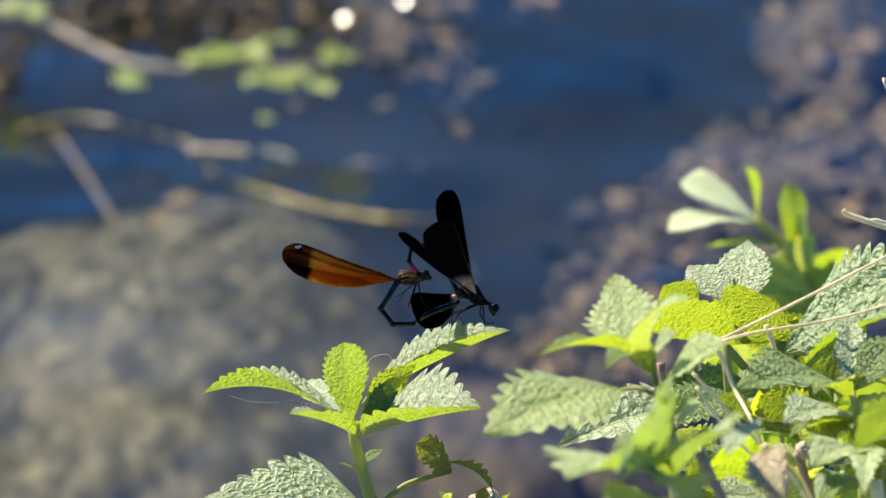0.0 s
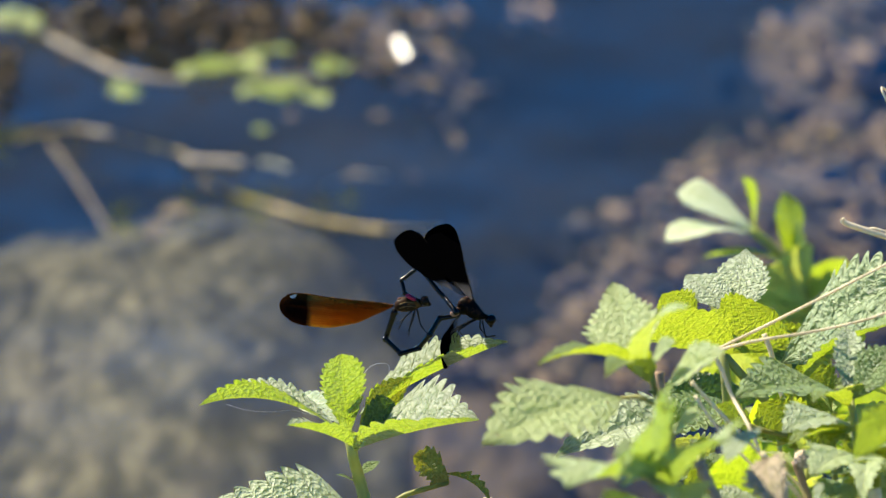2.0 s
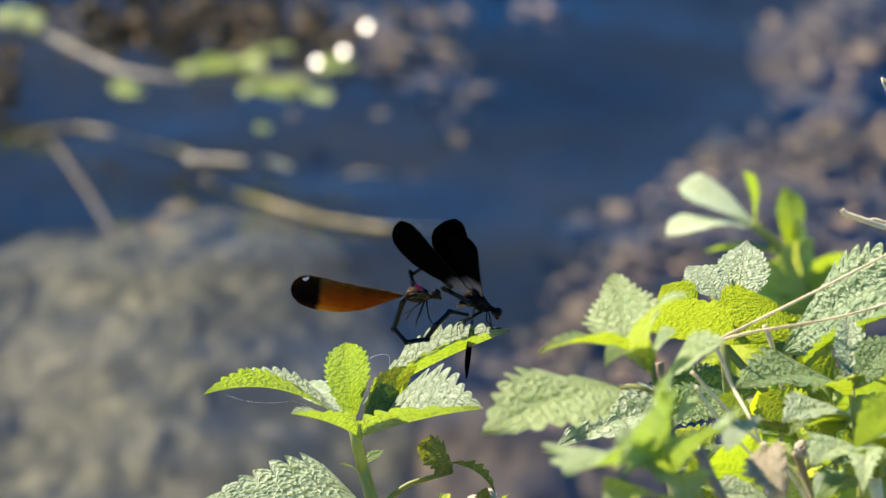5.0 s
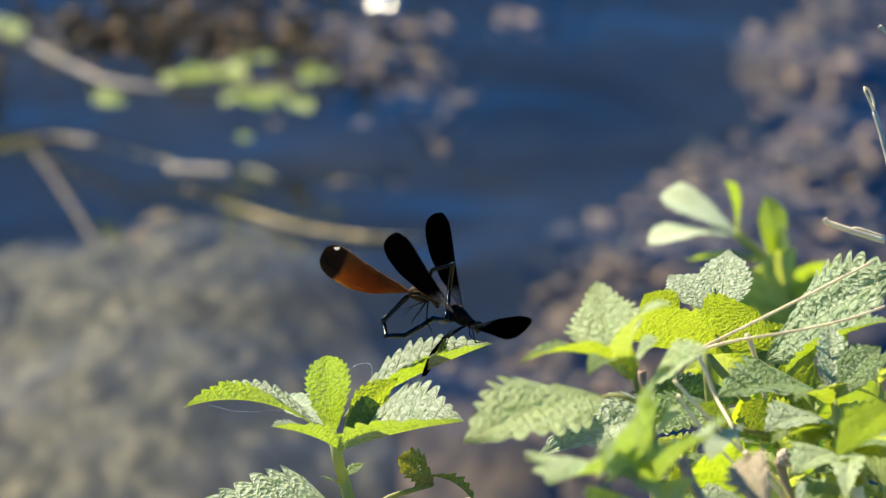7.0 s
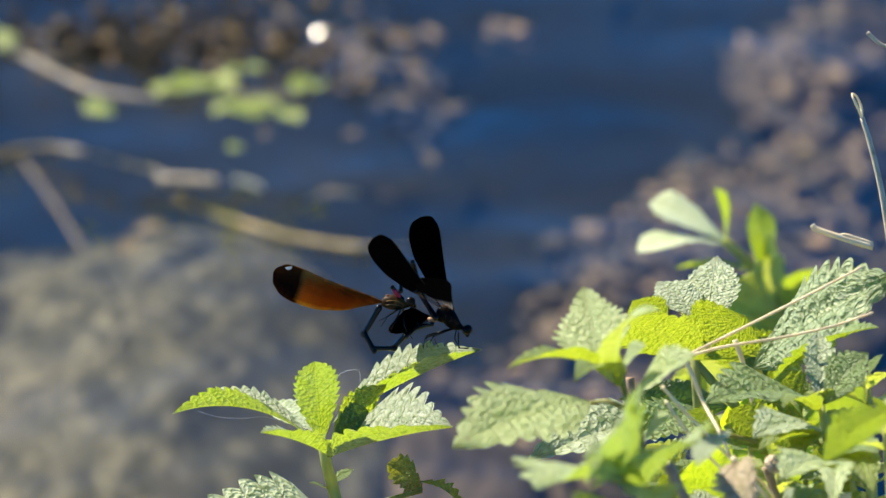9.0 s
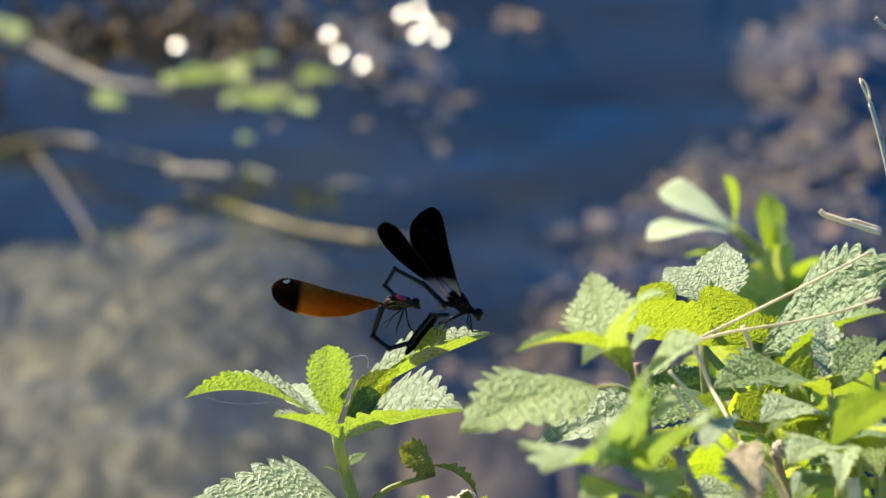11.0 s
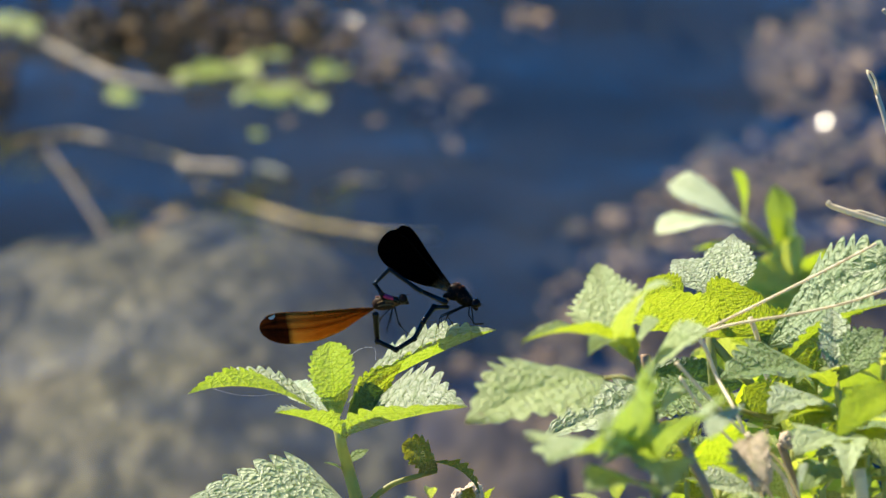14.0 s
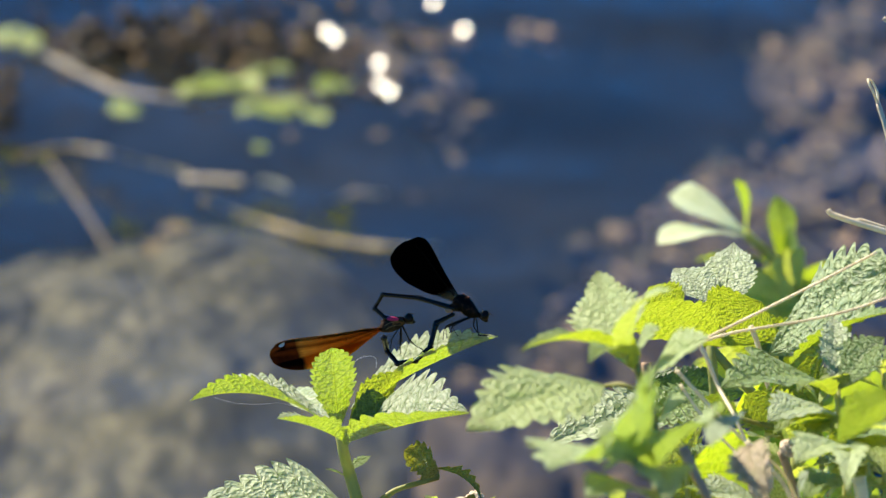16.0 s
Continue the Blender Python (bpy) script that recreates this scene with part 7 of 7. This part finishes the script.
    walk(insects["m_w2"], [
        (0, pose(-0.0025, 0.0234, -0.0004, -66.8, 12.6, -117.0)), (0.5, pose(-0.0020, 0.0241, -0.0008, -111.1, 19.8, -108.1)),
        (1, pose(-0.0026, 0.0237, -0.0002, -137.6, 14.7, -114.7)), (1.5, pose(-0.0020, 0.0249, -0.0009, -83.0, 22.0, -97.1)),
        (2, pose(-0.0031, 0.0255, -0.0018, -76.9, 19.3, -95.9)), (2.5, pose(-0.0024, 0.0260, -0.0019, -112.6, 10.9, -102.9)),
        (3, pose(-0.0027, 0.0254, 0.0007, -108.8, 9.6, -108.5)), (3.5, pose(-0.0024, 0.0252, -0.0007, -94.6, 14.6, -106.3)),
        (4, pose(-0.0014, 0.0233, 0.0006, -85.5, 30.0, -91.8)), (6.5, pose(-0.0004, 0.0212, -0.0022, -73.6, 37.0, -85.5)),
        (7, pose(-0.0013, 0.0247, -0.0026, -104.6, 20.9, -101.9)), (7.5, pose(0.0005, 0.0238, -0.0029, -67.9, 27.5, -85.0)),
        (8, pose(-0.0029, 0.0257, -0.0015, -89.7, 15.1, -101.7)), (10.5, pose(-0.0026, 0.0258, -0.0007, -137.9, 7.7, -106.9)),
        (11, pose(-0.0031, 0.0243, -0.0016, -104.4, 21.9, -104.6)), (11.5, pose(-0.0035, 0.0257, -0.0025, -85.1, 16.5, -99.7)),
        (12, pose(-0.0028, 0.0247, -0.0007, -122.1, 11.7, -111.4)), (12.5, pose(-0.0052, 0.0255, -0.0007, -114.7, 14.0, -104.8)),
        (13, pose(-0.0055, 0.0256, -0.0013, -89.3, 16.7, -100.4)), (13.25, pose(-0.0039, 0.0206, -0.0002, -120.7, 0.7, -124.2)),
        (13.5, pose(-0.0023, 0.0157, 0.0008, -145.5, -24.5, -137.8)), (14, pose(-0.0023, 0.0154, 0.0008, -142.1, -21.5, -139.7)),
        (14.5, pose(-0.0019, 0.0176, 0.0013, -150.2, -25.1, -131.9)), (15, pose(-0.0022, 0.0168, 0.0012, -146.0, -22.9, -135.3)),
        (15.5, pose(-0.0016, 0.0163, 0.0017, -149.4, -27.2, -135.0)), (16, pose(-0.0021, 0.0173, 0.0010, -145.7, -21.9, -134.4)),
    ])
    walk(insects["m_w3"], [
        (0, pose(-0.0013, -0.0166, 0.0007, -3.6, -19.3, 141.7)), (0.25, pose(-0.0003, -0.0224, 0.0014, 38.6, -25.2, 114.5)),
        (0.5, pose(0.0007, -0.0283, 0.0020, 78.2, -12.9, 90.4)), (1, pose(-0.0029, -0.0271, 0.0008, 10.2, -19.0, 98.5)),
        (1.5, pose(0.0001, -0.0273, 0.0032, 68.9, -19.2, 87.7)), (2, pose(-0.0007, -0.0218, 0.0036, -8.4, -33.8, 114.4)),
        (2.25, pose(-0.0000, -0.0251, 0.0032, 53.4, -29.2, 91.7)), (2.5, pose(0.0006, -0.0284, 0.0029, 105.8, -10.6, 84.6)),
        (2.75, pose(-0.0001, -0.0278, 0.0024, 39.9, -17.3, 96.9)), (3, pose(-0.0008, -0.0272, 0.0019, -25.6, -9.1, 108.1)),
        (3.25, pose(-0.0009, -0.0275, 0.0018, 14.4, -15.5, 100.5)), (3.5, pose(-0.0010, -0.0279, 0.0018, 55.6, -15.6, 90.3)),
        (4, pose(0.0004, -0.0230, 0.0025, 16.3, -34.1, 105.2)), (6.5, pose(0.0005, -0.0253, 0.0026, 14.6, -25.4, 104.3)),
        (6.75, pose(0.0015, -0.0253, 0.0007, 80.6, -24.2, 73.9)), (7, pose(0.0024, -0.0254, -0.0012, 136.3, 0.5, 61.4)),
        (7.5, pose(0.0019, -0.0272, 0.0018, 68.0, -19.8, 93.7)), (8, pose(-0.0000, -0.0260, 0.0040, -9.7, -21.4, 104.7)),
        (10.5, pose(-0.0007, -0.0280, 0.0026, -18.7, -10.6, 100.4)), (11, pose(-0.0007, -0.0206, 0.0026, -8.6, -33.3, 120.7)),
        (11.5, pose(-0.0007, -0.0230, 0.0026, -15.0, -26.0, 117.5)), (12, pose(-0.0004, -0.0273, 0.0023, 6.1, -17.6, 97.9)),
        (12.5, pose(-0.0007, -0.0178, 0.0026, -18.4, -39.4, 126.3)), (13, pose(-0.0014, -0.0198, 0.0024, -40.4, -27.0, 129.0)),
        (13.25, pose(-0.0014, -0.0012, 0.0020, -88.4, -45.0, 173.8)), (13.5, pose(-0.0014, 0.0175, 0.0016, -137.4, -28.2, -140.4)),
        (14, pose(-0.0017, 0.0181, 0.0011, -135.1, -24.5, -140.3)), (14.5, pose(-0.0012, 0.0203, 0.0016, -144.7, -29.1, -131.6)),
        (15, pose(-0.0016, 0.0195, 0.0016, -140.1, -26.8, -135.3)), (15.5, pose(-0.0010, 0.0189, 0.0020, -143.9, -31.3, -134.5)),
        (16, pose(-0.0014, 0.0201, 0.0014, -139.9, -25.5, -134.3)),
    ])
    walk(insects["f_w0"], [
        (0, pose(-0.0038, -0.0010, -0.0002, -89.4, -13.9, 177.4)), (0.5, pose(-0.0037, -0.0067, -0.0001, -88.9, -6.1, 169.8)),
        (1, pose(-0.0037, -0.0070, 0.0002, -88.6, -7.4, 169.2)), (1.5, pose(-0.0036, -0.0106, 0.0004, -89.0, -3.2, 162.7)),
        (2, pose(-0.0037, -0.0070, 0.0002, -89.3, -3.8, 169.3)), (2.5, pose(-0.0038, -0.0082, -0.0001, -88.5, -6.6, 166.9)),
        (3, pose(-0.0034, -0.0073, 0.0004, -87.7, -11.5, 168.5)), (3.5, pose(-0.0036, -0.0083, 0.0000, -87.8, -9.3, 166.8)),
        (4, pose(-0.0040, -0.0088, 0.0001, -89.0, -3.9, 165.9)), (6.5, pose(-0.0041, -0.0167, 0.0001, -85.7, -7.7, 150.5)),
        (7, pose(-0.0034, -0.0199, 0.0001, -84.4, -7.7, 143.7)), (7.5, pose(-0.0030, -0.0176, 0.0002, -83.5, -10.6, 148.3)),
        (8, pose(-0.0033, -0.0152, 0.0002, -83.4, -13.2, 153.1)), (10.5, pose(-0.0034, -0.0028, 0.0000, -90.1, 1.3, 176.9)),
        (11, pose(-0.0034, -0.0085, 0.0001, -88.0, -8.1, 166.4)), (11.5, pose(-0.0033, -0.0093, 0.0003, -87.6, -9.1, 164.9)),
        (12, pose(-0.0034, -0.0086, 0.0003, -87.0, -12.1, 166.0)), (12.5, pose(-0.0034, -0.0050, 0.0002, -88.4, -12.6, 172.6)),
        (13, pose(-0.0033, -0.0044, 0.0000, -88.8, -11.0, 173.8)), (13.5, pose(-0.0033, -0.0057, 0.0004, -89.3, -5.1, 171.6)),
        (14, pose(-0.0033, -0.0050, -0.0010, -90.7, 5.7, 172.9)), (14.5, pose(-0.0030, -0.0010, 0.0001, -89.9, -1.7, 177.4)),
        (15, pose(-0.0029, -0.0010, 0.0001, -90.1, 1.5, 177.4)), (15.5, pose(-0.0030, -0.0051, -0.0007, -90.9, 6.9, 172.7)),
        (16, pose(-0.0028, -0.0010, 0.0001, -89.9, -2.8, 177.4)),
    ])
    walk(insects["f_w1"], [
        (0, pose(-0.0038, -0.0006, -0.0002, -77.9, -12.9, 177.4)), (0.5, pose(-0.0037, -0.0006, -0.0001, -78.3, -5.3, 177.4)),
        (1, pose(-0.0037, -0.0006, 0.0002, -78.2, -6.5, 177.4)), (1.5, pose(-0.0036, -0.0061, 0.0004, -78.1, -2.3, 169.9)),
        (2, pose(-0.0037, -0.0006, 0.0002, -78.4, -2.9, 177.4)), (2.5, pose(-0.0038, -0.0006, -0.0001, -78.3, -5.8, 177.4)),
        (3, pose(-0.0034, -0.0006, 0.0004, -78.0, -10.7, 177.4)), (3.5, pose(-0.0036, -0.0006, 0.0000, -78.1, -8.5, 177.4)),
        (4, pose(-0.0040, -0.0006, 0.0001, -78.4, -3.1, 177.4)), (6.5, pose(-0.0041, -0.0142, 0.0001, -75.1, -7.0, 153.9)),
        (7, pose(-0.0034, -0.0178, 0.0001, -73.9, -7.0, 146.3)), (7.5, pose(-0.0030, -0.0153, 0.0002, -73.2, -10.0, 151.6)),
        (8, pose(-0.0033, -0.0124, 0.0002, -73.3, -12.6, 157.2)), (10.5, pose(-0.0034, -0.0006, 0.0000, -78.6, 2.3, 177.4)),
        (11, pose(-0.0034, -0.0006, 0.0001, -78.2, -7.4, 177.4)), (11.5, pose(-0.0033, -0.0033, 0.0003, -77.8, -8.3, 175.0)),
        (12, pose(-0.0034, -0.0006, 0.0003, -78.0, -11.4, 177.4)), (12.5, pose(-0.0034, -0.0006, 0.0002, -78.0, -11.7, 177.4)),
        (13, pose(-0.0033, -0.0006, 0.0000, -78.1, -10.1, 177.4)), (13.5, pose(-0.0033, -0.0006, 0.0004, -78.3, -4.2, 177.4)),
        (14, pose(-0.0033, -0.0006, -0.0010, -78.8, 6.7, 177.4)), (14.5, pose(-0.0030, -0.0006, 0.0001, -78.5, -0.7, 177.4)),
        (15, pose(-0.0029, -0.0006, 0.0001, -78.6, 2.4, 177.4)), (15.5, pose(-0.0030, -0.0006, -0.0007, -78.9, 7.9, 177.4)),
        (16, pose(-0.0028, -0.0006, 0.0001, -78.4, -1.9, 177.4)),
    ])
    walk(insects["f_w2"], [
        (0, pose(-0.0038, 0.0006, -0.0002, -73.1, -13.6, 177.4)), (0.5, pose(-0.0037, -0.0051, -0.0001, -72.7, -5.8, 169.8)),
        (1, pose(-0.0037, -0.0054, 0.0002, -72.4, -7.1, 169.2)), (1.5, pose(-0.0036, -0.0090, 0.0004, -72.8, -2.9, 162.7)),
        (2, pose(-0.0037, -0.0054, 0.0002, -73.1, -3.5, 169.3)), (2.5, pose(-0.0038, -0.0066, -0.0001, -72.3, -6.3, 166.9)),
        (3, pose(-0.0034, -0.0057, 0.0004, -71.5, -11.2, 168.5)), (3.5, pose(-0.0036, -0.0067, 0.0000, -71.6, -9.0, 166.8)),
        (4, pose(-0.0040, -0.0072, 0.0001, -72.8, -3.6, 165.9)), (6.5, pose(-0.0041, -0.0151, 0.0001, -69.6, -7.4, 150.5)),
        (7, pose(-0.0034, -0.0183, 0.0001, -68.3, -7.4, 143.7)), (7.5, pose(-0.0030, -0.0160, 0.0002, -67.4, -10.3, 148.4)),
        (8, pose(-0.0033, -0.0136, 0.0002, -67.3, -12.9, 153.1)), (10.5, pose(-0.0034, -0.0012, 0.0000, -73.8, 1.6, 176.9)),
        (11, pose(-0.0034, -0.0069, 0.0001, -71.9, -7.8, 166.4)), (11.5, pose(-0.0033, -0.0077, 0.0003, -71.4, -8.7, 164.9)),
        (12, pose(-0.0034, -0.0070, 0.0003, -70.8, -11.7, 166.0)), (12.5, pose(-0.0034, -0.0034, 0.0002, -72.2, -12.3, 172.6)),
        (13, pose(-0.0033, -0.0028, 0.0000, -72.6, -10.7, 173.8)), (13.5, pose(-0.0033, -0.0041, 0.0004, -73.0, -4.8, 171.6)),
        (14, pose(-0.0033, -0.0033, -0.0010, -74.5, 6.0, 172.9)), (14.5, pose(-0.0030, 0.0006, 0.0001, -73.7, -1.4, 177.4)),
        (15, pose(-0.0029, 0.0006, 0.0001, -73.8, 1.8, 177.4)), (15.5, pose(-0.0030, -0.0034, -0.0007, -74.7, 7.2, 172.7)),
        (16, pose(-0.0028, 0.0006, 0.0001, -73.6, -2.5, 177.4)),
    ])
    walk(insects["f_w3"], [
        (0, pose(-0.0038, 0.0010, -0.0002, -69.5, -12.6, 177.4)), (0.5, pose(-0.0037, 0.0010, -0.0001, -69.8, -4.9, 177.4)),
        (1, pose(-0.0037, 0.0010, 0.0002, -69.8, -6.2, 177.4)), (1.5, pose(-0.0036, -0.0044, 0.0004, -69.7, -2.0, 170.0)),
        (2, pose(-0.0037, 0.0010, 0.0002, -69.9, -2.5, 177.4)), (2.5, pose(-0.0038, 0.0010, -0.0001, -69.8, -5.4, 177.4)),
        (3, pose(-0.0034, 0.0010, 0.0004, -69.6, -10.4, 177.4)), (3.5, pose(-0.0036, 0.0010, 0.0000, -69.7, -8.2, 177.4)),
        (4, pose(-0.0040, 0.0010, 0.0001, -69.9, -2.7, 177.4)), (6.5, pose(-0.0041, -0.0126, 0.0001, -66.8, -6.6, 154.0)),
        (7, pose(-0.0034, -0.0162, 0.0001, -65.6, -6.6, 146.3)), (7.5, pose(-0.0030, -0.0136, 0.0002, -64.9, -9.6, 151.6)),
        (8, pose(-0.0033, -0.0108, 0.0002, -64.9, -12.3, 157.2)), (10.5, pose(-0.0034, 0.0010, 0.0000, -70.2, 2.6, 177.4)),
        (11, pose(-0.0034, 0.0010, 0.0001, -69.7, -7.0, 177.4)), (11.5, pose(-0.0033, -0.0016, 0.0003, -69.4, -8.0, 175.1)),
        (12, pose(-0.0034, 0.0010, 0.0003, -69.5, -11.1, 177.4)), (12.5, pose(-0.0034, 0.0010, 0.0002, -69.5, -11.4, 177.4)),
        (13, pose(-0.0033, 0.0010, 0.0000, -69.6, -9.8, 177.4)), (13.5, pose(-0.0033, 0.0010, 0.0004, -69.9, -3.9, 177.4)),
        (14, pose(-0.0033, 0.0010, -0.0010, -70.4, 7.0, 177.4)), (14.5, pose(-0.0030, 0.0010, 0.0001, -70.0, -0.4, 177.4)),
        (15, pose(-0.0029, 0.0010, 0.0001, -70.2, 2.7, 177.4)), (15.5, pose(-0.0030, 0.0010, -0.0007, -70.4, 8.3, 177.4)),
        (16, pose(-0.0028, 0.0010, 0.0001, -70.0, -1.5, 177.4)),
    ])
    walk(mint_shoot, [
        (0, SIGHT @ Matrix.Translation(BASE1) @ pose(0.00000, 0, 0.00000)), (0.5, SIGHT @ Matrix.Translation(BASE1) @ pose(0.00045, 0, -0.00001)),
        (1, SIGHT @ Matrix.Translation(BASE1) @ pose(0.00016, 0, -0.00031)), (1.5, SIGHT @ Matrix.Translation(BASE1) @ pose(-0.00016, 0, -0.00063)),
        (2, SIGHT @ Matrix.Translation(BASE1) @ pose(-0.00023, 0, -0.00069)), (2.5, SIGHT @ Matrix.Translation(BASE1) @ pose(0.00080, 0, -0.00036)),
        (3, SIGHT @ Matrix.Translation(BASE1) @ pose(-0.00015, 0, -0.00031)), (3.5, SIGHT @ Matrix.Translation(BASE1) @ pose(-0.00032, 0, -0.00076)),
        (4, SIGHT @ Matrix.Translation(BASE1) @ pose(0.00105, 0, -0.00004)), (6.5, SIGHT @ Matrix.Translation(BASE1) @ pose(0.00024, 0, -0.00072)),
        (7, SIGHT @ Matrix.Translation(BASE1) @ pose(0.00032, 0, -0.00116)), (7.5, SIGHT @ Matrix.Translation(BASE1) @ pose(0.00215, 0, 0.00008)),
        (8, SIGHT @ Matrix.Translation(BASE1) @ pose(0.00155, 0, -0.00032)), (10.5, SIGHT @ Matrix.Translation(BASE1) @ pose(0.00025, 0, -0.00132)),
        (11, SIGHT @ Matrix.Translation(BASE1) @ pose(0.00179, 0, -0.00059)), (11.5, SIGHT @ Matrix.Translation(BASE1) @ pose(0.00120, 0, -0.00063)),
        (12, SIGHT @ Matrix.Translation(BASE1) @ pose(0.00064, 0, -0.00128)), (12.5, SIGHT @ Matrix.Translation(BASE1) @ pose(0.00088, 0, -0.00119)),
        (13, SIGHT @ Matrix.Translation(BASE1) @ pose(0.00127, 0, -0.00115)), (13.5, SIGHT @ Matrix.Translation(BASE1) @ pose(0.00048, 0, -0.00184)),
        (14, SIGHT @ Matrix.Translation(BASE1) @ pose(0.00040, 0, -0.00183)), (14.5, SIGHT @ Matrix.Translation(BASE1) @ pose(0.00128, 0, -0.00159)),
        (15, SIGHT @ Matrix.Translation(BASE1) @ pose(0.00136, 0, -0.00120)), (15.5, SIGHT @ Matrix.Translation(BASE1) @ pose(0.00025, 0, -0.00158)),
        (16, SIGHT @ Matrix.Translation(BASE1) @ pose(0.00073, 0, -0.00127)),
    ])
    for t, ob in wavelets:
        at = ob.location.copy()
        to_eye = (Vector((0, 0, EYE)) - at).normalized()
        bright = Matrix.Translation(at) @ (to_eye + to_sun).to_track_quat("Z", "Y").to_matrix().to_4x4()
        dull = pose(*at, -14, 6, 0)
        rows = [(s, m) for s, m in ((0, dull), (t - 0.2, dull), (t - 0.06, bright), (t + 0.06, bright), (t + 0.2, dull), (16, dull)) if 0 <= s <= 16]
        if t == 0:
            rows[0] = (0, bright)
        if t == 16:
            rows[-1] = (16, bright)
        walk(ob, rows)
    walk(water, [(0, pose(0, 0, 0)), (16, pose(0.45, -0.10, 0))])


motions()
